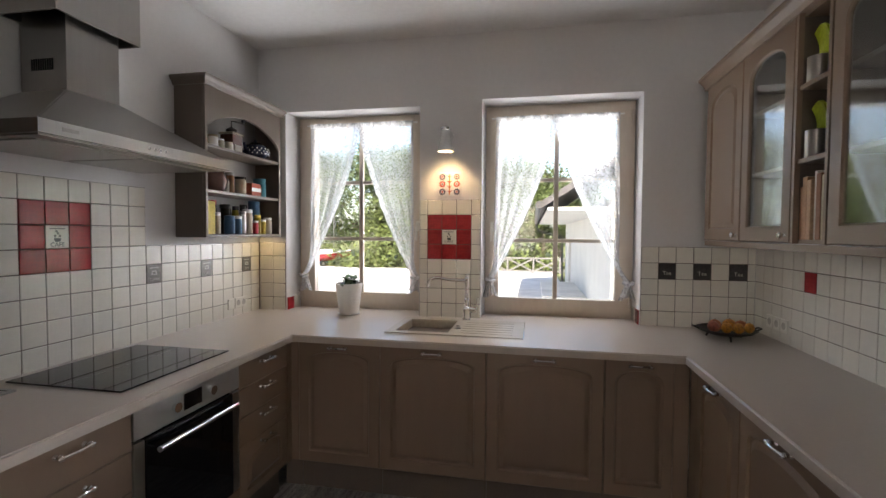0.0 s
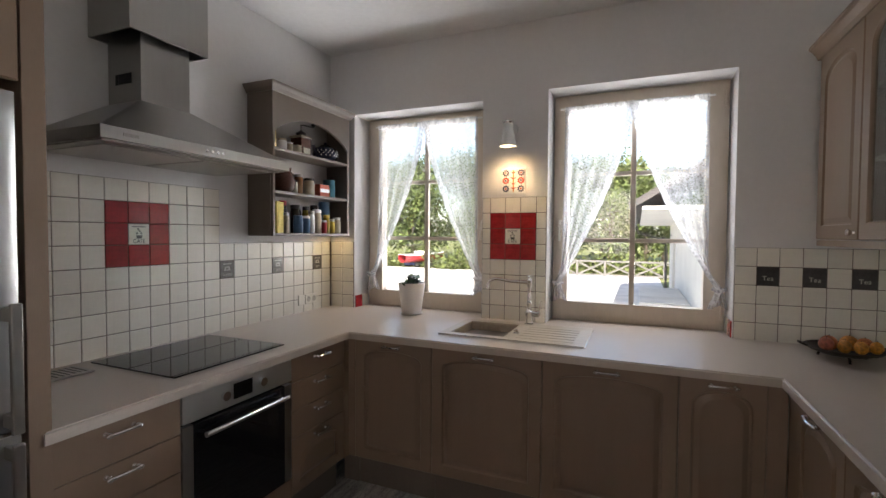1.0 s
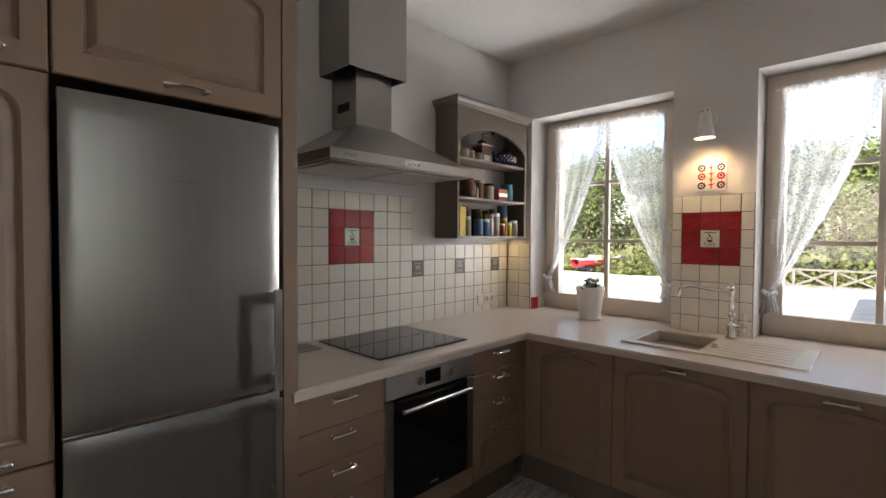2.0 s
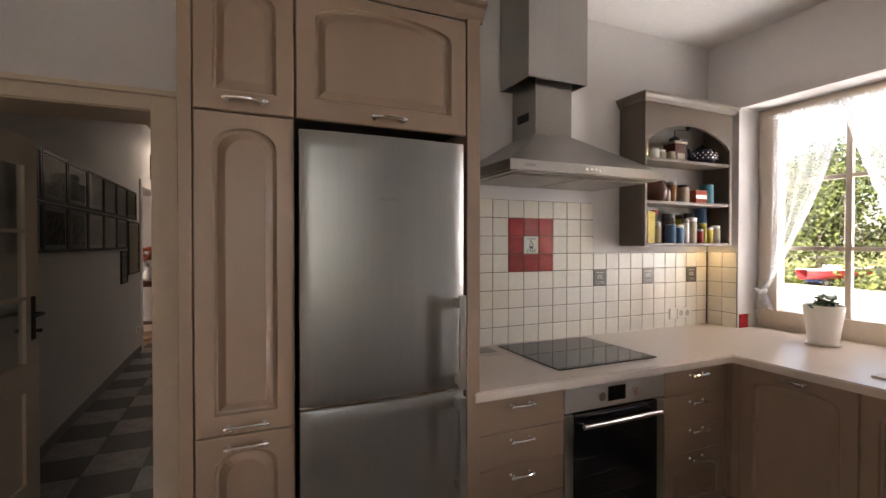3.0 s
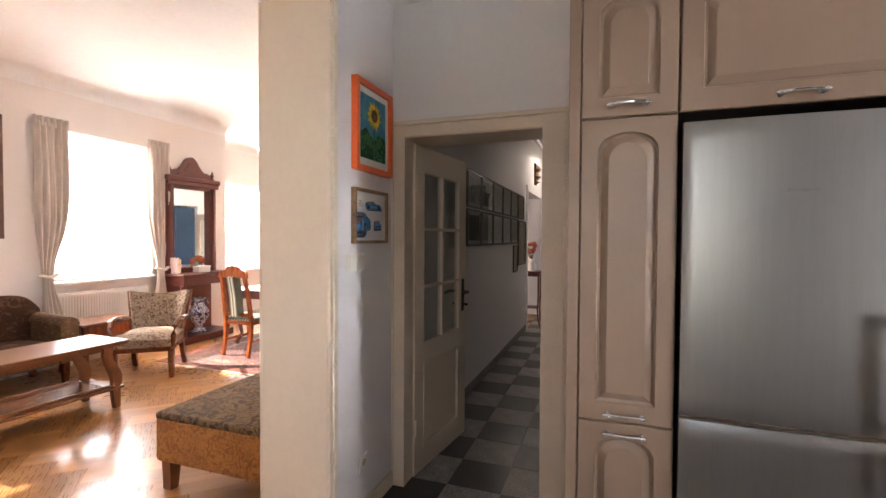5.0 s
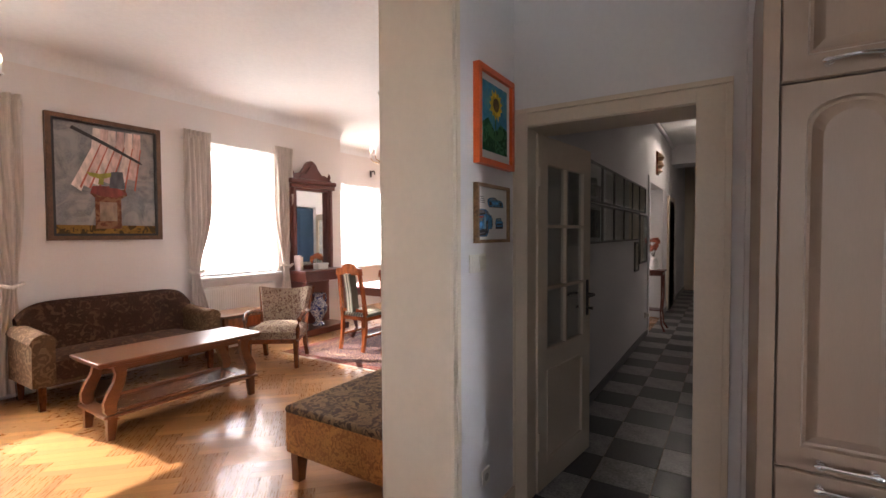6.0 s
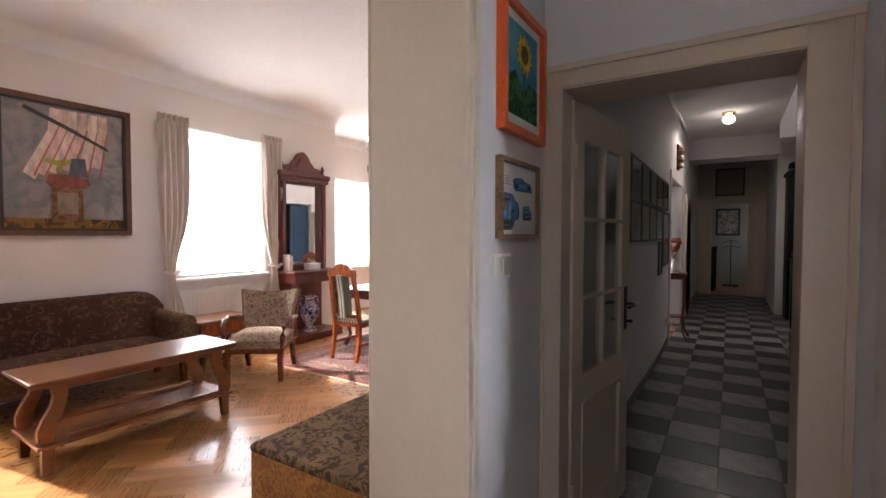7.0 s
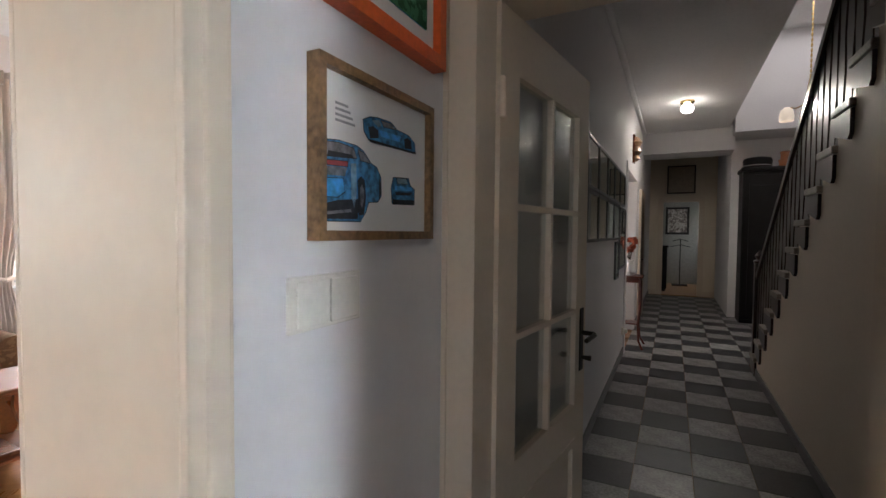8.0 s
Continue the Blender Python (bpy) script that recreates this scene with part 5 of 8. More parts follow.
pack = thing("card_box", (0.125, -0.282, SZ[1]), "red and white tea packet on the shelf", "box")
part("carton", box((-0.035, -0.05, 0), (0.035, 0.05, 0.085), 0.002), plain("red_card", (0.42, 0.07, 0.03), 0.6), pack)
part("band", box((0.0352, -0.05, 0.03), (0.036, 0.05, 0.055)), white, pack)
jug = thing("clay_jug", (0.095, -0.617, SZ[1]), "dark brown glazed clay jug", "jug")
part("body", lathe([(0.05, 0), (0.072, 0.03), (0.078, 0.07), (0.062, 0.115), (0.045, 0.14), (0.05, 0.16), (0.044, 0.16), (0.04, 0.14)], (0, 0, 0), 22), brown, jug, "", True)
part("handle", tube([(0, 0.05, 0.145), (0, 0.085, 0.13), (0, 0.098, 0.09), (0, 0.074, 0.05)], 0.008, 8), brown, jug, "", True)
mill = thing("coffee_mill", (0.105, -0.462, SZ[2]), "old wooden coffee mill with an iron crank", "coffee mill")
part("case", box((-0.045, -0.05, 0), (0.045, 0.05, 0.115), 0.004), brown, mill)
part("lid_plate", box((-0.052, -0.058, 0.115), (0.052, 0.058, 0.128), 0.003), cream, mill)
part("drawer", box((0.045, -0.035, 0.012), (0.05, 0.035, 0.05), 0.001), cream, mill)
part("hopper", lathe([(0.03, 0.128), (0.034, 0.15), (0.012, 0.165)], (0, 0, 0), 16), M["iron"], mill, "", True)
part("crank", tube([(0, 0, 0.16), (0, 0, 0.205), (0, 0.03, 0.21), (0, 0.125, 0.215)], 0.005, 8), M["iron"], mill, "", True)
part("crank_knob", lathe([(0.006, 0.215), (0.014, 0.228), (0.014, 0.238), (0.005, 0.245)], (0, 0.125, 0), 12), M["black_wood"], mill, "", True)
tea = thing("teapot", (0.10, -0.197, SZ[2]), "navy teapot with white dots", "teapot")
navy = plain("navy_dotted_glaze", (0.03, 0.035, 0.06), 0.2)
part("body", lathe([(0.055, 0), (0.085, 0.025), (0.09, 0.055), (0.07, 0.095), (0.045, 0.105)], (0, 0, 0), 26), navy, tea, "", True)
part("lid", lathe([(0.047, 0.105), (0.03, 0.118), (0.008, 0.122), (0.012, 0.135), (0.004, 0.14)], (0, 0, 0), 20), navy, tea, "", True)
part("spout", tube([(0, -0.08, 0.04), (0, -0.115, 0.06), (0, -0.13, 0.1)], [0.016, 0.012, 0.008], 10), navy, tea, "", True)
part("handle", tube([(0, 0.06, 0.09), (0, 0.11, 0.09), (0, 0.125, 0.055), (0, 0.08, 0.03)], 0.008, 8), navy, tea, "", True)
for row, (r, z) in enumerate(((0.0885, 0.038), (0.0905, 0.055), (0.0855, 0.072))):
    for k in range(9):
        a = 2 * math.pi * (k + 0.5 * (row % 2)) / 18 - 1.57
        part("dot", lathe([(0.004, -0.001), (0.004, 0.0012)], (r * math.cos(a), r * math.sin(a), z), 8, None, "x"), white, tea)

# ---------------------------------------------------------------- sockets and switches
for y in (-0.215, -0.275, -0.345):
    so = thing("wall_socket", (0.001, y, 0.995), "cream double-pole wall socket on the tiles", "socket", "sockets")
    part("plate", box((0, -0.033, -0.036), (0.010, 0.033, 0.036), 0.003), M["white_plastic"], so)
    if y > -0.3:
        part("well", lathe([(0.020, 0.0102), (0.020, 0.0108)], (0, 0, 0), 18, None, "x"), plain("socket_shade", (0.46, 0.43, 0.38), 0.5), so)
        part("pin", lathe([(0.004, 0.0108), (0.004, 0.013)], (0, 0.0, 0.012), 8, None, "x"), M["steel"], so)
for y in (-0.20, -0.275, -0.35):
    so = thing("wall_socket", (3.339, y, 1.0), "cream wall socket on the tiles beside the bowl", "socket", "sockets")
    part("plate", box((-0.010, -0.036, -0.036), (0, 0.036, 0.036), 0.003), M["white_plastic"], so)
    part("well", lathe([(0.020, -0.0102), (0.020, -0.0108)], (0, 0, 0), 18, None, "x"), plain("socket_shade", (0.46, 0.43, 0.38), 0.5), so)
sw = thing("light_switch", (0.212, -4.25, 1.352), "cream double rocker light switch on the white wall", "switch")
part("plate", box((-0.083, 0, -0.042), (0.083, 0.008, 0.042), 0.002), M["white_plastic"], sw)
for a in (-0.037, 0.037):
    part("rocker", box((a - 0.034, 0.008, -0.035), (a + 0.034, 0.013, 0.035), 0.002), M["white_plastic"], sw)
so = thing("wall_socket", (0.135, -4.25, 0.295), "cream wall socket low on the white wall", "socket", "sockets")
part("plate", box((-0.04, 0, -0.04), (0.04, 0.009, 0.04), 0.003), M["white_plastic"], so)
part("well", lathe([(0.020, 0.0092), (0.020, 0.0098)], (0, 0, 0), 18, None, "y"), plain("socket_shade", (0.46, 0.43, 0.38), 0.5), so)

# ---------------------------------------------------------------- the two pictures on the short wall
def framed(name, at, w, h, bar, deep, frame_mat, label, axis="y", face=1, mount=None):
    """Picture frame with a mount; local x along the wall, z up, front towards face * y."""
    t = thing(name, at, label, "picture", turn=0 if face < 0 else 180)
    part("frame", prism(rect(0, w, 0, h), "y", -deep, -0.001, [rect(bar, w - bar, bar, h - bar)]), frame_mat, t)
    part("mount", box((bar, -deep * 0.45, bar), (w - bar, -0.002, h - bar)), mount or plain("mount_card", (0.80, 0.79, 0.77), 0.8, 0, 0.012, 3), t)
    return t


pic = framed("sunflower_picture", (-0.152, -4.25, 1.82), 0.40, 0.462, 0.028, 0.034, M["orange"], "childlike sunflower painting in a bright orange frame", face=1)
pic.location.x = 0.25
sky_paint = pattern_material("painted_blue_sky", (0.08, 0.30, 0.48), (0.12, 0.34, 0.36), 9, 0.45, 0.6)
part("painting", box((0.062, -0.0175, 0.07), (0.338, -0.0155, 0.40)), sky_paint, pic, "painted blue-green ground")
part("meadow", prism([(0.062, 0.07), (0.338, 0.07), (0.338, 0.20), (0.26, 0.22), (0.2, 0.17), (0.12, 0.23), (0.062, 0.20)], "y", -0.0186, -0.0176), pattern_material("painted_leaves", (0.02, 0.09, 0.04), (0.06, 0.20, 0.10), 18), pic)
petal = plain("painted_yellow", (0.80, 0.56, 0.03), 0.6, 0, 0.25)
star = [(0.205 + (0.080 - 0.006 * (i % 3) if i % 2 else 0.055) * math.cos(math.pi * i / 13), 0.305 + (0.080 - 0.006 * (i % 3) if i % 2 else 0.055) * math.sin(math.pi * i / 13)) for i in range(26)]
part("petals", prism(star, "y", -0.0198, -0.0188), petal, pic)
part("seed_head", lathe([(0.034, -0.0199), (0.034, -0.0206)], (0.205, 0, 0.305), 20, None, "y"), plain("painted_brown", (0.16, 0.09, 0.02), 0.7, 0, 0.3), pic)
part("stem", box((0.195, -0.0196, 0.08), (0.207, -0.0188, 0.24)), plain("painted_green", (0.03, 0.16, 0.05), 0.7), pic)
for s in (-1, 1):
    part("leaf", prism([(0.2, 0.13), (0.2 + s * 0.05, 0.20), (0.2 + s * 0.10, 0.19), (0.2 + s * 0.06, 0.14)], "y", -0.0196, -0.0188), plain("painted_green", (0.03, 0.16, 0.05), 0.7), pic)

pic = framed("car_drawing", (0.252, -4.25, 1.447), 0.362, 0.283, 0.016, 0.026, M["brown_frame"], "drawing of three blue sports cars in a brown frame", face=1)


INK = {"blue": plain("ink_blue", (0.05, 0.22, 0.44), 0.5, 0, 0.3, 45), "bright": plain("ink_bright_blue", (0.07, 0.36, 0.75), 0.5, 0, 0.2, 60), "black": plain("ink_black", (0.018, 0.018, 0.025), 0.5, 0, 0.3, 60),
       "grey": plain("ink_grey_wash", (0.20, 0.19, 0.20), 0.6, 0, 0.3, 40), "red": plain("ink_red", (0.45, 0.06, 0.05), 0.5, 0, 0.2, 60), "pale": plain("ink_pale_blue", (0.22, 0.34, 0.42), 0.5, 0, 0.25, 50)}


def ink(name, colour, layer, poly, edge=True):
    """One washed patch of the drawing with a thin dark outline under it."""
    y = -0.0122 - layer * 0.0005
    if edge:
        cx, cz = sum(p[0] for p in poly) / len(poly), sum(p[1] for p in poly) / len(poly)
        rim = [(max(0.019, x + (0.0014 if x > cx else -0.0014)), z + (0.0012 if z > cz else -0.0012)) for x, z in poly]
        part(name + "_outline", prism(rim, "y", y - 0.0002, y), INK["black"], pic)
    part(name, prism(poly, "y", y - 0.0004, y - 0.0002), INK[colour], pic)


# the large car, cut by the edge of the sheet
ink("car_body", "blue", 0, [(0.019, 0.156), (0.06, 0.161), (0.108, 0.16), (0.125, 0.154), (0.147, 0.136), (0.165, 0.131), (0.179, 0.114), (0.18, 0.081), (0.168, 0.069), (0.141, 0.067), (0.133, 0.05), (0.119, 0.032), (0.02, 0.031)])
ink("car_flank", "pale", 1, [(0.09, 0.128), (0.105, 0.13), (0.106, 0.08), (0.10, 0.055), (0.092, 0.07)], False)
ink("car_roof", "grey", 1, [(0.02, 0.153), (0.06, 0.157), (0.097, 0.154), (0.106, 0.139), (0.029, 0.134), (0.02, 0.133)])
ink("rear_window", "black", 2, [(0.034, 0.141), (0.09, 0.143), (0.10, 0.137), (0.03, 0.131)], False)
ink("tail_light", "red", 1, [(0.031, 0.126), (0.082, 0.13), (0.081, 0.122), (0.032, 0.119)])
ink("car_strip", "grey", 1, [(0.031, 0.117), (0.08, 0.12), (0.075, 0.105), (0.028, 0.103)], False)
ink("rear_panel", "bright", 1, [(0.024, 0.097), (0.07, 0.101), (0.074, 0.08), (0.056, 0.07), (0.023, 0.069)])
ink("bumper", "black", 1, [(0.02, 0.057), (0.056, 0.065), (0.095, 0.069), (0.112, 0.07), (0.112, 0.05), (0.108, 0.036), (0.02, 0.034)], False)
ink("bumper_slot", "grey", 2, [(0.03, 0.046), (0.09, 0.052), (0.092, 0.047), (0.03, 0.041)], False)
ink("side_window", "grey", 1, [(0.110, 0.154), (0.125, 0.151), (0.145, 0.136), (0.118, 0.137)])
ink("wheel", "black", 2, [(0.108, 0.102), (0.118, 0.110), (0.128, 0.104), (0.132, 0.074), (0.126, 0.044), (0.112, 0.042)], False)
ink("wheel_rim", "grey", 3, [(0.114, 0.090), (0.120, 0.096), (0.125, 0.088), (0.126, 0.070), (0.120, 0.056), (0.115, 0.064)], False)
ink("wheel", "black", 2, [(0.172, 0.113), (0.179, 0.105), (0.18, 0.084), (0.172, 0.075)], False)
# the low coupe
ink("car_body", "blue", 0, [(0.125, 0.208), (0.145, 0.217), (0.171, 0.221), (0.211, 0.222), (0.233, 0.212), (0.278, 0.209), (0.302, 0.199), (0.305, 0.180), (0.142, 0.177), (0.128, 0.189)])
ink("car_roof", "pale", 1, [(0.15, 0.212), (0.172, 0.218), (0.18, 0.210), (0.17, 0.204)], False)
ink("windscreen", "grey", 1, [(0.178, 0.218), (0.211, 0.219), (0.230, 0.212), (0.188, 0.209)])
ink("bonnet", "bright", 1, [(0.172, 0.200), (0.248, 0.202), (0.241, 0.190), (0.178, 0.189)], False)
ink("wheel", "black", 1, [(0.139, 0.199), (0.155, 0.203), (0.169, 0.198), (0.171, 0.185), (0.145, 0.180)], False)
ink("wheel", "black", 1, [(0.259, 0.199), (0.274, 0.204), (0.286, 0.200), (0.289, 0.184), (0.262, 0.181)], False)
ink("ground_line", "black", 2, [(0.138, 0.178), (0.306, 0.180), (0.304, 0.176), (0.145, 0.173)], False)
# the small car from the front
ink("car_body", "blue", 0, [(0.222, 0.119), (0.277, 0.123), (0.285, 0.109), (0.302, 0.102), (0.301, 0.073), (0.218, 0.069), (0.214, 0.099)])
ink("windscreen", "pale", 1, [(0.233, 0.119), (0.268, 0.121), (0.274, 0.111), (0.236, 0.109)])
ink("grille", "black", 1, [(0.227, 0.092), (0.291, 0.095), (0.283, 0.089), (0.231, 0.086)], False)
ink("bonnet", "bright", 1, [(0.226, 0.104), (0.290, 0.106), (0.291, 0.098), (0.226, 0.095)], False)
ink("shadow_line", "black", 2, [(0.217, 0.077), (0.301, 0.080), (0.3, 0.070), (0.218, 0.067)], False)
for i in range(4):
    part("writing_bar", box((0.052, -0.0125, 0.218 - i * 0.009), (0.084 + 0.006 * i, -0.012, 0.222 - i * 0.009)), plain("ink_grey", (0.35, 0.35, 0.35), 0.6), pic)


# ---------------------------------------------------------------- living room: curtains, radiator, painting
def drape(name, xa, xb, x_tie, z_top, y, label, tail=True):
    """Heavy linen curtain gathered on a rod, held in at sill height and falling straight below."""
    cur = thing(name, (0, 0, 0), label, "curtain", "linen curtains")
    mid = (xa + xb) / 2

    def fn(u, v):
        z = z_top * (1 - v) + 0.06 * v
        pull = math.exp(-((z - 1.05) / 0.42) ** 2)
        low = 1.0 if z > 1.05 else 0.78
        half = (xb - xa) / 2 * (1 - 0.62 * pull) * low
        c = mid + (x_tie - mid) * pull * 0.9
        return (c + (2 * u - 1) * half, y + 0.028 * math.sin(30 * u + 1.5 * math.sin(3 * v)) * (1 - 0.4 * pull) + 0.012 * math.sin(9 * v + 8 * u), z)
    part("cloth", sheet(fn, 60, 40, 0.003), M["curtain"], cur, "", True)
    part("heading", sheet(lambda u, v: (xa - 0.01 + u * (xb - xa + 0.02), y - 0.0 + 0.036 * math.sin(34 * u), z_top - 0.05 + 0.11 * v), 60, 3, 0.004), M["curtain"], cur, "gathered heading", True)
    part("tie_back", tube([(x_tie - 0.10, y + 0.02, 1.06), (x_tie, y + 0.075, 1.03), (x_tie + 0.10, y + 0.02, 1.06)], 0.02, 8), M["curtain"], cur, "", True)
    return cur


CY = SOUTH + 0.10
drape("linen_curtain", -1.20, -0.88, -0.98, 2.70, CY, "heavy greige linen curtain tied back beside the window")
drape("linen_curtain", -2.45, -2.16, -2.33, 2.70, CY, "heavy greige linen curtain tied back near the tall mirror")
drape("linen_curtain", 0.60, 0.98, 0.72, 2.72, CY, "heavy greige linen curtain tied back behind the sofa")
drape("linen_curtain", 2.02, 2.40, 2.22, 2.72, CY, "heavy greige linen curtain tied back at the far window")
for xa, xb in ((-2.24, -1.08), (0.93, 2.12)):
    sh = thing("sheer_curtain", (0, 0, 0), "thin white sheer curtain drawn over the bright window", "curtain")
    part("rod", tube([(xa - 0.22, CY - 0.02, 2.66), (xb + 0.22, CY - 0.02, 2.66)], 0.008, 8), M["white_enamel"], sh, "", True)
    part("cloth", sheet(lambda u, v: (xa + u * (xb - xa), SOUTH + 0.03 + 0.012 * math.sin(55 * u + 2 * v), 2.655 - v * 1.66), 90, 8), M["sheer"], sh, "", True)
sh = thing("sheer_curtain", (0, 0, 0), "wide white sheer curtain over the dining bay window", "curtain")
part("rod", tube([(-6.3, AY + 0.06, 2.49), (-3.8, AY + 0.06, 2.49)], 0.008, 8), M["white_enamel"], sh, "", True)
part("cloth", sheet(lambda u, v: (-6.25 + u * 2.4, AY + 0.05 + 0.014 * math.sin(90 * u + 2 * v), 2.485 - v * 1.66), 140, 8), M["sheer"], sh, "", True)

rad = thing("radiator", (-2.16, SOUTH, 0.20), "white ribbed panel radiator under the window", "radiator")
part("panel", box((0, 0.04, 0), (1.08, 0.10, 0.62), 0.012), M["radiator"], rad)
for i in range(35):
    part("rib", box((0.025 + i * 0.03, 0.10, 0.03), (0.04 + i * 0.03, 0.108, 0.59), 0.003), M["radiator"], rad)
part("top_grille", box((0.01, 0.03, 0.62), (1.07, 0.105, 0.632), 0.003), M["radiator"], rad)
part("valve", lathe([(0.016, 0), (0.018, 0.05), (0.012, 0.06)], (1.11, 0.07, 0.05), 12), M["chrome"], rad, "", True)
for x in (0.15, 0.93):
    part("bracket", box((x, 0.001, 0.1), (x + 0.03, 0.045, 0.5)), M["radiator"], rad)
    part("foot", box((x, 0.05, -0.2), (x + 0.03, 0.09, 0.01)), M["radiator"], rad)

def brushed(name, color):
    """Oil paint laid on in broad strokes."""
    if name not in M:
        M[name] = material(name, color, 0.55, spread=0.2, scale=7, fine=16, stretch=(1.6, 1, 0.6), bump=0.3, bump_scale=40)
    return M[name]


ptg = framed("oil_painting", (-0.64, SOUTH, 1.447), 1.05, 1.25, 0.045, 0.05, M["gold_frame"], "large oil still life of draped cloth in a gilt frame", face=1)
ptg.location.x = 0.41
part("inner_frame", prism(rect(0.044, 1.006, 0.044, 1.206), "y", -0.042, -0.02, [rect(0.068, 0.982, 0.068, 1.182)]), M["black_frame"], ptg, "dark inner moulding")
grey_paint = pattern_material("painted_grey_ground", (0.22, 0.215, 0.215), (0.33, 0.30, 0.275), 4, 0.40, 0.62)
part("canvas", box((0.06, -0.026, 0.06), (0.99, -0.024, 1.19)), grey_paint, ptg, "broad grey brushwork")
part("table_edge", box((0.068, -0.028, 0.068), (0.982, -0.0262, 0.155)), pattern_material("painted_ochre", (0.26, 0.14, 0.03), (0.08, 0.05, 0.02), 10), ptg)
for i, (a, b) in enumerate(((0.40, 0.20), (0.47, 0.28), (0.54, 0.36), (0.62, 0.46), (0.70, 0.60), (0.78, 0.70))):
    w = 0.085
    c = brushed("painted_pink", (0.60, 0.40, 0.35)) if i % 2 else brushed("painted_rose", (0.66, 0.52, 0.46))
    part("stripe", prism([(b, 0.56 + 0.02 * i), (b + w, 0.50 + 0.03 * i), (a + w * 0.75, 0.98), (a + w * 0.8, 1.16), (a, 1.16), (a - 0.02, 0.95)], "y", -0.0282 - 0.0003 * i, -0.0265), c, ptg)
    part("fold", prism([(b + 0.07, 0.54), (b + 0.085, 0.53), (a + 0.07, 1.0), (a + 0.06, 1.0)], "y", -0.0304, -0.0300), brushed("painted_red", (0.42, 0.10, 0.06)), ptg)
part("staff", prism([(0.20, 1.12), (0.22, 1.15), (0.50, 1.03), (0.84, 0.86), (0.86, 0.83), (0.83, 0.835), (0.50, 0.99)], "y", -0.0318, -0.0308), brushed("painted_black", (0.03, 0.025, 0.022)), ptg)
part("stool_body", prism([(0.40, 0.12), (0.40, 0.44), (0.36, 0.48), (0.38, 0.54), (0.68, 0.54), (0.70, 0.48), (0.64, 0.44), (0.64, 0.12)], "y", -0.0318, -0.0308), pattern_material("painted_russet", (0.17, 0.065, 0.035), (0.24, 0.13, 0.07), 9), ptg)
part("drapery_red", prism([(0.36, 0.49), (0.38, 0.56), (0.58, 0.57), (0.70, 0.50), (0.60, 0.45), (0.44, 0.46)], "y", -0.0328, -0.0320), brushed("painted_crimson", (0.26, 0.05, 0.035)), ptg)
part("dark_jug", prism([(0.53, 0.55), (0.55, 0.72), (0.66, 0.73), (0.68, 0.55)], "y", -0.0338, -0.0330), brushed("painted_slate", (0.09, 0.09, 0.10)), ptg)
part("green_bowl", prism([(0.33, 0.70), (0.36, 0.66), (0.44, 0.64), (0.43, 0.58), (0.48, 0.58), (0.48, 0.64), (0.55, 0.67), (0.55, 0.71), (0.44, 0.69)], "y", -0.0348, -0.0340), brushed("painted_lime", (0.33, 0.30, 0.04)), ptg)
part("stool_panel", box((0.44, -0.0326, 0.20), (0.60, -0.0320, 0.40)), brushed("painted_tan", (0.27, 0.20, 0.14)), ptg)

# ---------------------------------------------------------------- sofa
sofa = thing("sofa", (0.0, SOUTH + 0.045, 0), "old brown leaf-patterned sofa with rolled arms against the wall", "sofa")
XA, XB = -0.90, 0.77


def sofa_back(u, v):
    x = XA + 0.06 + u * (XB - XA - 0.12)
    crest = 0.885 - 0.13 * abs(2 * u - 1) ** 9
    prof = [(0.05, 0.22), (0.03, crest * 0.75), (0.06, crest - 0.02), (0.12, crest), (0.185, crest - 0.035), (0.215, crest - 0.14), (0.235, 0.45), (0.25, 0.36)]
    t = v * (len(prof) - 1)
    i = min(int(t), len(prof) - 2)
    f = t - i
    y = prof[i][0] * (1 - f) + prof[i + 1][0] * f
    z = prof[i][1] * (1 - f) + prof[i + 1][1] * f
    return (x, y, z)


bk = sheet(sofa_back, 44, 28)
bmesh.ops.contextual_create(bk, geom=[e for e in bk.edges if e.is_boundary])
part("backrest", bk, M["sofa_back"], sofa, "curved leaf-patterned backrest", True)


def cushion(x0, x1, y0, y1, z0, z1, puff, r=0.04):
    """Soft block: rounded edges, a crowned top."""
    bm = box((x0, y0, z0), (x1, y1, z1))
    bmesh.ops.subdivide_edges(bm, edges=bm.edges[:], cuts=9, use_grid_fill=True)
    cx, cy = (x0 + x1) / 2, (y0 + y1) / 2
    for v in bm.verts:
        a, b = abs(v.co.x - cx) / ((x1 - x0) / 2), abs(v.co.y - cy) / ((y1 - y0) / 2)
        if v.co.z > (z0 + z1) / 2:
            v.co.z += puff * (1 - a ** 4) * (1 - b ** 4) - r * max(0, max(a, b) - 0.9) / 0.1 * 0.5
    return bm


part("seat", cushion(XA + 0.16, XB - 0.16, 0.22, 0.68, 0.24, 0.43, 0.035), M["sofa_back"], sofa, "sprung upholstered seat", True)
part("seat_rail", box((XA + 0.08, 0.06, 0.20), (XB - 0.08, 0.665, 0.27), 0.02), M["sofa_side"], sofa)
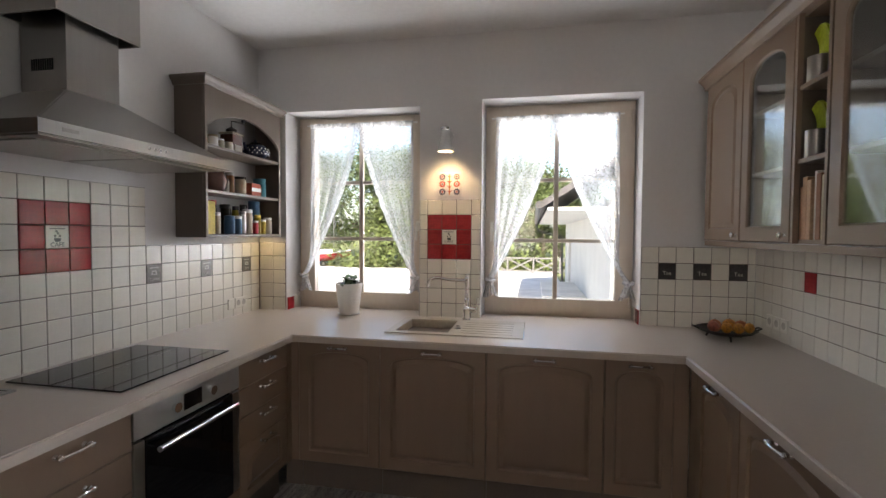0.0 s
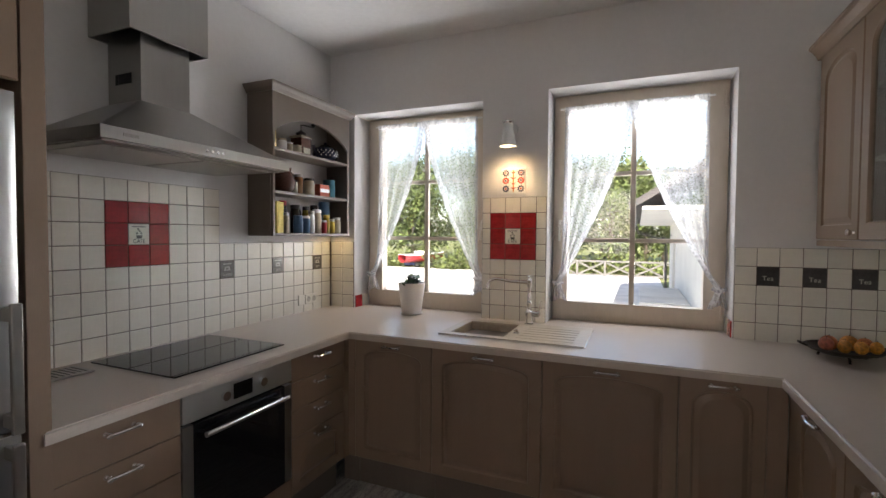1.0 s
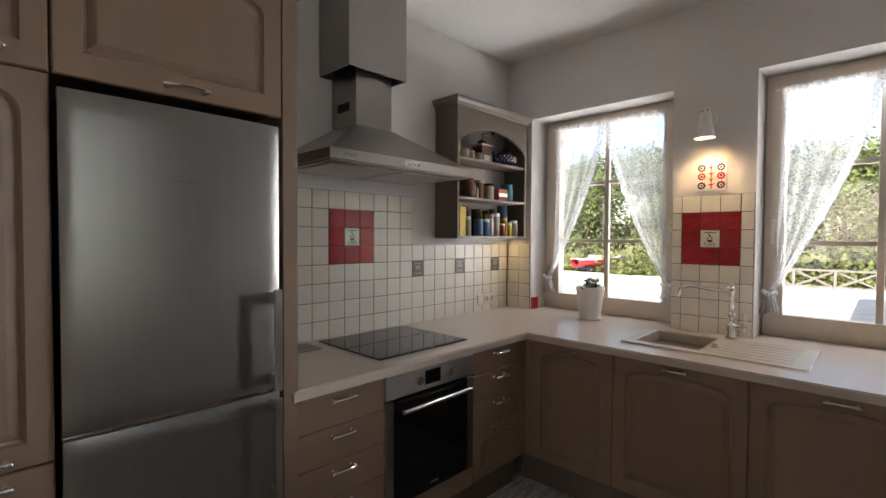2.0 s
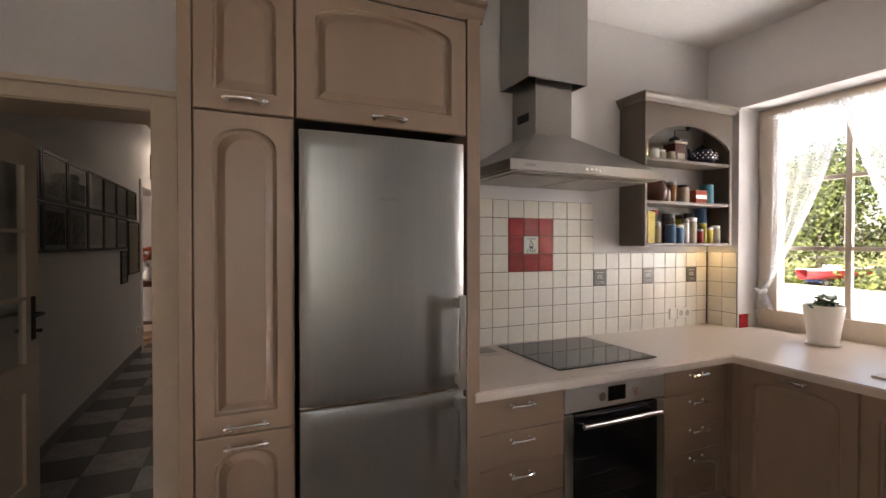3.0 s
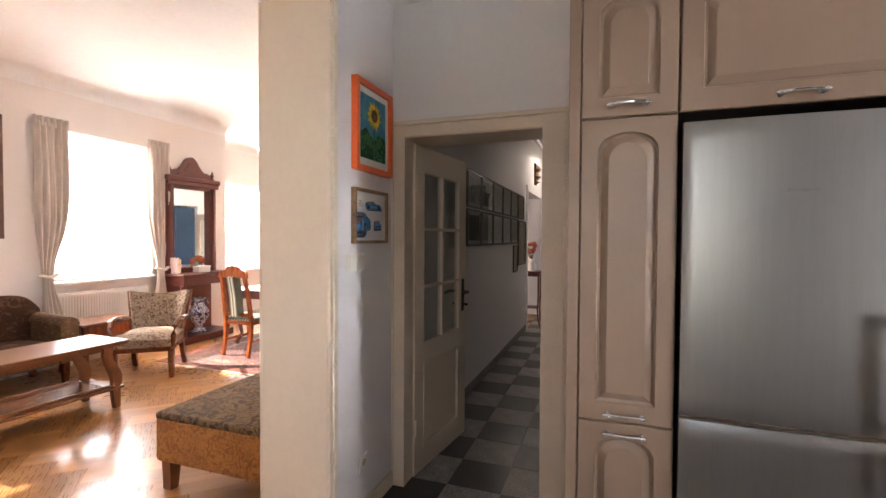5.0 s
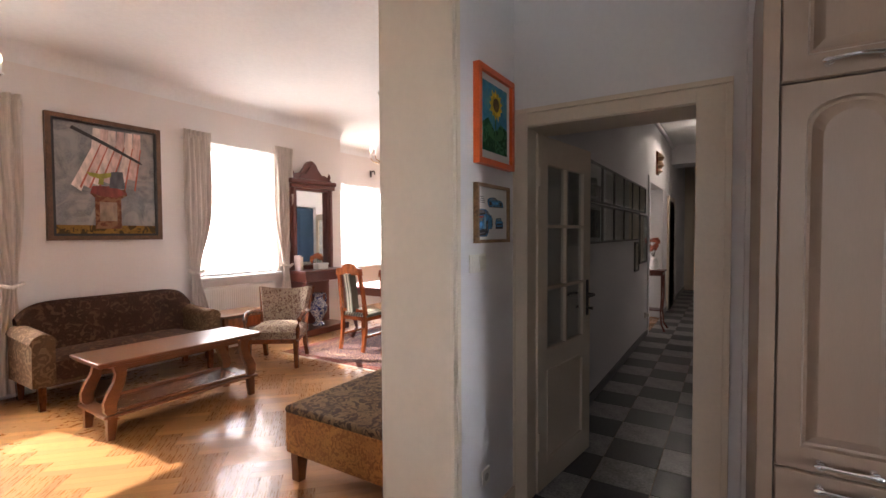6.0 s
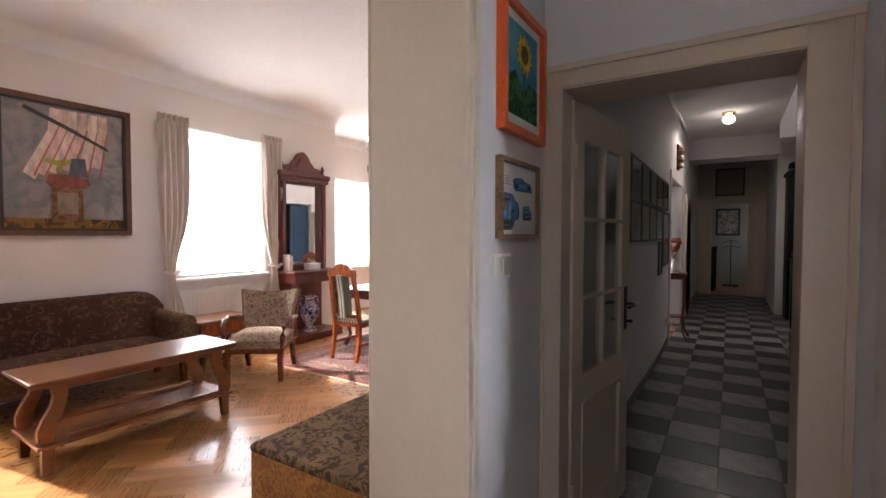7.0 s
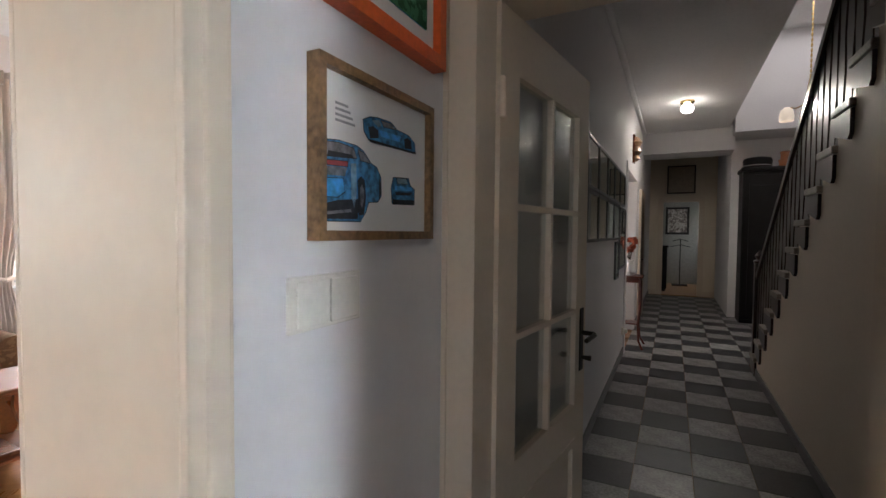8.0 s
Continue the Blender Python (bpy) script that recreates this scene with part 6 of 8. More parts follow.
for s, name in ((-1, "arm"), (1, "arm")):
    x0 = XA + 0.01 if s < 0 else XB - 0.17

    def arm(u, v, x0=x0):
        y = 0.12 + u * 0.58
        a = v * 2 * math.pi
        top = 0.69 - 0.03 * u
        if 0.2 < v < 0.8:
            k = (v - 0.2) / 0.6 * math.pi
            return (x0 + 0.08 - 0.095 * math.cos(k), y, top - 0.09 + 0.095 * math.sin(k))
        low = v / 0.2 if v <= 0.2 else (1 - v) / 0.2
        return (x0 + (0.0 if v <= 0.2 else 0.16), y, 0.22 + low * (top - 0.09 - 0.22))
    bm = sheet(arm, 10, 30)
    bmesh.ops.contextual_create(bm, geom=[e for e in bm.edges if e.is_boundary and all(abs(v.co.y - 0.70) < 1e-4 for v in e.verts)])
    bmesh.ops.contextual_create(bm, geom=[e for e in bm.edges if e.is_boundary and all(abs(v.co.y - 0.12) < 1e-4 for v in e.verts)])
    part("arm", bm, M["sofa_side"], sofa, "rolled upholstered arm", True)
for x in (XA + 0.09, XB - 0.09):
    for y in (0.10, 0.62):
        part("leg", flat_bar([(x, y, 0.22), (x, y, 0.12), (x, y, 0)], [0.06, 0.055, 0.04], 0.05), M["walnut"], sofa, "tapered wooden leg")

# ---------------------------------------------------------------- coffee table
tb = thing("coffee_table", (0.05, -7.25, 0), "long reddish wooden coffee table with S-shaped legs", "table", turn=-1.5)
L, W2 = 0.655, 0.265
top = box((-L, -W2, 0.556), (L, W2, 0.58), 0.009, None, 3)
part("tabletop", top, M["table_wood"], tb, "polished worn top")
part("edge_moulding", box((-L + 0.012, -W2 + 0.012, 0.54), (L - 0.012, W2 - 0.012, 0.557), 0.006, None, 2), M["table_wood"], tb)
part("apron", prism(rect(-L + 0.12, L - 0.12, -W2 + 0.07, W2 - 0.07), "z", 0.50, 0.5405, [rect(-L + 0.14, L - 0.14, -W2 + 0.09, W2 - 0.09)]), M["table_wood"], tb)
for sx in (-1, 1):
    for sy in (-1, 1):
        y = sy * (W2 - 0.06)
        pts = [(sx * (L - 0.15), y, 0.545), (sx * (L - 0.16), y, 0.47), (sx * (L - 0.145), y, 0.40), (sx * (L - 0.11), y, 0.33), (sx * (L - 0.085), y, 0.27), (sx * (L - 0.085), y, 0.22), (sx * (L - 0.10), y, 0.185)]
        part("leg", flat_bar(pts, [0.085, 0.07, 0.07, 0.08, 0.085, 0.08, 0.06], 0.042), M["table_wood"], tb, "S-shaped leg")
        part("foot", flat_bar([(sx * (L - 0.095), y, 0.166), (sx * (L - 0.09), y, 0.08), (sx * (L - 0.085), y, 0.0)], [0.065, 0.058, 0.045], 0.045), M["table_wood"], tb, "short tapered foot")
part("lower_shelf", box((-L + 0.035, -W2 + 0.02, 0.165), (L - 0.035, W2 - 0.02, 0.186), 0.006, None, 2), M["table_wood"], tb)
part("shelf_panel", box((-L + 0.14, -W2 + 0.075, 0.1862), (L - 0.14, W2 - 0.075, 0.189), 0.001), M["walnut"], tb, "dark inset shelf panel")
for sy in (-1, 1):
    part("gallery_rail", box((-L + 0.14, sy * (W2 - 0.06) - 0.010, 0.186), (L - 0.14, sy * (W2 - 0.06) + 0.010, 0.212), 0.003), M["table_wood"], tb)

# ---------------------------------------------------------------- side table and armchair
st = thing("side_table", (-1.30, -8.42, 0), "low wooden side table with a drawer beside the radiator", "table")
part("tabletop", box((-0.33, -0.24, 0.52), (0.33, 0.24, 0.548), 0.008), M["table_wood"], st)
part("drawer_box", box((-0.28, -0.20, 0.36), (0.28, 0.20, 0.519), 0.004), M["table_wood"], st)
part("drawer_front", box((-0.25, 0.20, 0.38), (0.25, 0.212, 0.50), 0.004), M["chair_wood"], st)
for sx in (-1, 1):
    for sy in (-1, 1):
        part("leg", flat_bar([(sx * 0.27, sy * 0.19, 0.519), (sx * 0.27, sy * 0.19, 0.0)], [0.05, 0.035], 0.045), M["walnut"], st)

ac = thing("armchair", (-1.36, -7.70, 0), "old wooden armchair with a leafy beige seat and back", "armchair", turn=126)
part("seat", cushion(-0.27, 0.27, -0.28, 0.24, 0.33, 0.43, 0.05), M["chair_cloth"], ac, "sprung patterned seat", True)
part("seat_frame", box((-0.27, -0.285, 0.28), (0.27, 0.25, 0.335), 0.012), M["walnut"], ac)


def back_fn(u, v):
    w = 0.24 + 0.075 * v
    x = (2 * u - 1) * w
    bow = 0.05 * (1 - (2 * u - 1) ** 2)
    z = 0.44 + 0.40 * v - 0.035 * math.sin(math.pi * u) * v
    return (x, 0.24 + 0.13 * v + bow - 0.02, z)


part("backrest", sheet(back_fn, 20, 14, 0.07), M["chair_cloth"], ac, "curved patterned backrest", True)
for s in (-1, 1):
    part("front_leg", flat_bar([(s * 0.26, -0.25, 0.30), (s * 0.262, -0.255, 0.15), (s * 0.262, -0.25, 0)], [0.055, 0.05, 0.038], 0.05), M["walnut"], ac)
    part("rear_leg", flat_bar([(s * 0.24, 0.22, 0.34), (s * 0.245, 0.27, 0.15), (s * 0.25, 0.34, 0)], [0.055, 0.045, 0.035], 0.045, (1, 0, 0)), M["walnut"], ac)
    part("armrest", tube([(s * 0.29, 0.27, 0.56), (s * 0.31, 0.12, 0.585), (s * 0.32, -0.05, 0.60), (s * 0.31, -0.18, 0.585), (s * 0.295, -0.25, 0.54), (s * 0.285, -0.27, 0.46), (s * 0.275, -0.26, 0.33)],
                         [0.022, 0.024, 0.027, 0.028, 0.026, 0.024, 0.022], 10), M["walnut"], ac, "bent wooden armrest", True)
    part("back_post", tube([(s * 0.255, 0.23, 0.33), (s * 0.285, 0.30, 0.60), (s * 0.32, 0.37, 0.85)], 0.018, 8), M["walnut"], ac, "", True)
part("crest", tube([back_fn(i / 10, 1.0) for i in range(11)], 0.016, 8), M["walnut"], ac, "", True)

# ---------------------------------------------------------------- day bed whose end shows past the wall
db = thing("day_bed", (0, 0, 0), "ochre upholstered day bed with an olive leafy seat", "sofa")
part("base", box((-1.755, -5.51, 0.172), (0.322, -4.68, 0.436), 0.022, None, 3), M["stool_side"], db, "ochre upholstered sides", True)
part("seat", box((-1.757, -5.512, 0.415), (0.324, -4.675, 0.462), 0.022, None, 5), M["stool_top"], db, "olive leafy seat cover", True)
part("backrest", cushion(-1.75, -0.02, -4.86, -4.66, 0.40, 0.66, 0.03), M["stool_side"], db, "low ochre backrest", True)
for x in (0.26, -1.68):
    for y in (-5.45, -4.74):
        part("leg", flat_bar([(x, y, 0.19), (x + 0.01, y, 0.0)], [0.085, 0.05], 0.06), M["table_wood"], db)

# ---------------------------------------------------------------- pier mirror
pm = thing("pier_mirror", (-3.265, SOUTH + 0.02, 0), "tall carved mahogany pier mirror with a console", "mirror")
PW = 0.88
part("base", box((0, 0, 0), (PW, 0.42, 0.10), 0.01), M["dark_wood"], pm)
part("back_panel", box((0.05, 0.0, 0.10), (PW - 0.05, 0.03, 0.93)), M["dark_wood"], pm)
part("console_top", box((-0.01, 0, 0.93), (PW + 0.01, 0.44, 0.965), 0.008), M["dark_wood"], pm)
part("frieze", box((0.03, 0.02, 0.80), (PW - 0.03, 0.40, 0.93), 0.006), M["dark_wood"], pm)
for x in (0.06, PW - 0.06):
    part("console_leg", lathe([(0.035, 0.10), (0.04, 0.16), (0.022, 0.20), (0.034, 0.40), (0.036, 0.52), (0.022, 0.64), (0.04, 0.70), (0.035, 0.80)], (x, 0.35, 0), 14), M["dark_wood"], pm, "turned leg", True)
part("mirror_frame", prism(rect(0.02, PW - 0.02, 0.965, 2.22), "y", 0.0, 0.10, [rect(0.135, PW - 0.135, 1.03, 2.165)]), M["dark_wood"], pm)
part("mirror_glass", box((0.125, 0.02, 1.02), (PW - 0.125, 0.045, 2.175)), M["mirror"], pm, "tall mirror glass")
part("backing", box((0.03, 0.0, 0.97), (PW - 0.03, 0.018, 2.2)), M["dark_wood"], pm)
for x in (0.075, PW - 0.075):
    part("half_column", lathe([(0.035, 0.97), (0.035, 1.02), (0.022, 1.05), (0.028, 1.4), (0.026, 1.9), (0.02, 2.08), (0.038, 2.12), (0.035, 2.2)], (x, 0.10, 0), 14), M["dark_wood"], pm, "turned half column", True)
    part("finial", lathe([(0.028, 2.33), (0.03, 2.35), (0.012, 2.37), (0.028, 2.40), (0.02, 2.43), (0.004, 2.47)], (x, 0.09, 0), 12), M["dark_wood"], pm, "small turned finial", True)
part("cornice", box((0.005, 0, 2.20), (PW - 0.005, 0.15, 2.26), 0.01), M["dark_wood"], pm)
part("cornice_cap", box((-0.01, 0, 2.26), (PW + 0.01, 0.17, 2.33), 0.015), M["dark_wood"], pm)
half = PW / 2
ped = [(-0.40, 0), (0.40, 0), (0.36, 0.06), (0.26, 0.10), (0.22, 0.09), (0.14, 0.17), (0.09, 0.25), (0.04, 0.29), (0, 0.30), (-0.04, 0.29), (-0.09, 0.25), (-0.14, 0.17), (-0.22, 0.09), (-0.26, 0.10), (-0.36, 0.06)]
part("pediment", prism([(half + u, 2.33 + v) for u, v in ped], "y", 0.03, 0.09), M["dark_wood"], pm, "carved crest")
part("pediment_relief", prism([(half + u * 0.62, 2.345 + v * 0.72) for u, v in ped], "y", 0.09, 0.11), M["dark_wood"], pm)
vase = thing("vase", (-2.81, SOUTH + 0.24, 0.10), "blue and white painted two-handled vase under the mirror", "vase")
bw = pattern_material("blue_white_glaze", (0.62, 0.63, 0.66), (0.03, 0.05, 0.20), 22, 0.47, 0.52, 0.2, 0.0)
part("body", lathe([(0.09, 0), (0.10, 0.02), (0.05, 0.06), (0.06, 0.10), (0.13, 0.22), (0.135, 0.30), (0.08, 0.38), (0.06, 0.43), (0.09, 0.50), (0.075, 0.50)], (0, 0, 0), 26), bw, vase, "", True)
for s in (-1, 1):
    part("handle", tube([(s * 0.07, 0, 0.48), (s * 0.14, 0, 0.47), (s * 0.16, 0, 0.40), (s * 0.12, 0, 0.31)], 0.012, 8), bw, vase, "", True)
bx = thing("trinket_box", (-2.85, SOUTH + 0.26, 0.966), "small pale box on the console", "box")
part("body", box((-0.10, -0.06, 0), (0.10, 0.06, 0.07), 0.006), M["ceramic"], bx)
part("lid", box((-0.105, -0.065, 0.07), (0.105, 0.065, 0.09), 0.005), M["ceramic"], bx)
for i, h in enumerate((0.20, 0.22)):
    bk = thing("book", (-2.50 + i * 0.032, SOUTH + 0.20, 0.966), "slim pale book leaning on the mirror", "book")
    part("cover", box((0, -0.07, 0), (0.025, 0.07, h), 0.003), plain("pale_cover", (0.55, 0.42, 0.40), 0.6), bk)
    part("pages", box((0.003, -0.065, 0.002), (0.022, 0.072, h + 0.001)), plain("paper", (0.66, 0.56, 0.42), 0.9), bk)

# ---------------------------------------------------------------- dining corner
rug = thing("rug", (-3.2, -6.9, 0.0), "red and navy patterned woven rug on the parquet", "rug")
part("field", box((-1.42, -1.05, 0.002), (1.42, 1.05, 0.010), 0.002), M["rug_dark"], rug)
part("border", prism(rect(-1.52, 1.52, -1.15, 1.15), "z", 0.0015, 0.009, [rect(-1.42, 1.42, -1.05, 1.05)]), M["rug_red"], rug)
part("inner_border", prism(rect(-1.30, 1.30, -0.93, 0.93), "z", 0.0101, 0.0115, [rect(-1.2, 1.2, -0.83, 0.83)]), pattern_material("brown_woven_rug", (0.10, 0.045, 0.04), (0.30, 0.20, 0.14), 20, 0.5, 0.55), rug)
part("fringe", box((1.52, -1.14, 0.0015), (1.56, 1.14, 0.005)), plain("rug_fringe", (0.45, 0.36, 0.28), 0.9), rug)

dt = thing("dining_table", (-3.25, -7.0, 0.0118), "dark polished dining table with a pale cloth runner", "table")
part("tabletop", box((-0.58, -0.95, 0.72), (0.58, 0.95, 0.75), 0.012, None, 3), M["dark_wood"], dt)
part("apron", prism(rect(-0.50, 0.50, -0.86, 0.86), "z", 0.62, 0.719, [rect(-0.47, 0.47, -0.83, 0.83)]), M["dark_wood"], dt)
for sx in (-1, 1):
    for sy in (-1, 1):
        pts = [(sx * 0.46, sy * 0.82, 0.64), (sx * 0.50, sy * 0.86, 0.52), (sx * 0.48, sy * 0.84, 0.32), (sx * 0.45, sy * 0.81, 0.14), (sx * 0.49, sy * 0.85, 0.03), (sx * 0.50, sy * 0.86, 0)]
        part("leg", tube(pts, [0.045, 0.05, 0.034, 0.024, 0.03, 0.036], 10), M["dark_wood"], dt, "curved leg", True)
run = thing("table_runner", (-3.25, -7.0, 0.7625), "white cloth laid on the dining table", "tablecloth")
part("cloth", box((-0.45, -0.85, 0), (0.45, 0.85, 0.004), 0.001), M["white_enamel"], run)


def dining_chair(at, turn, label):
    ch = thing("dining_chair", at, label, "chair", "dining chairs", turn)
    stripe = striped_material("striped_seat_cloth", (0.15, 0.155, 0.12), (0.52, 0.48, 0.38), 0.042)
    part("seat", cushion(-0.22, 0.22, -0.22, 0.20, 0.43, 0.475, 0.02), stripe, ch, "striped padded seat", True)
    part("seat_frame", box((-0.225, -0.225, 0.385), (0.225, 0.21, 0.432), 0.006), M["chair_wood"], ch)
    for s in (-1, 1):
        part("front_leg", flat_bar([(s * 0.20, -0.20, 0.40), (s * 0.205, -0.205, 0.2), (s * 0.20, -0.20, 0)], [0.05, 0.042, 0.034], 0.045), M["chair_wood"], ch)
        part("back_post", flat_bar([(s * 0.19, 0.25, 0), (s * 0.195, 0.205, 0.25), (s * 0.195, 0.20, 0.45), (s * 0.19, 0.24, 0.75), (s * 0.17, 0.29, 1.03)], [0.04, 0.045, 0.05, 0.045, 0.04], 0.035, (1, 0, 0)), M["chair_wood"], ch)
        part("side_rail", box((s * 0.20 - 0.012, -0.19, 0.17), (s * 0.20 + 0.012, 0.20, 0.20), 0.004), M["chair_wood"], ch)
    cap = [(-0.215, 0.97), (-0.20, 1.05), (-0.12, 1.06), (-0.08, 1.10), (0, 1.12), (0.08, 1.10), (0.12, 1.06), (0.20, 1.05), (0.215, 0.97)]
    part("crest_rail", prism(cap, "y", 0.265, 0.30), M["chair_wood"], ch, "shaped top rail")
    part("splat", flat_bar([(0, 0.215, 0.50), (0, 0.24, 0.75), (0, 0.285, 0.99)], 0.11, 0.10, (1, 0, 0)), stripe, ch, "upholstered striped splat")
    part("lower_rail", box((-0.18, 0.195, 0.49), (0.18, 0.22, 0.53), 0.004), M["chair_wood"], ch)
    return ch


c1 = dining_chair((-2.42, -7.32, 0.0118), -90, "red-brown dining chair with a striped seat at the table")
copy_thing(c1, pose(-2.42, -6.62, 0.0118, 0, 0, -88))
copy_thing(c1, pose(-4.05, -7.3, 0.0118, 0, 0, 90))
sb = thing("sideboard", (-4.3, AY + 0.10, 0), "low dark red wooden cabinet under the bay window", "cabinet")
part("body", box((0, 0, 0.08), (0.75, 0.36, 0.80), 0.008), M["dark_wood"], sb)
part("top", box((-0.03, -0.0, 0.80), (0.78, 0.39, 0.83), 0.008), M["dark_wood"], sb)
for x in (0.03, 0.39):
    part("door", box((x, 0.36, 0.12), (x + 0.33, 0.375, 0.76), 0.006), M["dark_wood"], sb)
for x in (0.03, 0.66):
    part("foot", box((x, 0.02, 0), (x + 0.06, 0.34, 0.08)), M["dark_wood"], sb)
chn = thing("chandelier", (-2.845, -7.295, -0.12), "small brass chandelier with candle bulbs over the table", "lamp")
part("rod", tube([(0, 0, 2.70), (0, 0, HIGH + 0.12)], 0.008, 8), M["brass"], chn, "", True)
part("hub", lathe([(0.01, 2.60), (0.04, 2.64), (0.025, 2.70), (0.012, 2.76)], (0, 0, 0), 14), M["brass"], chn, "", True)
bulb = glowing("candle_bulb", (1.0, 0.85, 0.6), 1.5)
for k in range(5):
    a = 2 * math.pi * k / 5
    c, s = math.cos(a), math.sin(a)
    part("arm", tube([(0.02 * c, 0.02 * s, 2.66), (0.10 * c, 0.10 * s, 2.60), (0.19 * c, 0.19 * s, 2.63), (0.21 * c, 0.21 * s, 2.68)], 0.006, 8), M["brass"], chn, "", True)
    part("candle", lathe([(0.022, 2.68), (0.024, 2.69), (0.011, 2.695), (0.011, 2.76)], (0.21 * c, 0.21 * s, 0), 10), M["ceramic"], chn, "", True)
    part("bulb", lathe([(0.008, 2.76), (0.016, 2.785), (0.012, 2.81), (0.003, 2.83)], (0.21 * c, 0.21 * s, 0), 10), bulb, chn, "", True)


copy_thing(chn, pose(1.17, -7.8, -0.03))["label"] = "small brass chandelier with candle bulbs near the sofa"
sd = thing("smoke_detector", (-2.342, -6.93, HIGH), "small round white smoke detector on the ceiling", "detector")
part("base", lathe([(0.055, -0.012), (0.055, 0.0)], (0, 0, 0), 20), M["white_plastic"], sd)
part("dome", lathe([(0.02, -0.042), (0.04, -0.034), (0.048, -0.012)], (0, 0, 0), 20), M["white_plastic"], sd, "", True)
wb = thing("wall_bracket", (-5.36, AY, 2.78), "small dark iron bracket on the bay wall", "bracket")
part("plate", box((-0.025, 0.001, -0.07), (0.025, 0.012, 0.07), 0.004), M["iron"], wb)
part("arm", tube([(0, 0.01, 0.03), (0, 0.08, 0.06), (0, 0.12, 0.03), (0, 0.11, -0.02)], 0.011, 8), M["iron"], wb, "curled arm", True)
for x in (-4.16, -4.0):
    cst = thing("candlestick", (x, -9.42, 0.83), "pale candle in a thin metal candlestick", "candlestick", "candlesticks")
    part("stick", lathe([(0.055, 0), (0.055, 0.01), (0.012, 0.03), (0.009, 0.20), (0.022, 0.23), (0.016, 0.26)], (0, 0, 0), 14), M["steel"], cst, "", True)
    part("candle", lathe([(0.011, 0.26), (0.011, 0.47), (0.002, 0.48)], (0, 0, 0), 10), M["ceramic"], cst, "", True)

# ---------------------------------------------------------------- corridor: the open door
leaf = thing("door_1", (-0.335, -4.172, 0.006), "cream-painted door with six glass panes, standing open", "door", turn=172.5)
leaf["kind"] = "structure"
DW, DH = 0.75, 2.04
holes = []
for c in range(2):
    for r in range(3):
        holes.append(rect(0.115 + c * 0.268, 0.115 + c * 0.268 + 0.252, 0.81 + r * 0.363, 0.81 + r * 0.363 + 0.345))
part("leaf", prism(rect(0, DW, 0, DH), "y", -0.02, 0.02, holes + [rect(0.115, DW - 0.115, 0.14, 0.68)]), M["door_paint"], leaf)
part("lower_panel", box((0.115, -0.006, 0.14), (DW - 0.115, 0.006, 0.68)), M["door_paint"], leaf)
for y in (-0.02, 0.012):
    part("panel_moulding", prism(rect(0.112, DW - 0.112, 0.137, 0.683), "y", y - 0.004, y + 0.012, [rect(0.137, DW - 0.137, 0.162, 0.658)]), M["door_paint"], leaf)
for h in holes:
    g = part("pane", box((h[0][0] - 0.004, -0.003, h[0][1] - 0.004), (h[1][0] + 0.004, 0.003, h[2][1] + 0.004)), M["frosted_pane"], leaf, "old frosted glass pane")
    g.visible_shadow = False
for s in (-1, 1):
    y = s * 0.0205
    lock = part("handle_plate", box((DW - 0.075, min(y, y + s * 0.005), 0.93), (DW - 0.035, max(y, y + s * 0.005), 1.17), 0.002), M["iron"], leaf, "dark iron lock plate")
    part("lever", tube([(DW - 0.055, y, 1.075), (DW - 0.055, y + s * 0.05, 1.075), (DW - 0.075, y + s * 0.058, 1.075), (DW - 0.165, y + s * 0.055, 1.07)], 0.009, 8), M["iron"], lock, "iron lever", True)
    part("key_knob", tube([(DW - 0.055, y, 0.98), (DW - 0.055, y + s * 0.04, 0.98)], [0.006, 0.011], 8), M["iron"], lock, "", True)
for z in (0.25, 1.75):
    part("hinge", lathe([(0.011, z), (0.011, z + 0.1)], (0.004, -0.024, 0), 10), M["door_paint"], leaf, "", True)

other = copy_thing(leaf, pose(-6.72, -4.67, 0.006, 0, 0, -78))
other["label"] = "white glazed door folded back in the dining room"
navy = thing("navy_door", (-6.64, -4.60, 0.006), "navy blue panelled door standing half across the side opening", "door")
navy_paint = plain("navy_paint", (0.024, 0.062, 0.115), 0.45, 0, 0.05)
part("leaf", box((0, -0.04, 0), (0.58, 0, 2.2), 0.004), navy_paint, navy)
for z0, z1 in ((0.12, 0.95), (1.08, 2.08)):
    part("panel_moulding", prism(rect(0.08, 0.50, z0, z1), "y", -0.052, -0.04, [rect(0.11, 0.47, z0 + 0.03, z1 - 0.03)]), navy_paint, navy)
part("handle", tube([(0.05, -0.04, 1.05), (0.05, -0.09, 1.05), (0.15, -0.09, 1.05)], 0.009, 8), M["iron"], navy, "dark iron lever", True)

# ---------------------------------------------------------------- corridor wall: rows of framed pictures
GY = -4.27
rnd = random.Random(11)
sheet_mats = [pattern_material("old_print_%d" % i, g, f, 7, 0.44, 0.56, 0.4, 0.0) for i, (g, f) in enumerate((((0.50, 0.45, 0.38), (0.17, 0.14, 0.12)), ((0.62, 0.57, 0.50), (0.34, 0.30, 0.26)), ((0.20, 0.17, 0.14), (0.04, 0.04, 0.04)), ((0.58, 0.53, 0.47), (0.26, 0.23, 0.20))))]


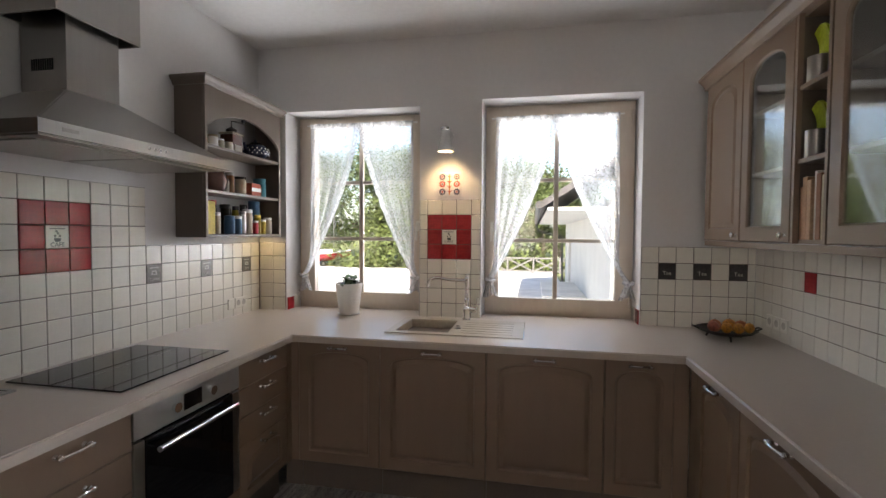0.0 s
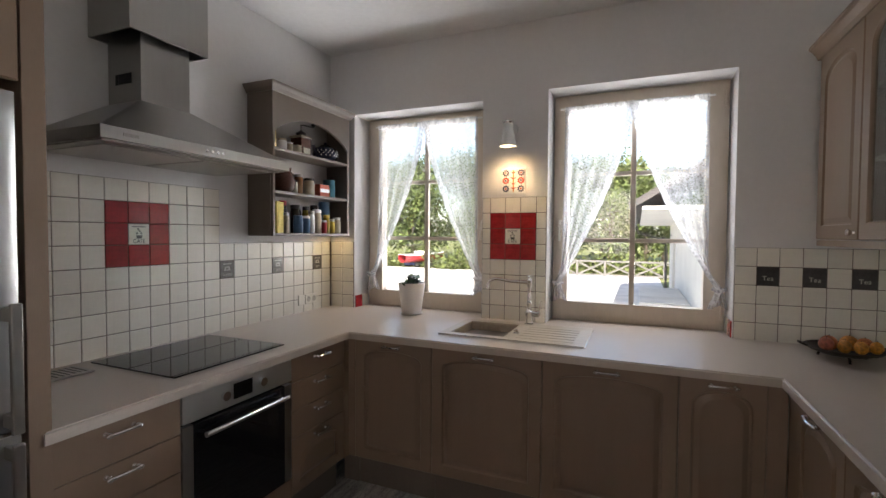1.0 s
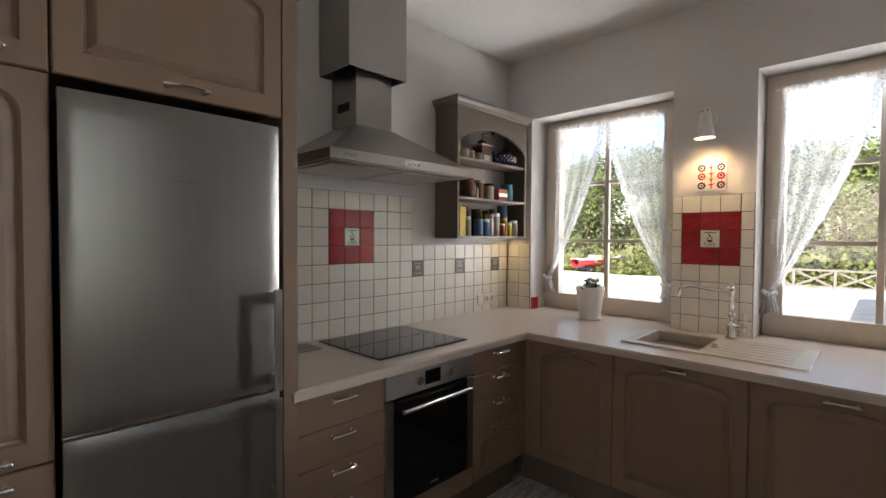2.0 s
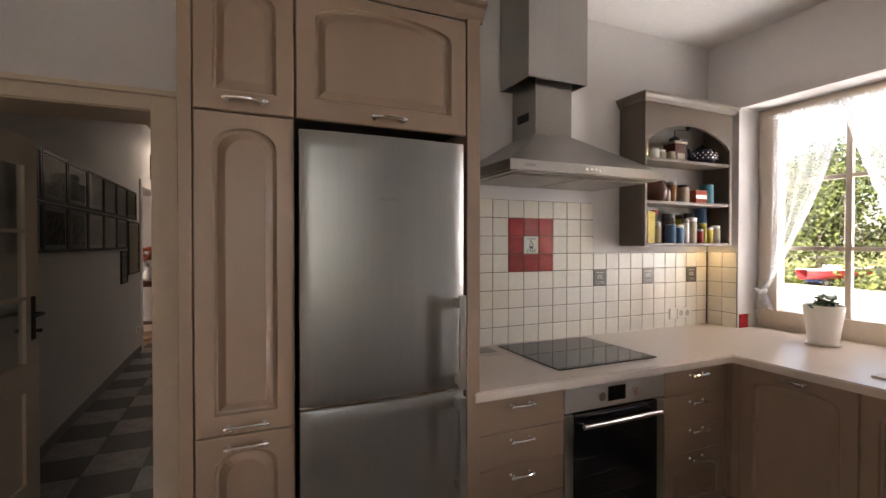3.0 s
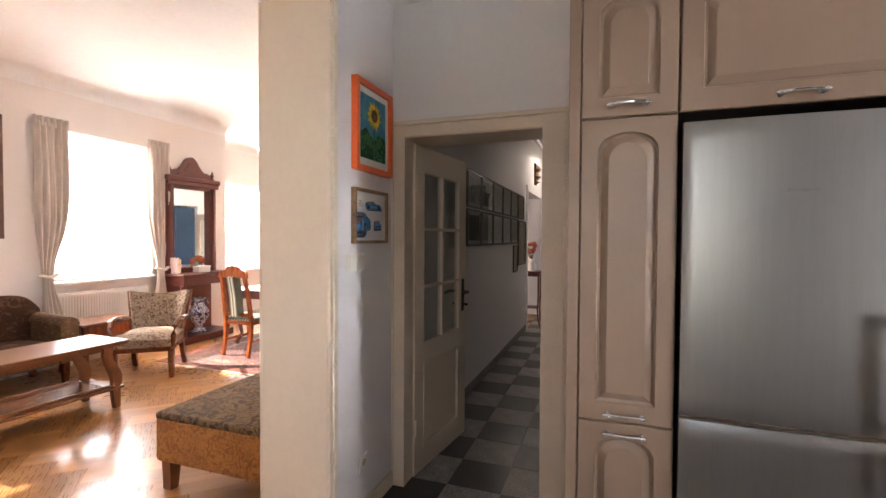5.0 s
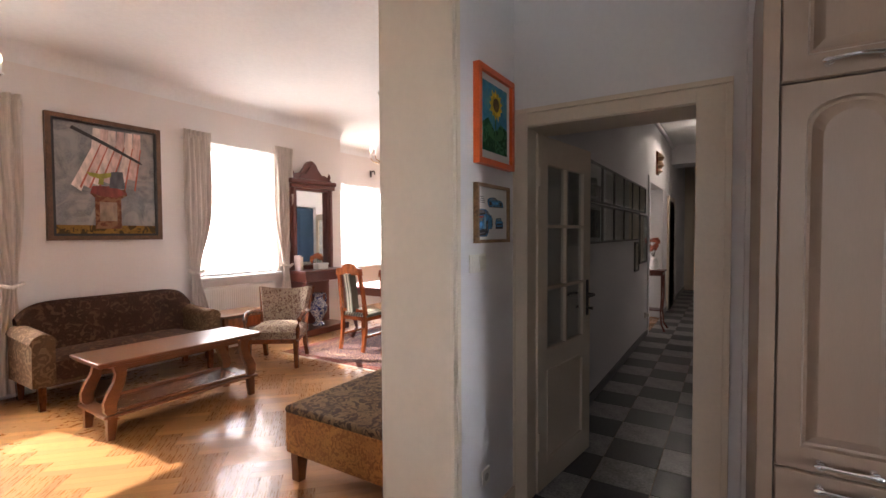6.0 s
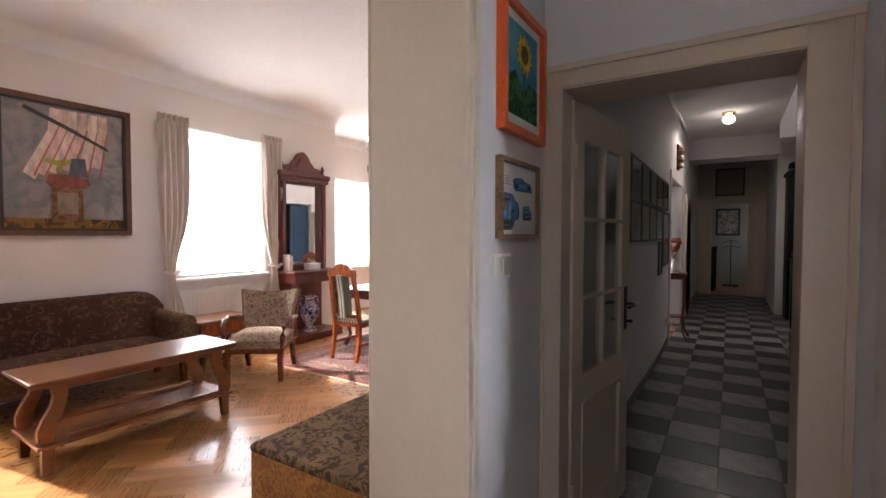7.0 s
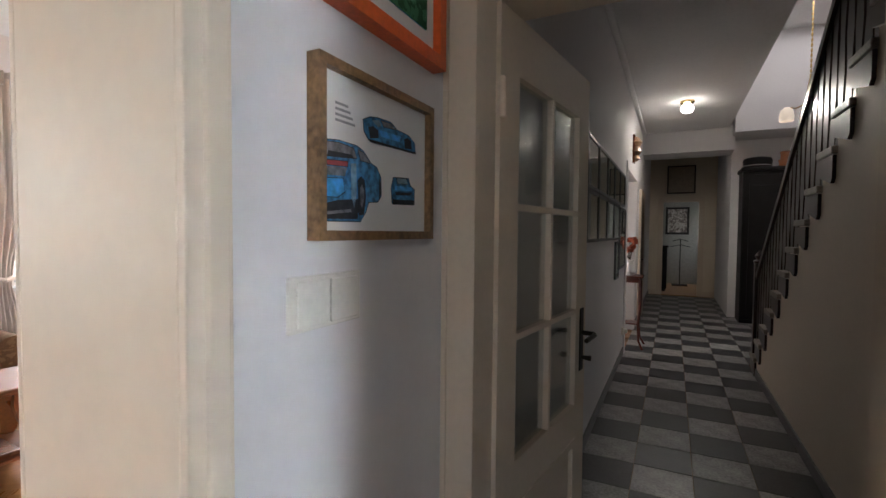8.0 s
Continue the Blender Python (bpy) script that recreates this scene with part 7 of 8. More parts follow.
def wall_print(x_right, z0, w, h, i, label):
    t = framed("framed_print", (x_right, GY, z0), w, h, 0.022, 0.02, M["black_frame"], label, face=1, mount=plain("grey_mount", (0.74, 0.71, 0.66), 0.7, 0, 0.03))
    t["group"] = "corridor pictures"
    part("print", box((0.055, -0.0105, 0.055), (w - 0.055, -0.0095, h - 0.055)), sheet_mats[i % 4], t, "faded old print")
    g = part("glass", box((0.02, -0.0145, 0.02), (w - 0.02, -0.0125, h - 0.02)), M["door_glass"], t)
    g.visible_shadow = False
    return t


for k in range(7):
    wall_print(-1.28 - k * 0.515, 1.765, 0.50, 0.355, k, "faded print in a thin black frame, upper row")
    if k < 6:
        wall_print(-1.28 - k * 0.515, 1.40, 0.50, 0.355, k + 1, "faded print in a thin black frame, lower row")
wall_print(-4.05, 1.0, 0.30, 0.38, 2, "small upright print in a black frame")
big = wall_print(-4.42, 1.08, 0.62, 0.66, 3, "larger print in a dark frame under glass")
mask = thing("carved_mask", (-6.05, GY, 2.45), "small carved brown wooden relief on the wall", "carving")
part("relief", lathe([(0.02, 0), (0.07, 0.03), (0.05, 0.08), (0.085, 0.13), (0.06, 0.20), (0.09, 0.26), (0.05, 0.32), (0.01, 0.34)], (0, 0.03, 0), 12), M["brown_frame"], mask, "", True)
part("plaque", box((-0.08, 0.001, -0.02), (0.08, 0.03, 0.36), 0.006), M["walnut"], mask)
so = thing("wall_socket", (-4.95, GY, 0.32), "white wall socket low on the corridor wall", "socket", "sockets")
part("plate", box((-0.04, 0, -0.04), (0.04, 0.03, 0.04), 0.004), M["white_plastic"], so)
part("plug", box((-0.025, 0.03, -0.025), (0.025, 0.07, 0.025), 0.006), M["white_plastic"], so)
cas = bmesh.new()
for lo, hi in (((-5.25, GY, 0), (-5.15, GY + 0.02, 2.34)), ((-6.85, GY, 0), (-6.75, GY + 0.02, 2.34)), ((-6.85, GY, 2.25), (-5.15, GY + 0.018, 2.34)), ((-5.26, -4.6, 0), (-5.25, GY + 0.001, 2.25)), ((-6.75, -4.6, 0), (-6.74, GY + 0.001, 2.25))):
    box(lo, hi, 0.003, cas)
structure("door_casing_side", cas, M["plaster"], "white casing of the side opening", "door frame")
skirt = bmesh.new()
box((-5.15, GY, 0), (-0.5, GY + 0.015, 0.085), 0.003, skirt)
box((-11.5, GY, 0), (-6.85, GY + 0.015, 0.085), 0.003, skirt)
box((-5.0, -2.965, 0), (-0.52, -2.951, 0.085), 0.003, skirt)
structure("baseboard_corridor", skirt, plain("grey_skirting", (0.16, 0.155, 0.15), 0.5), "grey tiled skirting along the corridor", "baseboard")
cornice = bmesh.new()
box((-8.25, GY, HIGH - 0.06), (-0.5, GY + 0.06, HIGH), 0.02, cornice)
structure("trim_cornice", cornice, M["ceiling"], "small plaster cornice along the corridor", "trim")
flat = thing("blue_door", (-8.1, GY, 0), "pale blue-grey flush door in the corridor wall", "door")
part("leaf", box((-0.45, 0.001, 0.01), (0.45, 0.03, 2.1), 0.004), plain("blue_grey_paint", (0.30, 0.36, 0.40), 0.8), flat)
part("frame", prism(rect(-0.54, 0.54, 0, 2.2), "y", 0.001, 0.04, [rect(-0.452, 0.452, -0.01, 2.105)]), M["door_paint"], flat)
part("handle", tube([(0.38, 0.03, 1.02), (0.38, 0.07, 1.02), (0.28, 0.07, 1.02)], 0.008, 8), M["iron"], flat, "", True)

# plant stand with a vase of dried flowers
ps = thing("plant_stand", (-5.62, -4.24, 0), "tall slender dark plant stand with curved legs", "stand")
part("top", box((-0.17, -0.17, 0.90), (0.17, 0.17, 0.925), 0.008), M["dark_wood"], ps)
part("apron", box((-0.14, -0.14, 0.84), (0.14, 0.14, 0.90), 0.004), M["dark_wood"], ps)
part("shelf", box((-0.12, -0.12, 0.30), (0.12, 0.12, 0.318), 0.004), M["dark_wood"], ps)
for sx in (-1, 1):
    for sy in (-1, 1):
        part("leg", tube([(sx * 0.13, sy * 0.13, 0.86), (sx * 0.13, sy * 0.13, 0.5), (sx * 0.115, sy * 0.115, 0.28), (sx * 0.13, sy * 0.13, 0.10), (sx * 0.18, sy * 0.18, 0)], [0.016, 0.014, 0.012, 0.012, 0.016], 8), M["dark_wood"], ps, "curved leg", True)
fv = thing("flower_vase", (-5.62, -4.24, 0.925), "white vase of dried rust-coloured flowers", "vase")
part("vase", lathe([(0.05, 0), (0.075, 0.04), (0.07, 0.10), (0.035, 0.16), (0.05, 0.20), (0.04, 0.20)], (0, 0, 0), 18), M["ceramic"], fv, "", True)
petal = plain("rust_petals", (0.42, 0.10, 0.05), 0.8, 0, 0.3)
for i in range(16):
    a, r, h = rnd.uniform(0, 6.28), rnd.uniform(0.02, 0.15), rnd.uniform(0.28, 0.46)
    p = Vector((r * math.cos(a), r * math.sin(a), h))
    part("stalk", tube([(0, 0, 0.18), p * 0.6 + Vector((0, 0, 0.1)), p], 0.0025, 5), M["soil"], fv)
    bm = bmesh.new()
    bmesh.ops.create_icosphere(bm, subdivisions=2, radius=rnd.uniform(0.025, 0.042), matrix=Matrix.Translation(p))
    for v in bm.verts:
        v.co += (v.co - p) * rnd.uniform(-0.35, 0.25)
    part("flower", bm, petal, fv)

# ceiling lamp of the corridor
cl = thing("ceiling_lamp", (-6.25, -3.62, HIGH), "small round glass ceiling lamp, lit", "lamp")
part("base", lathe([(0.09, 0.0), (0.09, -0.02), (0.05, -0.05)], (0, 0, 0), 20), M["brass"], cl, "", True)
part("globe", lathe([(0.05, -0.05), (0.075, -0.08), (0.08, -0.11), (0.06, -0.145), (0.015, -0.16)], (0, 0, 0), 22), glowing("lit_opal_glass", (1.0, 0.93, 0.82), 3.0), cl, "glowing opal glass", True)

# ---------------------------------------------------------------- staircase
SY, RUN, RISE = -2.95, 0.262, 0.196
SX0, STEPS = -5.10, 16
stairs = thing("staircase", (SX0, SY, 0), "dark wooden staircase with a balustrade over a cream wall", "stairs")
under = [(0.0, 0.0)]
for i in range(STEPS):
    under += [(i * RUN, (i + 1) * RISE - 0.045), ((i + 1) * RUN, (i + 1) * RISE - 0.045)]
under += [(STEPS * RUN, 0.0)]
part("stair_wall", prism(under, "y", 0.0, 0.12), M["cream"], stairs, "cream-painted wall under the stairs")
for i in range(STEPS):
    x, z = i * RUN, (i + 1) * RISE
    part("tread", box((x - 0.03, -0.03, z - 0.044), (x + RUN + 0.012, 1.55, z), 0.006), M["tread"], stairs)
    part("riser", box((x, 0.122, z - RISE), (x + 0.02, 1.55, z - 0.045)), M["stair_wood"], stairs)
    part("edge_board", prism([(x - 0.02, z - 0.05), (x + RUN, z - 0.05), (x + RUN, z - RISE * 0.9), (x + RUN * 0.9, z - RISE * 1.05), (x + 0.03, z - RISE * 1.05), (x - 0.02, z - RISE * 0.7)][:4] + [(x - 0.02, z - RISE * 0.75)], "y", -0.02, -0.001), M["stair_wood"], stairs, "dark shaped bracket board")
    for f in (0.25, 0.75):
        bx0 = x + RUN * f
        top = 0.98 + RISE * (i + f)
        w = 0.058
        bal = [(bx0 - w, z), (bx0 + w, z), (bx0 + w * 0.9, z + 0.10), (bx0 + w * 0.62, z + 0.2), (bx0 + w, z + 0.40), (bx0 + w * 0.66, z + 0.62), (bx0 + w * 0.95, top), (bx0 - w * 0.95, top), (bx0 - w * 0.66, z + 0.62), (bx0 - w, z + 0.40), (bx0 - w * 0.62, z + 0.2), (bx0 - w * 0.9, z + 0.10)]
        part("baluster", prism(bal, "y", 0.02, 0.045), M["stair_wood"], stairs, "flat cut-out baluster")
part("handrail", flat_bar([(0.02, 0.032, 1.0), (STEPS * RUN, 0.032, 0.98 + STEPS * RISE)], 0.06, 0.07), M["stair_wood"], stairs, "dark handrail")
part("newel_post", box((-0.05, -0.01, 0), (0.04, 0.08, 1.16), 0.008), M["stair_wood"], stairs, "square newel post")
part("newel_cap", lathe([(0.05, 1.16), (0.06, 1.18), (0.03, 1.20), (0.045, 1.24), (0.01, 1.29)], (-0.005, 0.035, 0), 14), M["stair_wood"], stairs, "", True)
sw = thing("light_switch", (-1.55, SY, 1.30), "cream light switch on the stair wall", "switch")
part("plate", box((-0.04, -0.012, -0.04), (0.04, -0.0005, 0.04), 0.003), M["white_plastic"], sw)
part("rocker", box((-0.03, -0.016, -0.03), (0.03, -0.012, 0.03), 0.002), M["white_plastic"], sw)

hl = thing("hanging_lamp", (-6.74, -2.2, 0.35), "brass hanging lamp with glass shades in the stairwell", "lamp")
for i in range(17):
    z = 3.15 + i * 0.066
    a = lathe([(0.006, 0), (0.012, 0.015), (0.012, 0.045), (0.006, 0.06)], (0, 0, z), 8)
    part("chain_link", a, M["brass"], hl)
part("stem", lathe([(0.02, 2.78), (0.05, 2.82), (0.02, 2.90), (0.035, 3.0), (0.015, 3.15)], (0, 0, 0), 14), M["brass"], hl, "", True)
for k in range(3):
    a = 2 * math.pi * k / 3 + 0.5
    c, s = math.cos(a) * 0.24, math.sin(a) * 0.24
    part("arm", tube([(0, 0, 2.84), (c * 0.6, s * 0.6, 2.78), (c, s, 2.80)], 0.008, 8), M["brass"], hl, "", True)
    # faint glow put into the shades for light through glass; lamp is unlit
    part("shade", lathe([(0.03, 2.80), (0.07, 2.76), (0.085, 2.68), (0.08, 2.62), (0.075, 2.62), (0.03, 2.79)], (c, s, 0), 18), glowing("opal_lamp_shade", (1.0, 0.85, 0.68), 0.06) if k == 0 else bpy.data.materials["opal_lamp_shade"], hl, "pale glass shade", True)

# ---------------------------------------------------------------- far end of the corridor
wr = thing("wardrobe", (-8.71, -2.74, 0), "tall black wooden wardrobe in the alcove", "wardrobe")
part("carcase", box((0, 0, 0.06), (0.52, 1.2, 2.50), 0.006), M["black_wood"], wr)
for y in (0.01, 0.605):
    part("door", box((0.52, y, 0.10), (0.542, y + 0.585, 2.44), 0.006), M["black_wood"], wr)
    part("door_panel", prism(rect(y + 0.08, y + 0.505, 0.25, 2.30), "x", 0.542, 0.552, [rect(y + 0.11, y + 0.475, 0.28, 2.27)]), M["black_wood"], wr)
part("cornice", box((-0.0, -0.03, 2.50), (0.57, 1.23, 2.56), 0.012), M["black_wood"], wr)
part("plinth", box((0.0, 0.0, 0), (0.53, 1.2, 0.06)), M["black_wood"], wr)
bsk = thing("basket", (-8.42, -2.52, 2.56), "round black basket on the wardrobe", "basket")
part("body", lathe([(0.16, 0), (0.20, 0.02), (0.21, 0.13), (0.19, 0.17), (0.10, 0.19)], (0, 0, 0), 20), M["black_wood"], bsk, "", True)
part("band", lathe([(0.213, 0.04), (0.213, 0.05)], (0, 0, 0), 20), M["steel"], bsk, "", True)
for z, w in ((0, 0.13), (0.13, 0.11)):
    cb = thing("copper_box", (-8.42, -2.10, 2.56 + z), "round copper-coloured hat box on the wardrobe", "box")
    part("body", lathe([(w, 0), (w, 0.10)], (0, 0, 0), 20), plain("copper_card", (0.32, 0.11, 0.04), 0.5), cb, "", True)
    part("lid", lathe([(w + 0.008, 0.10), (w + 0.008, 0.128), (w - 0.02, 0.13)], (0, 0, 0), 20), plain("copper_card", (0.32, 0.11, 0.04), 0.5), cb, "", True)
cas = bmesh.new()
for lo, hi in (((-11.5, -4.08, 0), (-11.47, -3.965, 2.33)), ((-11.5, -3.215, 0), (-11.47, -3.10, 2.33)), ((-11.5, -4.08, 2.225), (-11.472, -3.10, 2.34)), ((-11.5, -4.27, 0), (-11.47, -4.09, 0.12)), ((-11.5, -3.10, 0), (-11.47, -2.87, 0.12))):
    box(lo, hi, 0.003, cas)
structure("door_casing_end", cas, M["door_paint"], "cream casing of the far doorway", "door frame")
pe = thing("framed_print", (-11.498, -3.90, 2.42), "pale print in a dark frame over the far door", "picture", "corridor pictures", 90)
part("frame", prism(rect(0, 0.60, 0, 0.66), "y", -0.03, -0.001, [rect(0.03, 0.57, 0.03, 0.63)]), M["black_frame"], pe)
part("print", box((0.03, -0.014, 0.03), (0.57, -0.003, 0.63)), plain("sepia_print", (0.42, 0.33, 0.24), 0.3), pe)
pe = thing("framed_print", (-14.398, -3.95, 1.45), "dark picture on the blue-grey wall of the far room", "picture", turn=90)
part("frame", prism(rect(0, 0.62, 0, 0.80), "y", -0.03, -0.001, [rect(0.06, 0.56, 0.06, 0.74)]), M["black_frame"], pe)
part("print", box((0.06, -0.016, 0.06), (0.56, -0.003, 0.74)), sheet_mats[0], pe)
cs = thing("coat_stand", (-13.9, -3.55, 0), "thin dark coat stand in the far room", "coat stand")
part("pole", tube([(0, 0, 0), (0, 0, 1.32)], 0.013, 8), M["black_wood"], cs)
for z, w in ((1.32, 0.20), (1.16, 0.25)):
    part("hanger", tube([(0, -w, z - 0.06), (0, 0, z), (0, w, z - 0.06)], 0.010, 6), M["black_wood"], cs)
part("foot", box((-0.2, -0.2, 0), (0.2, 0.2, 0.03), 0.005), M["black_wood"], cs)
cd = thing("dark_cabinet", (-12.6, -4.12, 0), "dark cabinet just inside the far room", "cabinet")
part("body", box((-0.4, -0.3, 0.05), (0.4, 0.25, 1.12), 0.006), M["black_wood"], cd)
part("top", box((-0.42, -0.3, 1.12), (0.42, 0.28, 1.16), 0.006), M["black_wood"], cd)
part("foot", box((-0.4, -0.3, 0), (0.4, 0.22, 0.05)), M["black_wood"], cd)


# ---------------------------------------------------------------- outdoors beyond the kitchen windows
GZ = -1.0
ground_mat = material("dry_lawn", (0.20, 0.21, 0.09), 0.95, spread=0.35, scale=0.6, fine=9, spec=0.1)
structure("ground", prism([(u, v) for u, v in ((-400, -400), (400, -400), (400, 400), (-400, 400))], "z", GZ - 0.5, GZ), ground_mat, "sunlit lawn reaching the horizon", "ground")
pale = material("pale_concrete", (0.62, 0.60, 0.56), 0.9, spread=0.12, scale=1.5, fine=30, bump=0.3)
structure("pavement", box((-30, 0.46, GZ - 0.02), (3.35, 27.6, GZ + 0.012)), pale, "pale paved yard behind the house", "pavement")
wing = thing("house_wing", (3.4, 5.7, GZ), "white rendered wing with a tiled roof and stone base", "house")
render_mat = material("white_render", (0.68, 0.67, 0.63), 0.9, spread=0.05, scale=1.2, bump=0.2)
part("wall", prism(rect(0, 12.3, 0, 3.15), "x", 0, 6.0, [rect(9.2, 10.5, 0.0, 2.2)]), render_mat, wing)
part("door", box((0.25, 9.2, 0), (0.30, 10.5, 2.2)), M["cream"], wing, "closed pale door set back")
roof = bmesh.new()
prism([(-1.25, 2.95), (-1.25, 3.07), (3.0, 5.75), (7.0, 3.07), (7.0, 2.95), (3.0, 5.6)], "y", -0.5, 13.0, (), roof)
part("roof", roof, plain("grey_roof_tiles", (0.10, 0.09, 0.085), 0.7, 0, 0.25, 9), wing, "dark tiled roof with deep eaves")
part("soffit", box((-1.15, -0.4, 2.90), (0.0, 12.9, 2.96)), render_mat, wing)
part("gutter", tube([(-1.30, -0.5, 3.0), (-1.30, 13.0, 2.96)], 0.07, 8), plain("dark_gutter", (0.06, 0.055, 0.05), 0.4), wing, "dark gutter", True)
part("downpipe", tube([(-1.30, 12.4, 2.95), (-1.2, 12.4, 2.6), (-0.15, 12.4, 2.3), (-0.12, 12.4, 0)], 0.05, 8), plain("dark_gutter", (0.06, 0.055, 0.05), 0.4), wing, "", True)
lan = part("lantern", box((-0.36, 11.2, 2.15), (-0.2, 11.36, 2.45), 0.02), M["black_frame"], wing, "black wall lantern")
part("bracket", tube([(0, 11.28, 2.5), (-0.28, 11.28, 2.55), (-0.28, 11.28, 2.44)], 0.015, 6), M["black_frame"], lan)
part("stone_base", box((-1.1, 3.8, 0.0), (-0.02, 7.5, 0.75), 0.03), pattern_material("rubble_stone", (0.46, 0.44, 0.41), (0.22, 0.21, 0.20), 5, 0.5, 0.54), wing, "low rubble stone planter")
part("coping", box((-1.16, 3.74, 0.75), (-0.02, 7.56, 0.82), 0.02), pale, wing)

fence = thing("fence", (0, 26, GZ), "low grey wooden fence with crossed braces", "fence")
fw = plain("weathered_fence", (0.17, 0.16, 0.15), 0.8)
for i in range(12):
    x = -6 + i * 1.6
    part("post", box((x - 0.06, -0.06, 0), (x + 0.06, 0.06, 0.95), 0.01), fw, fence)
    for s in (-1, 1):
        part("brace", flat_bar([(x + 0.8 - 0.7, -0.02 * s, 0.5 - s * 0.35), (x + 0.8 + 0.7, -0.02 * s, 0.5 + s * 0.35)], 0.09, 0.03), fw, fence)
part("rail", box((-6.2, -0.05, 0.88), (16, 0.05, 0.98), 0.01), fw, fence)
part("rail", box((-6.2, -0.04, 0.08), (16, 0.04, 0.16), 0.01), fw, fence)


def leaf_material(name, color):
    m = material(name, color, 0.6, spread=0.5, scale=0.7, fine=6)
    return m


leaves = [leaf_material("foliage_light", (0.12, 0.15, 0.04)), leaf_material("foliage_mid", (0.10, 0.135, 0.035)), leaf_material("foliage_deep", (0.075, 0.105, 0.03))]
bark = material("bark", (0.10, 0.075, 0.055), 0.9, spread=0.3, scale=8, bump=0.6, stretch=(4, 4, 0.6))


def tree(at, height, spread, seed, mat, low=0.12):
    """Tapered trunk, limbs and a crown of many small leaf blades in uneven clumps."""
    r = random.Random(seed)
    t = thing("tree", at, "leafy green garden tree in full sun", "tree", "garden trees")
    part("trunk", tube([(0, 0, -0.1), (0.1, 0, height * 0.3), (0.0, 0.1, height * 0.6), (0.1, 0.05, height * 0.92)], [height * 0.03, height * 0.022, height * 0.014, height * 0.004], 9), bark, t, "", True)
    tips = []
    limb = bmesh.new()
    for i in range(11):
        z0 = height * r.uniform(low, 0.8)
        a, out = r.uniform(0, 6.28), spread * r.uniform(0.5, 1.0) * (1 - 0.5 * z0 / height)
        tip = Vector((out * math.cos(a), out * math.sin(a), z0 + height * r.uniform(0.05, 0.22)))
        tube([(0, 0, z0), tip * 0.5 + Vector((0, 0, z0 * 0.5 + 0.1)), tip], [height * 0.010, height * 0.007, height * 0.003], 6, limb)
        tips += [tip, tip * 0.6 + Vector((0, 0, z0 * 0.45))]
    part("limb", limb, bark, t)
    tips += [Vector((r.gauss(0, spread * 0.25), r.gauss(0, spread * 0.25), height * r.uniform(0.6, 1.0))) for _ in range(8)]
    verts, faces = [], []
    for tip in tips:
        size = spread * r.uniform(0.16, 0.34)
        for _ in range(150):
            p = tip + Vector((r.gauss(0, size), r.gauss(0, size), r.gauss(0, size * 0.7)))
            d1 = Vector((r.uniform(-1, 1), r.uniform(-1, 1), r.uniform(-0.6, 0.6))).normalized() * r.uniform(0.10, 0.20)
            d2 = d1.cross(Vector((r.uniform(-1, 1), r.uniform(-1, 1), r.uniform(-1, 1)))).normalized() * d1.length * 0.6
            k = len(verts)
            verts += [p - d1, p + d2, p + d1, p - d2]
            faces.append((k, k + 1, k + 2, k + 3))
    me = bpy.data.meshes.new("crown")
    me.from_pydata([tuple(v) for v in verts], [], faces)
    me.materials.append(mat)
    cr = new("crown", me)
    cr.parent = t
    return t


spots = [(-9.5, 37, 10, 3.6), (-7, 40, 11, 4.0), (-13, 41, 11, 4.2), (-1.0, 44, 11, 4.2), (4.5, 45, 10, 4.0), (-21, 43, 11, 4.5), (-20, 34, 8.5, 3.6), (-15, 31, 6.5, 3.0), (-11.5, 35, 9, 3.6), (-8, 30, 5.5, 2.6), (-5.2, 33, 7, 3.0), (-2.2, 30.5, 5.2, 2.5), (0.2, 34, 7.5, 3.0), (2.6, 31, 5.6, 2.5),
         (5.2, 34, 7, 3.0), (-24, 30, 7, 3.2), (-17.5, 38, 10, 4), (-3.8, 39, 9, 3.8), (2.0, 40, 8.5, 3.6), (-27, 37, 9, 4)]
for i, (x, y, h, s) in enumerate(spots):
    tree((x, y, GZ), h, s, 40 + i, leaves[i % 3])
verts, faces, r = [], [], random.Random(8)
for i in range(9000):
    x = r.uniform(-28, 9)
    y = 28.2 + r.gauss(0, 0.5) + 0.6 * math.sin(x * 0.8)
    p = Vector((x, y, GZ + abs(r.gauss(0, 0.75)) * (1.0 + 0.4 * math.sin(x * 1.3))))
    d1 = Vector((r.uniform(-1, 1), r.uniform(-1, 1), r.uniform(-0.6, 0.9))).normalized() * r.uniform(0.08, 0.18)
    d2 = d1.cross(Vector((r.uniform(-1, 1), r.uniform(-1, 1), r.uniform(-1, 1)))).normalized() * d1.length * 0.6
    k = len(verts)
    verts += [p - d1, p + d2, p + d1, p - d2]
    faces.append((k, k + 1, k + 2, k + 3))
me = bpy.data.meshes.new("shrubs")
me.from_pydata([tuple(v) for v in verts], [], faces)
me.materials.append(leaves[0])
tagged(new("shrubs", me), "low sunlit shrubs along the fence", "shrub", kind="stuff")

boat = thing("sailing_boat", (-13.0, 28.6, GZ), "small red and white sailing boat laid up on a trailer", "boat", turn=58)
red = plain("red_hull_paint", (0.36, 0.035, 0.04), 0.25)


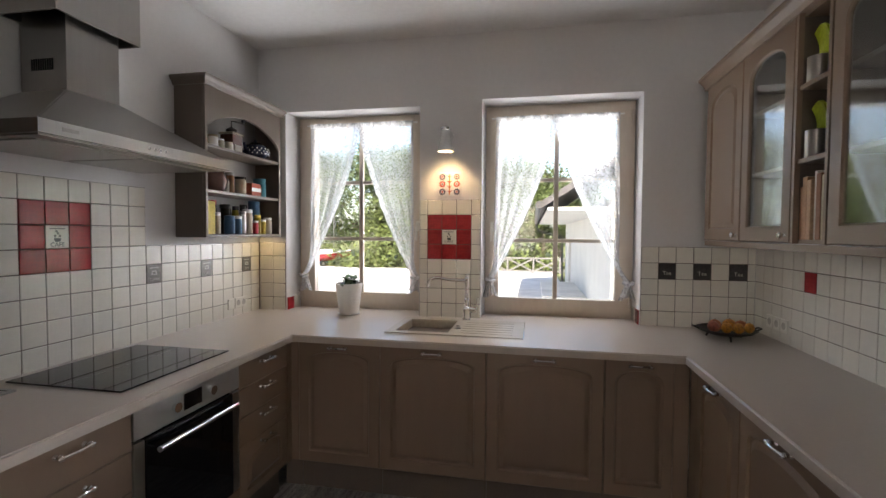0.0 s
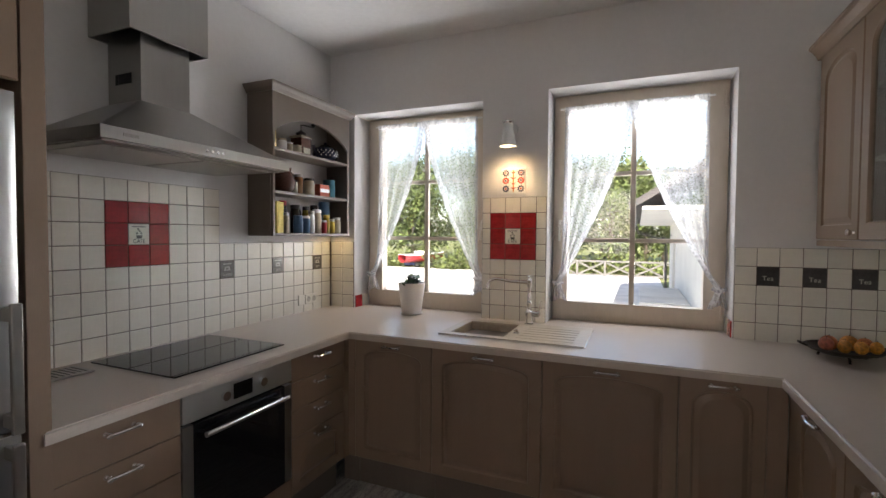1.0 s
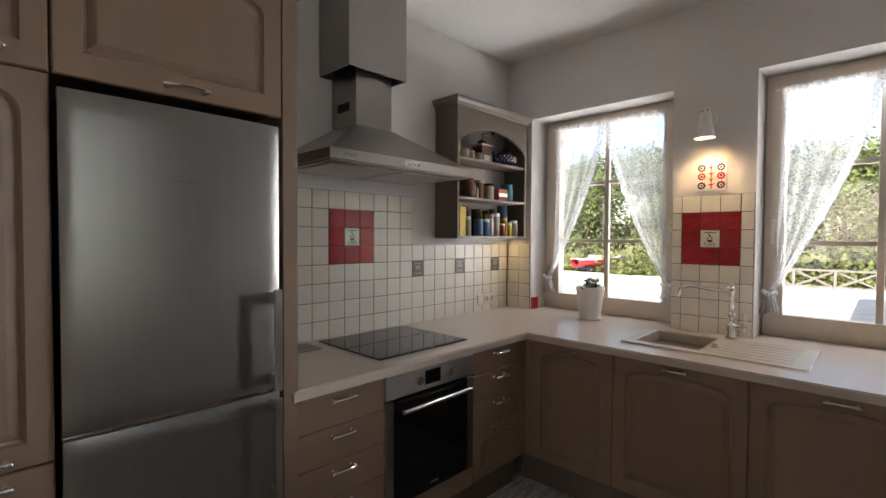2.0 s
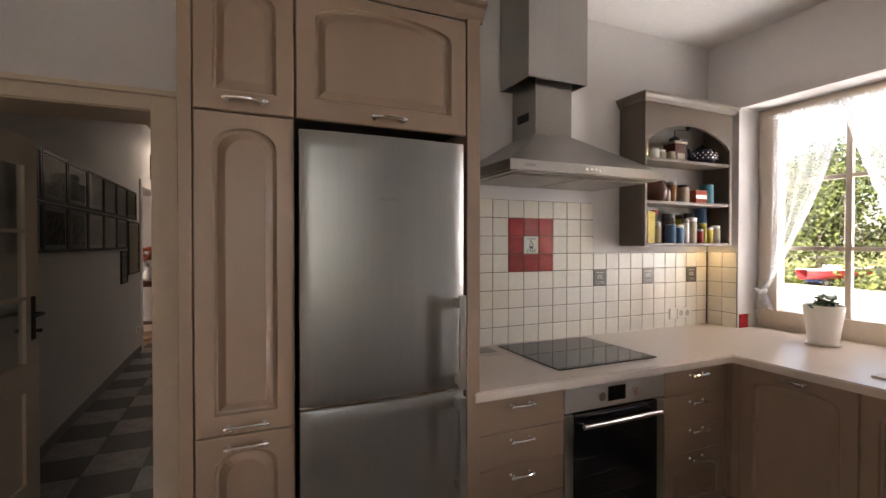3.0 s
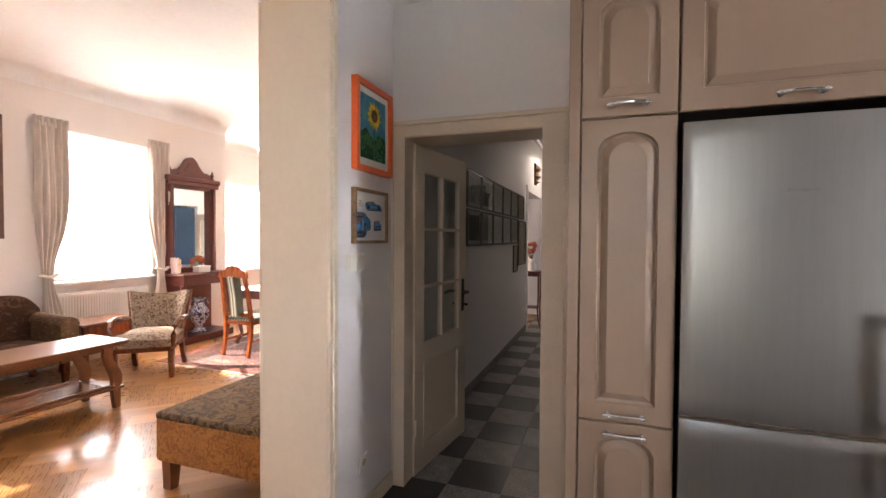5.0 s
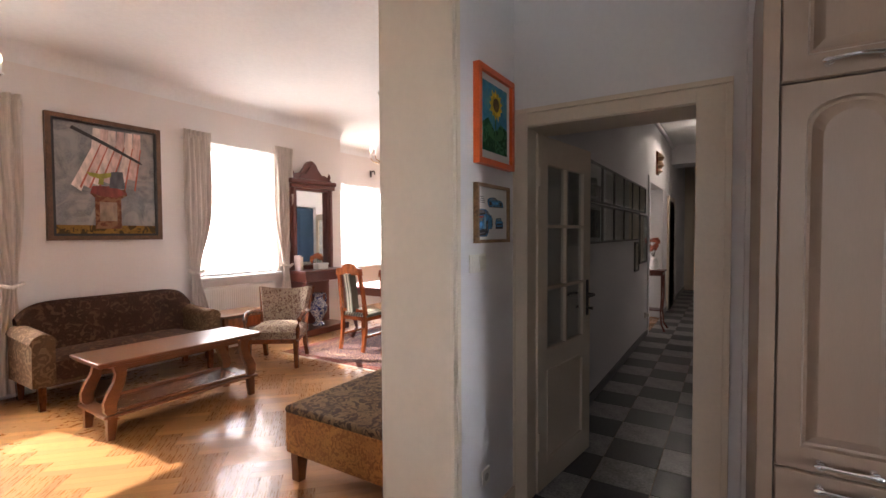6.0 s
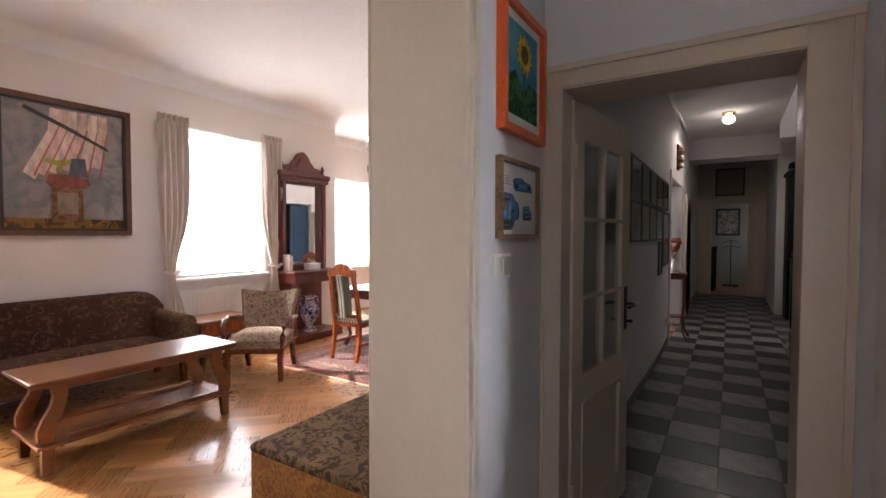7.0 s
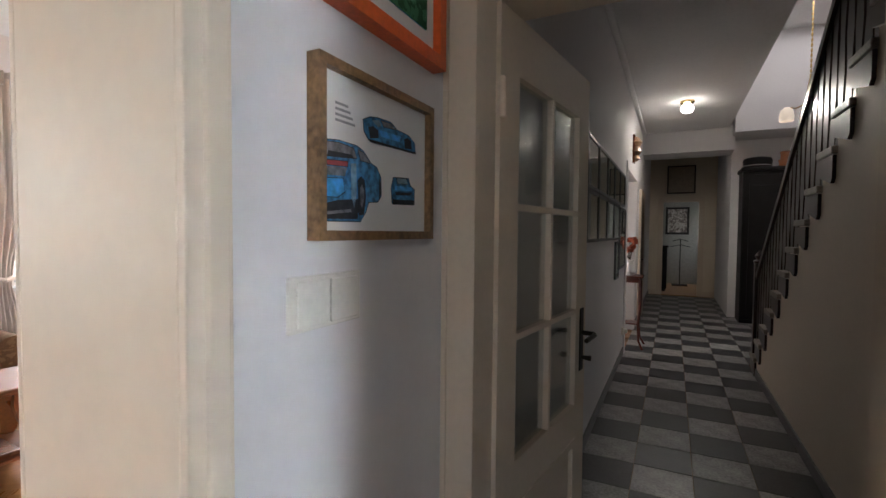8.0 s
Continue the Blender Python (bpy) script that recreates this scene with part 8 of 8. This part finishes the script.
def hull(u, v):
    """Side to side over v, stern to bow over u: rounded section that narrows and rises to the bow."""
    x = -2.3 + 4.9 * u
    wide = 0.92 * (1 - max(0.0, u - 0.35) ** 2 * 2.3) * (0.82 + 0.18 * min(1, u * 4))
    a = math.pi * v
    keel = 0.45 + 0.55 * max(0.0, u - 0.55) ** 2 * 4
    rim = 1.22 + 0.22 * u ** 2
    return (x + 0.12 * u * abs(math.cos(a)), -wide * math.cos(a), rim - (rim - keel) * math.sin(a) ** 0.6)


boat.scale = (0.75, 0.75, 0.75)
part("hull", sheet(hull, 22, 16, 0.03), red, boat, "red rounded hull", True)
part("deck", sheet(lambda u, v: (hull(u, 0)[0], hull(u, 0)[1] * (1 - 2 * v), hull(u, 0)[2] + 0.02 + 0.06 * math.sin(math.pi * v)), 16, 6, 0.03), M["white_enamel"], boat, "white deck", True)
part("gunwale", tube([hull(i / 12, 0) for i in range(13)] + [hull(1 - i / 12, 1) for i in range(13)], 0.05, 6), M["white_enamel"], boat, "white rubbing strake", True)
part("cabin", prism([(-0.6, 1.25), (-0.5, 1.62), (0.9, 1.58), (1.5, 1.32)], "y", -0.5, 0.5), M["white_enamel"], boat, "low white cabin")
part("mast", tube([(0.7, 0, 1.5), (0.7, 0, 7.4)], [0.05, 0.035], 8), M["steel"], boat, "tall aluminium mast")
part("boom", tube([(0.7, 0, 2.3), (-1.9, 0, 2.2)], 0.04, 8), M["steel"], boat)
for p in ((2.6, 0, 1.45), (-2.2, 0, 1.25), (0.5, 0.85, 1.28), (0.5, -0.85, 1.28)):
    part("shroud", tube([p, (0.7, 0, 7.3)], 0.012, 5), M["steel"], boat)
part("trailer", box((-2.0, -0.12, 0.28), (3.2, 0.12, 0.42), 0.02, box((-1.2, -0.9, 0.24), (-1.0, 0.9, 0.36), 0.02)), plain("blue_trailer_paint", (0.05, 0.10, 0.24), 0.4), boat, "blue trailer frame")
for x, y in ((-1.1, -0.85), (-1.1, 0.85)):
    w = part("wheel", lathe([(0.16, -0.08), (0.27, -0.07), (0.28, 0), (0.27, 0.07), (0.16, 0.08)], (x, y, 0.28), 18, None, "y"), M["black_plastic"], boat, "", True)
    part("rim", lathe([(0.15, -0.085), (0.15, 0.085)], (x, y, 0.28), 14, None, "y"), M["steel"], w)
part("keel_rest", box((-0.7, -0.2, 0.41), (0.7, 0.2, 0.60), 0.02), M["black_plastic"], boat)


# ---------------------------------------------------------------- wall tiles, each a piece of its wall
def tile_mesh(name, w, h, mat, deep=0.007):
    """One glazed tile with softened edges: front towards -y, local x and z."""
    bm = bmesh.new()
    b = 0.0018
    back = [bm.verts.new((x, deep, z)) for x, z in rect(0, w, 0, h)]
    mid = [bm.verts.new((x, b, z)) for x, z in rect(0, w, 0, h)]
    front = [bm.verts.new((x, 0, z)) for x, z in rect(b, w - b, b, h - b)]
    for a, c in ((back, mid), (mid, front)):
        for i in range(4):
            bm.faces.new((a[i], a[(i + 1) % 4], c[(i + 1) % 4], c[i]))
    bm.faces.new(front)
    bmesh.ops.recalc_face_normals(bm, faces=bm.faces)
    me = bpy.data.meshes.new(name)
    bm.to_mesh(me)
    bm.free()
    me.materials.append(mat)
    return me


tile_store = {}
tile_rnd = random.Random(3)


def lay_tile(wall, x, y, z, turn, w, h, kind):
    key = (round(w, 4), round(h, 4), kind)
    if key not in tile_store:
        tile_store[key] = tile_mesh("tile", w, h, M[kind])
    ob = new("tile", tile_store[key])
    ob.parent = wall
    ob.matrix_basis = pose(x, y, z, tile_rnd.uniform(-0.25, 0.25), tile_rnd.uniform(-0.15, 0.15), turn + tile_rnd.uniform(-0.25, 0.25))
    return ob


TILE0 = 0.90                    # foot of the lowest tile row
J = 0.0032
walls = {n: bpy.data.objects[n] for n in ("wall_north", "wall_west", "wall_east")}


def bed(name, lo, hi):
    part(name, box(lo, hi), M["grout"], walls["wall_" + name.split("_")[-1]], "dark grout bed")


bed("grout_west", (-0.0075, -2.195, TILE0), (-0.003, 0.004, TILE0 + 5 * P))
bed("grout_upper_west", (-0.0075, -2.195, TILE0 + 5 * P), (-0.003, -1.026, TILE0 + 8 * P))
YR = -1.331
for c in range(24):
    y0 = YR + (13 - c) * P
    a, b = max(y0, -2.195), min(y0 + P, 0.0)
    if b - a < 0.012:
        continue
    for r in range(8):
        if r > 4 and y0 > -1.04:
            continue
        kind = "tile"
        if r in (4, 5, 6) and c in (14, 15, 16):
            kind = "tile_red"
        if r == 3 and c in (2, 6, 10):
            kind = "tile_grey"
        if kind == "tile_red" and r == 5 and c == 15:
            kind = "tile"
        lay_tile(walls["wall_west"], 0.0, a + J / 2, TILE0 + r * P + J / 2, 90, b - a - J, P - J, kind)
XM = 1.2875
for name, xa, xb, rows, start in (("left", 0.004, 0.208, 5, 0.004), ("pier", 1.232, 1.656, 8, XM - P), ("right", 2.684, 3.338, 5, 2.684)):
    part("grout_bed", box((xa, 0.003, TILE0), (xb, 0.0075, TILE0 + rows * P)), M["grout"], walls["wall_north"], "dark grout bed")
    for c in range(8):
        x0 = start + c * P
        a, b = max(x0, xa), min(x0 + P, xb)
        if b - a < 0.012:
            continue
        for r in range(rows):
            kind = "tile"
            if name == "pier" and r in (4, 5, 6) and c in (1, 2, 3):
                kind = "tile_red"
            if name == "pier" and r == 5 and c == 2:
                kind = "tile"
            if name == "right" and r == 3 and c in (1, 3, 5):
                kind = "tile_black"
            lay_tile(walls["wall_north"], a + J / 2, 0.0, TILE0 + r * P + J / 2, 0, b - a - J, P - J, kind)
part("grout_bed", box((3.3405, -2.44, TILE0), (3.3475, 0.002, TILE0 + 5 * P)), M["grout"], walls["wall_east"], "dark grout bed")
for c in range(31):
    y1 = -c * P
    for r in range(5 if c < 24 else 1):
        lay_tile(walls["wall_east"], 3.338, y1 - J / 2, TILE0 + r * P + J / 2, -90, P - J, P - J, "tile_red" if (r, c) == (3, 5) else "tile")
# small red tiles at the foot of the recess edges
for x, turn in ((0.2135, 90), (2.6785, -90)):
    for k, kind in enumerate(("tile_red", "tile")):
        y = 0.02 + k * 0.09 if turn == 90 else 0.105 + k * 0.09
        lay_tile(walls["wall_north"], x + (0.006 if turn == 90 else -0.006), y, TILE0 + 0.002, turn, 0.085, 0.095, kind)


def cafe_mark(wall, m, ink_name, color):
    """The printed cup and word on a feature tile; m puts local x, z on the tile face."""
    ink = plain(ink_name, color, 0.4)
    bits = bmesh.new()
    prism([(0.035, 0.045), (0.066, 0.045), (0.061, 0.030), (0.040, 0.030)], "y", -0.0008, -0.0002, (), bits)
    for u, v in ((0.040, 0.055), (0.052, 0.066), (0.060, 0.055), (0.046, 0.075)):
        lathe([(0.005, -0.0008), (0.005, -0.0002)], (u, 0, v), 10, bits, "y")
    prism(rect(0.018, 0.082, 0.084, 0.088), "y", -0.0008, -0.0002, (), bits)
    ob = part("printed_cup", bits, ink, wall)
    ob.matrix_basis = m
    cu = bpy.data.curves.new("cafe", "FONT")
    cu.body, cu.size, cu.align_x = "CAFE", 0.026, "CENTER"
    cu.extrude = 0.0003
    txt = new("printed_word", cu)
    cu.materials.append(ink)
    txt.parent = wall
    txt.matrix_basis = m @ pose(0.05, -0.0006, 0.009, 90, 0, 0)


cafe_mark(walls["wall_north"], pose(XM + P, -0.0003, TILE0 + 5 * P), "tile_ink", (0.06, 0.055, 0.05))
cafe_mark(walls["wall_west"], pose(0.0003, YR - 2 * P, TILE0 + 5 * P, 0, 0, 90), "tile_ink", (0.06, 0.055, 0.05))
for c, word in ((2, "TEA"), (6, "TEA"), (10, "COFFEE")):
    cu = bpy.data.curves.new("tile_word", "FONT")
    cu.body, cu.size, cu.align_x, cu.extrude = "COFFEE" if word == "COFFEE" else "CAFE", 0.019, "CENTER", 0.0003
    cu.materials.append(plain("pale_print", (0.50, 0.47, 0.42), 0.5))
    txt = new("printed_word", cu)
    txt.parent = walls["wall_west"]
    txt.matrix_basis = pose(0.0006, YR + (13.5 - c) * P, TILE0 + 3.14 * P, 90, 0, 90)
    bits = bmesh.new()
    prism([(0.028, 0.045), (0.072, 0.045), (0.064, 0.068), (0.036, 0.068)], "y", -0.0008, -0.0002, [rect(0.04, 0.06, 0.05, 0.062)], bits)
    prism(rect(0.02, 0.08, 0.080, 0.086), "y", -0.0008, -0.0002, (), bits)
    ob = part("printed_cup", bits, plain("pale_print", (0.50, 0.47, 0.42), 0.5), walls["wall_west"])
    ob.matrix_basis = pose(0.0003, YR + (13 - c) * P, TILE0 + 3 * P, 0, 0, 90)
for c in (1, 3, 5):
    cu = bpy.data.curves.new("tile_word", "FONT")
    cu.body, cu.size, cu.align_x, cu.extrude = "Tea", 0.034, "CENTER", 0.0003
    cu.materials.append(plain("pale_print", (0.50, 0.47, 0.42), 0.5))
    txt = new("printed_word", cu)
    txt.parent = walls["wall_north"]
    txt.matrix_basis = pose(2.684 + (c + 0.5) * P, -0.0006, TILE0 + 3.28 * P, 90, 0, 0)

# ---------------------------------------------------------------- kitchen floor planks
kf = bpy.data.objects["floor_kitchen"]


def plank_mesh(name, w, l, mat, t=0.006, b=0.0015):
    bm = box((0, 0, -t), (w, l, 0))
    bmesh.ops.bevel(bm, geom=[e for e in bm.edges if all(v.co.z > -1e-5 for v in e.verts)], offset=b, segments=1, affect="EDGES")
    me = bpy.data.meshes.new(name)
    bm.to_mesh(me)
    bm.free()
    me.materials.append(mat)
    return me


km = plank_mesh("plank", 0.1985, 1.1985, M["floor_kitchen"])
cut_planks = {}
for i in range(18):
    for j in range(5):
        ob = new("plank", km)
        ob.parent = kf
        ob.location = (-0.22 + i * 0.2, -4.9 + j * 1.2 - 0.4 * (i % 3) + 0.35, 0)
        rest_len = round(ob.location.y + 1.1985 + 4.258, 4)
        if (i < 1 and ob.location.y < -3.2) or rest_len < 0.03:
            bpy.data.objects.remove(ob)
        elif ob.location.y < -4.258:
            if rest_len not in cut_planks:
                cut_planks[rest_len] = plank_mesh("plank_cut", 0.1985, rest_len, M["floor_kitchen"])
            ob.data = cut_planks[rest_len]
            ob.location.y = -4.258

# ---------------------------------------------------------------- corridor tiles, a chequer of slabs
cf = bpy.data.objects["floor_corridor"]
T = 0.33
slabs = {k: plank_mesh("slab", T - 0.004, 1 / 3 - 0.004, M[k]) for k in ("slab_light", "slab_dark")}
for i in range(-6, 33):
    for j in range(7):
        x1 = -2.0 - (i - 0) / 3
        x0 = x1 - 1 / 3
        y0 = -4.27 + j * T
        if x0 > -0.05 or x0 < -11.5 or (j > 3 and x1 > -5.05):
            continue
        kind = "slab_light" if (i + j) % 2 == 1 else "slab_dark"
        ob = new("slab", slabs[kind])
        ob.parent = cf
        ob.matrix_basis = pose(x1, y0 + 0.002, 0, 0, 0, 90)
far = box((-14.4, -4.62, -0.007), (-11.5, -2.3, 0.0))
part("board_floor", far, M["parquet"], cf, "wooden floor of the far room")

# ---------------------------------------------------------------- living room parquet in herringbone
lf = bpy.data.objects["floor_living"]
PWD, PLN, STRIPS = 0.201, 0.49, 3
SW = PWD / STRIPS
pm_near = plank_mesh("parquet_block", SW - 0.0006, PLN - 0.0008, M["parquet"], 0.01, 0.0005)
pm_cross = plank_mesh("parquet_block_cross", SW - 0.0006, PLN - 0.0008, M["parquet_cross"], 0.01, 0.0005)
tones = []
made = 0
me_rest = bpy.data.meshes.new("parquet_rest")
verts, faces = [], []
half = PLN / math.sqrt(2)
for i in range(-150, 150):
    for j in range(-14, 15):
        for side in (0, 1):
            u = i * PWD + j * PLN * 1.0
            v = i * PWD - j * PLN * 1.0
            base = Vector((u, v, 0)) if side == 0 else Vector((u + PWD, v - PWD * 0 , 0))
            turn = 0 if side == 0 else -90
            m = pose(-1.8, -7.0, -0.001, 0, 0, 45) @ pose(base.x, base.y + (0 if side == 0 else PWD), 0, 0, 0, turn)
            c = m @ Vector((PWD / 2, PLN / 2, 0))
            if not (-7.5 < c.x < 3.5 and -10.0 < c.y < -4.2):
                continue
            for q in range(STRIPS):
                mq = m @ pose(q * SW, 0, 0)
                if -0.95 < c.x < 1.25 and -7.3 < c.y < -4.7 and made < 300:
                    ob = new("parquet_block", pm_cross if side else pm_near)
                    ob.parent = lf
                    ob.matrix_basis = mq
                    made += 1
                    continue
                k = len(verts)
                e = 0.0003
                verts += [tuple(mq @ Vector(p)) for p in ((e, e, 0), (SW - e, e, 0), (SW - e, PLN - e, 0), (e, PLN - e, 0), (e, e, -0.01), (SW - e, e, -0.01), (SW - e, PLN - e, -0.01), (e, PLN - e, -0.01))]
                tones += [side] * 5
                faces += [(k, k + 1, k + 2, k + 3), (k, k + 4, k + 5, k + 1), (k + 1, k + 5, k + 6, k + 2), (k + 2, k + 6, k + 7, k + 3), (k + 3, k + 7, k + 4, k)]
me_rest.from_pydata(verts, [], faces)
me_rest.materials.append(M["parquet_rest"])
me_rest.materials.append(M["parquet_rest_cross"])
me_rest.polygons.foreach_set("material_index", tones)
ro = new("parquet_field", me_rest)
ro.parent = lf
tagged(ro, "honey oak herringbone parquet", kind="stuff")
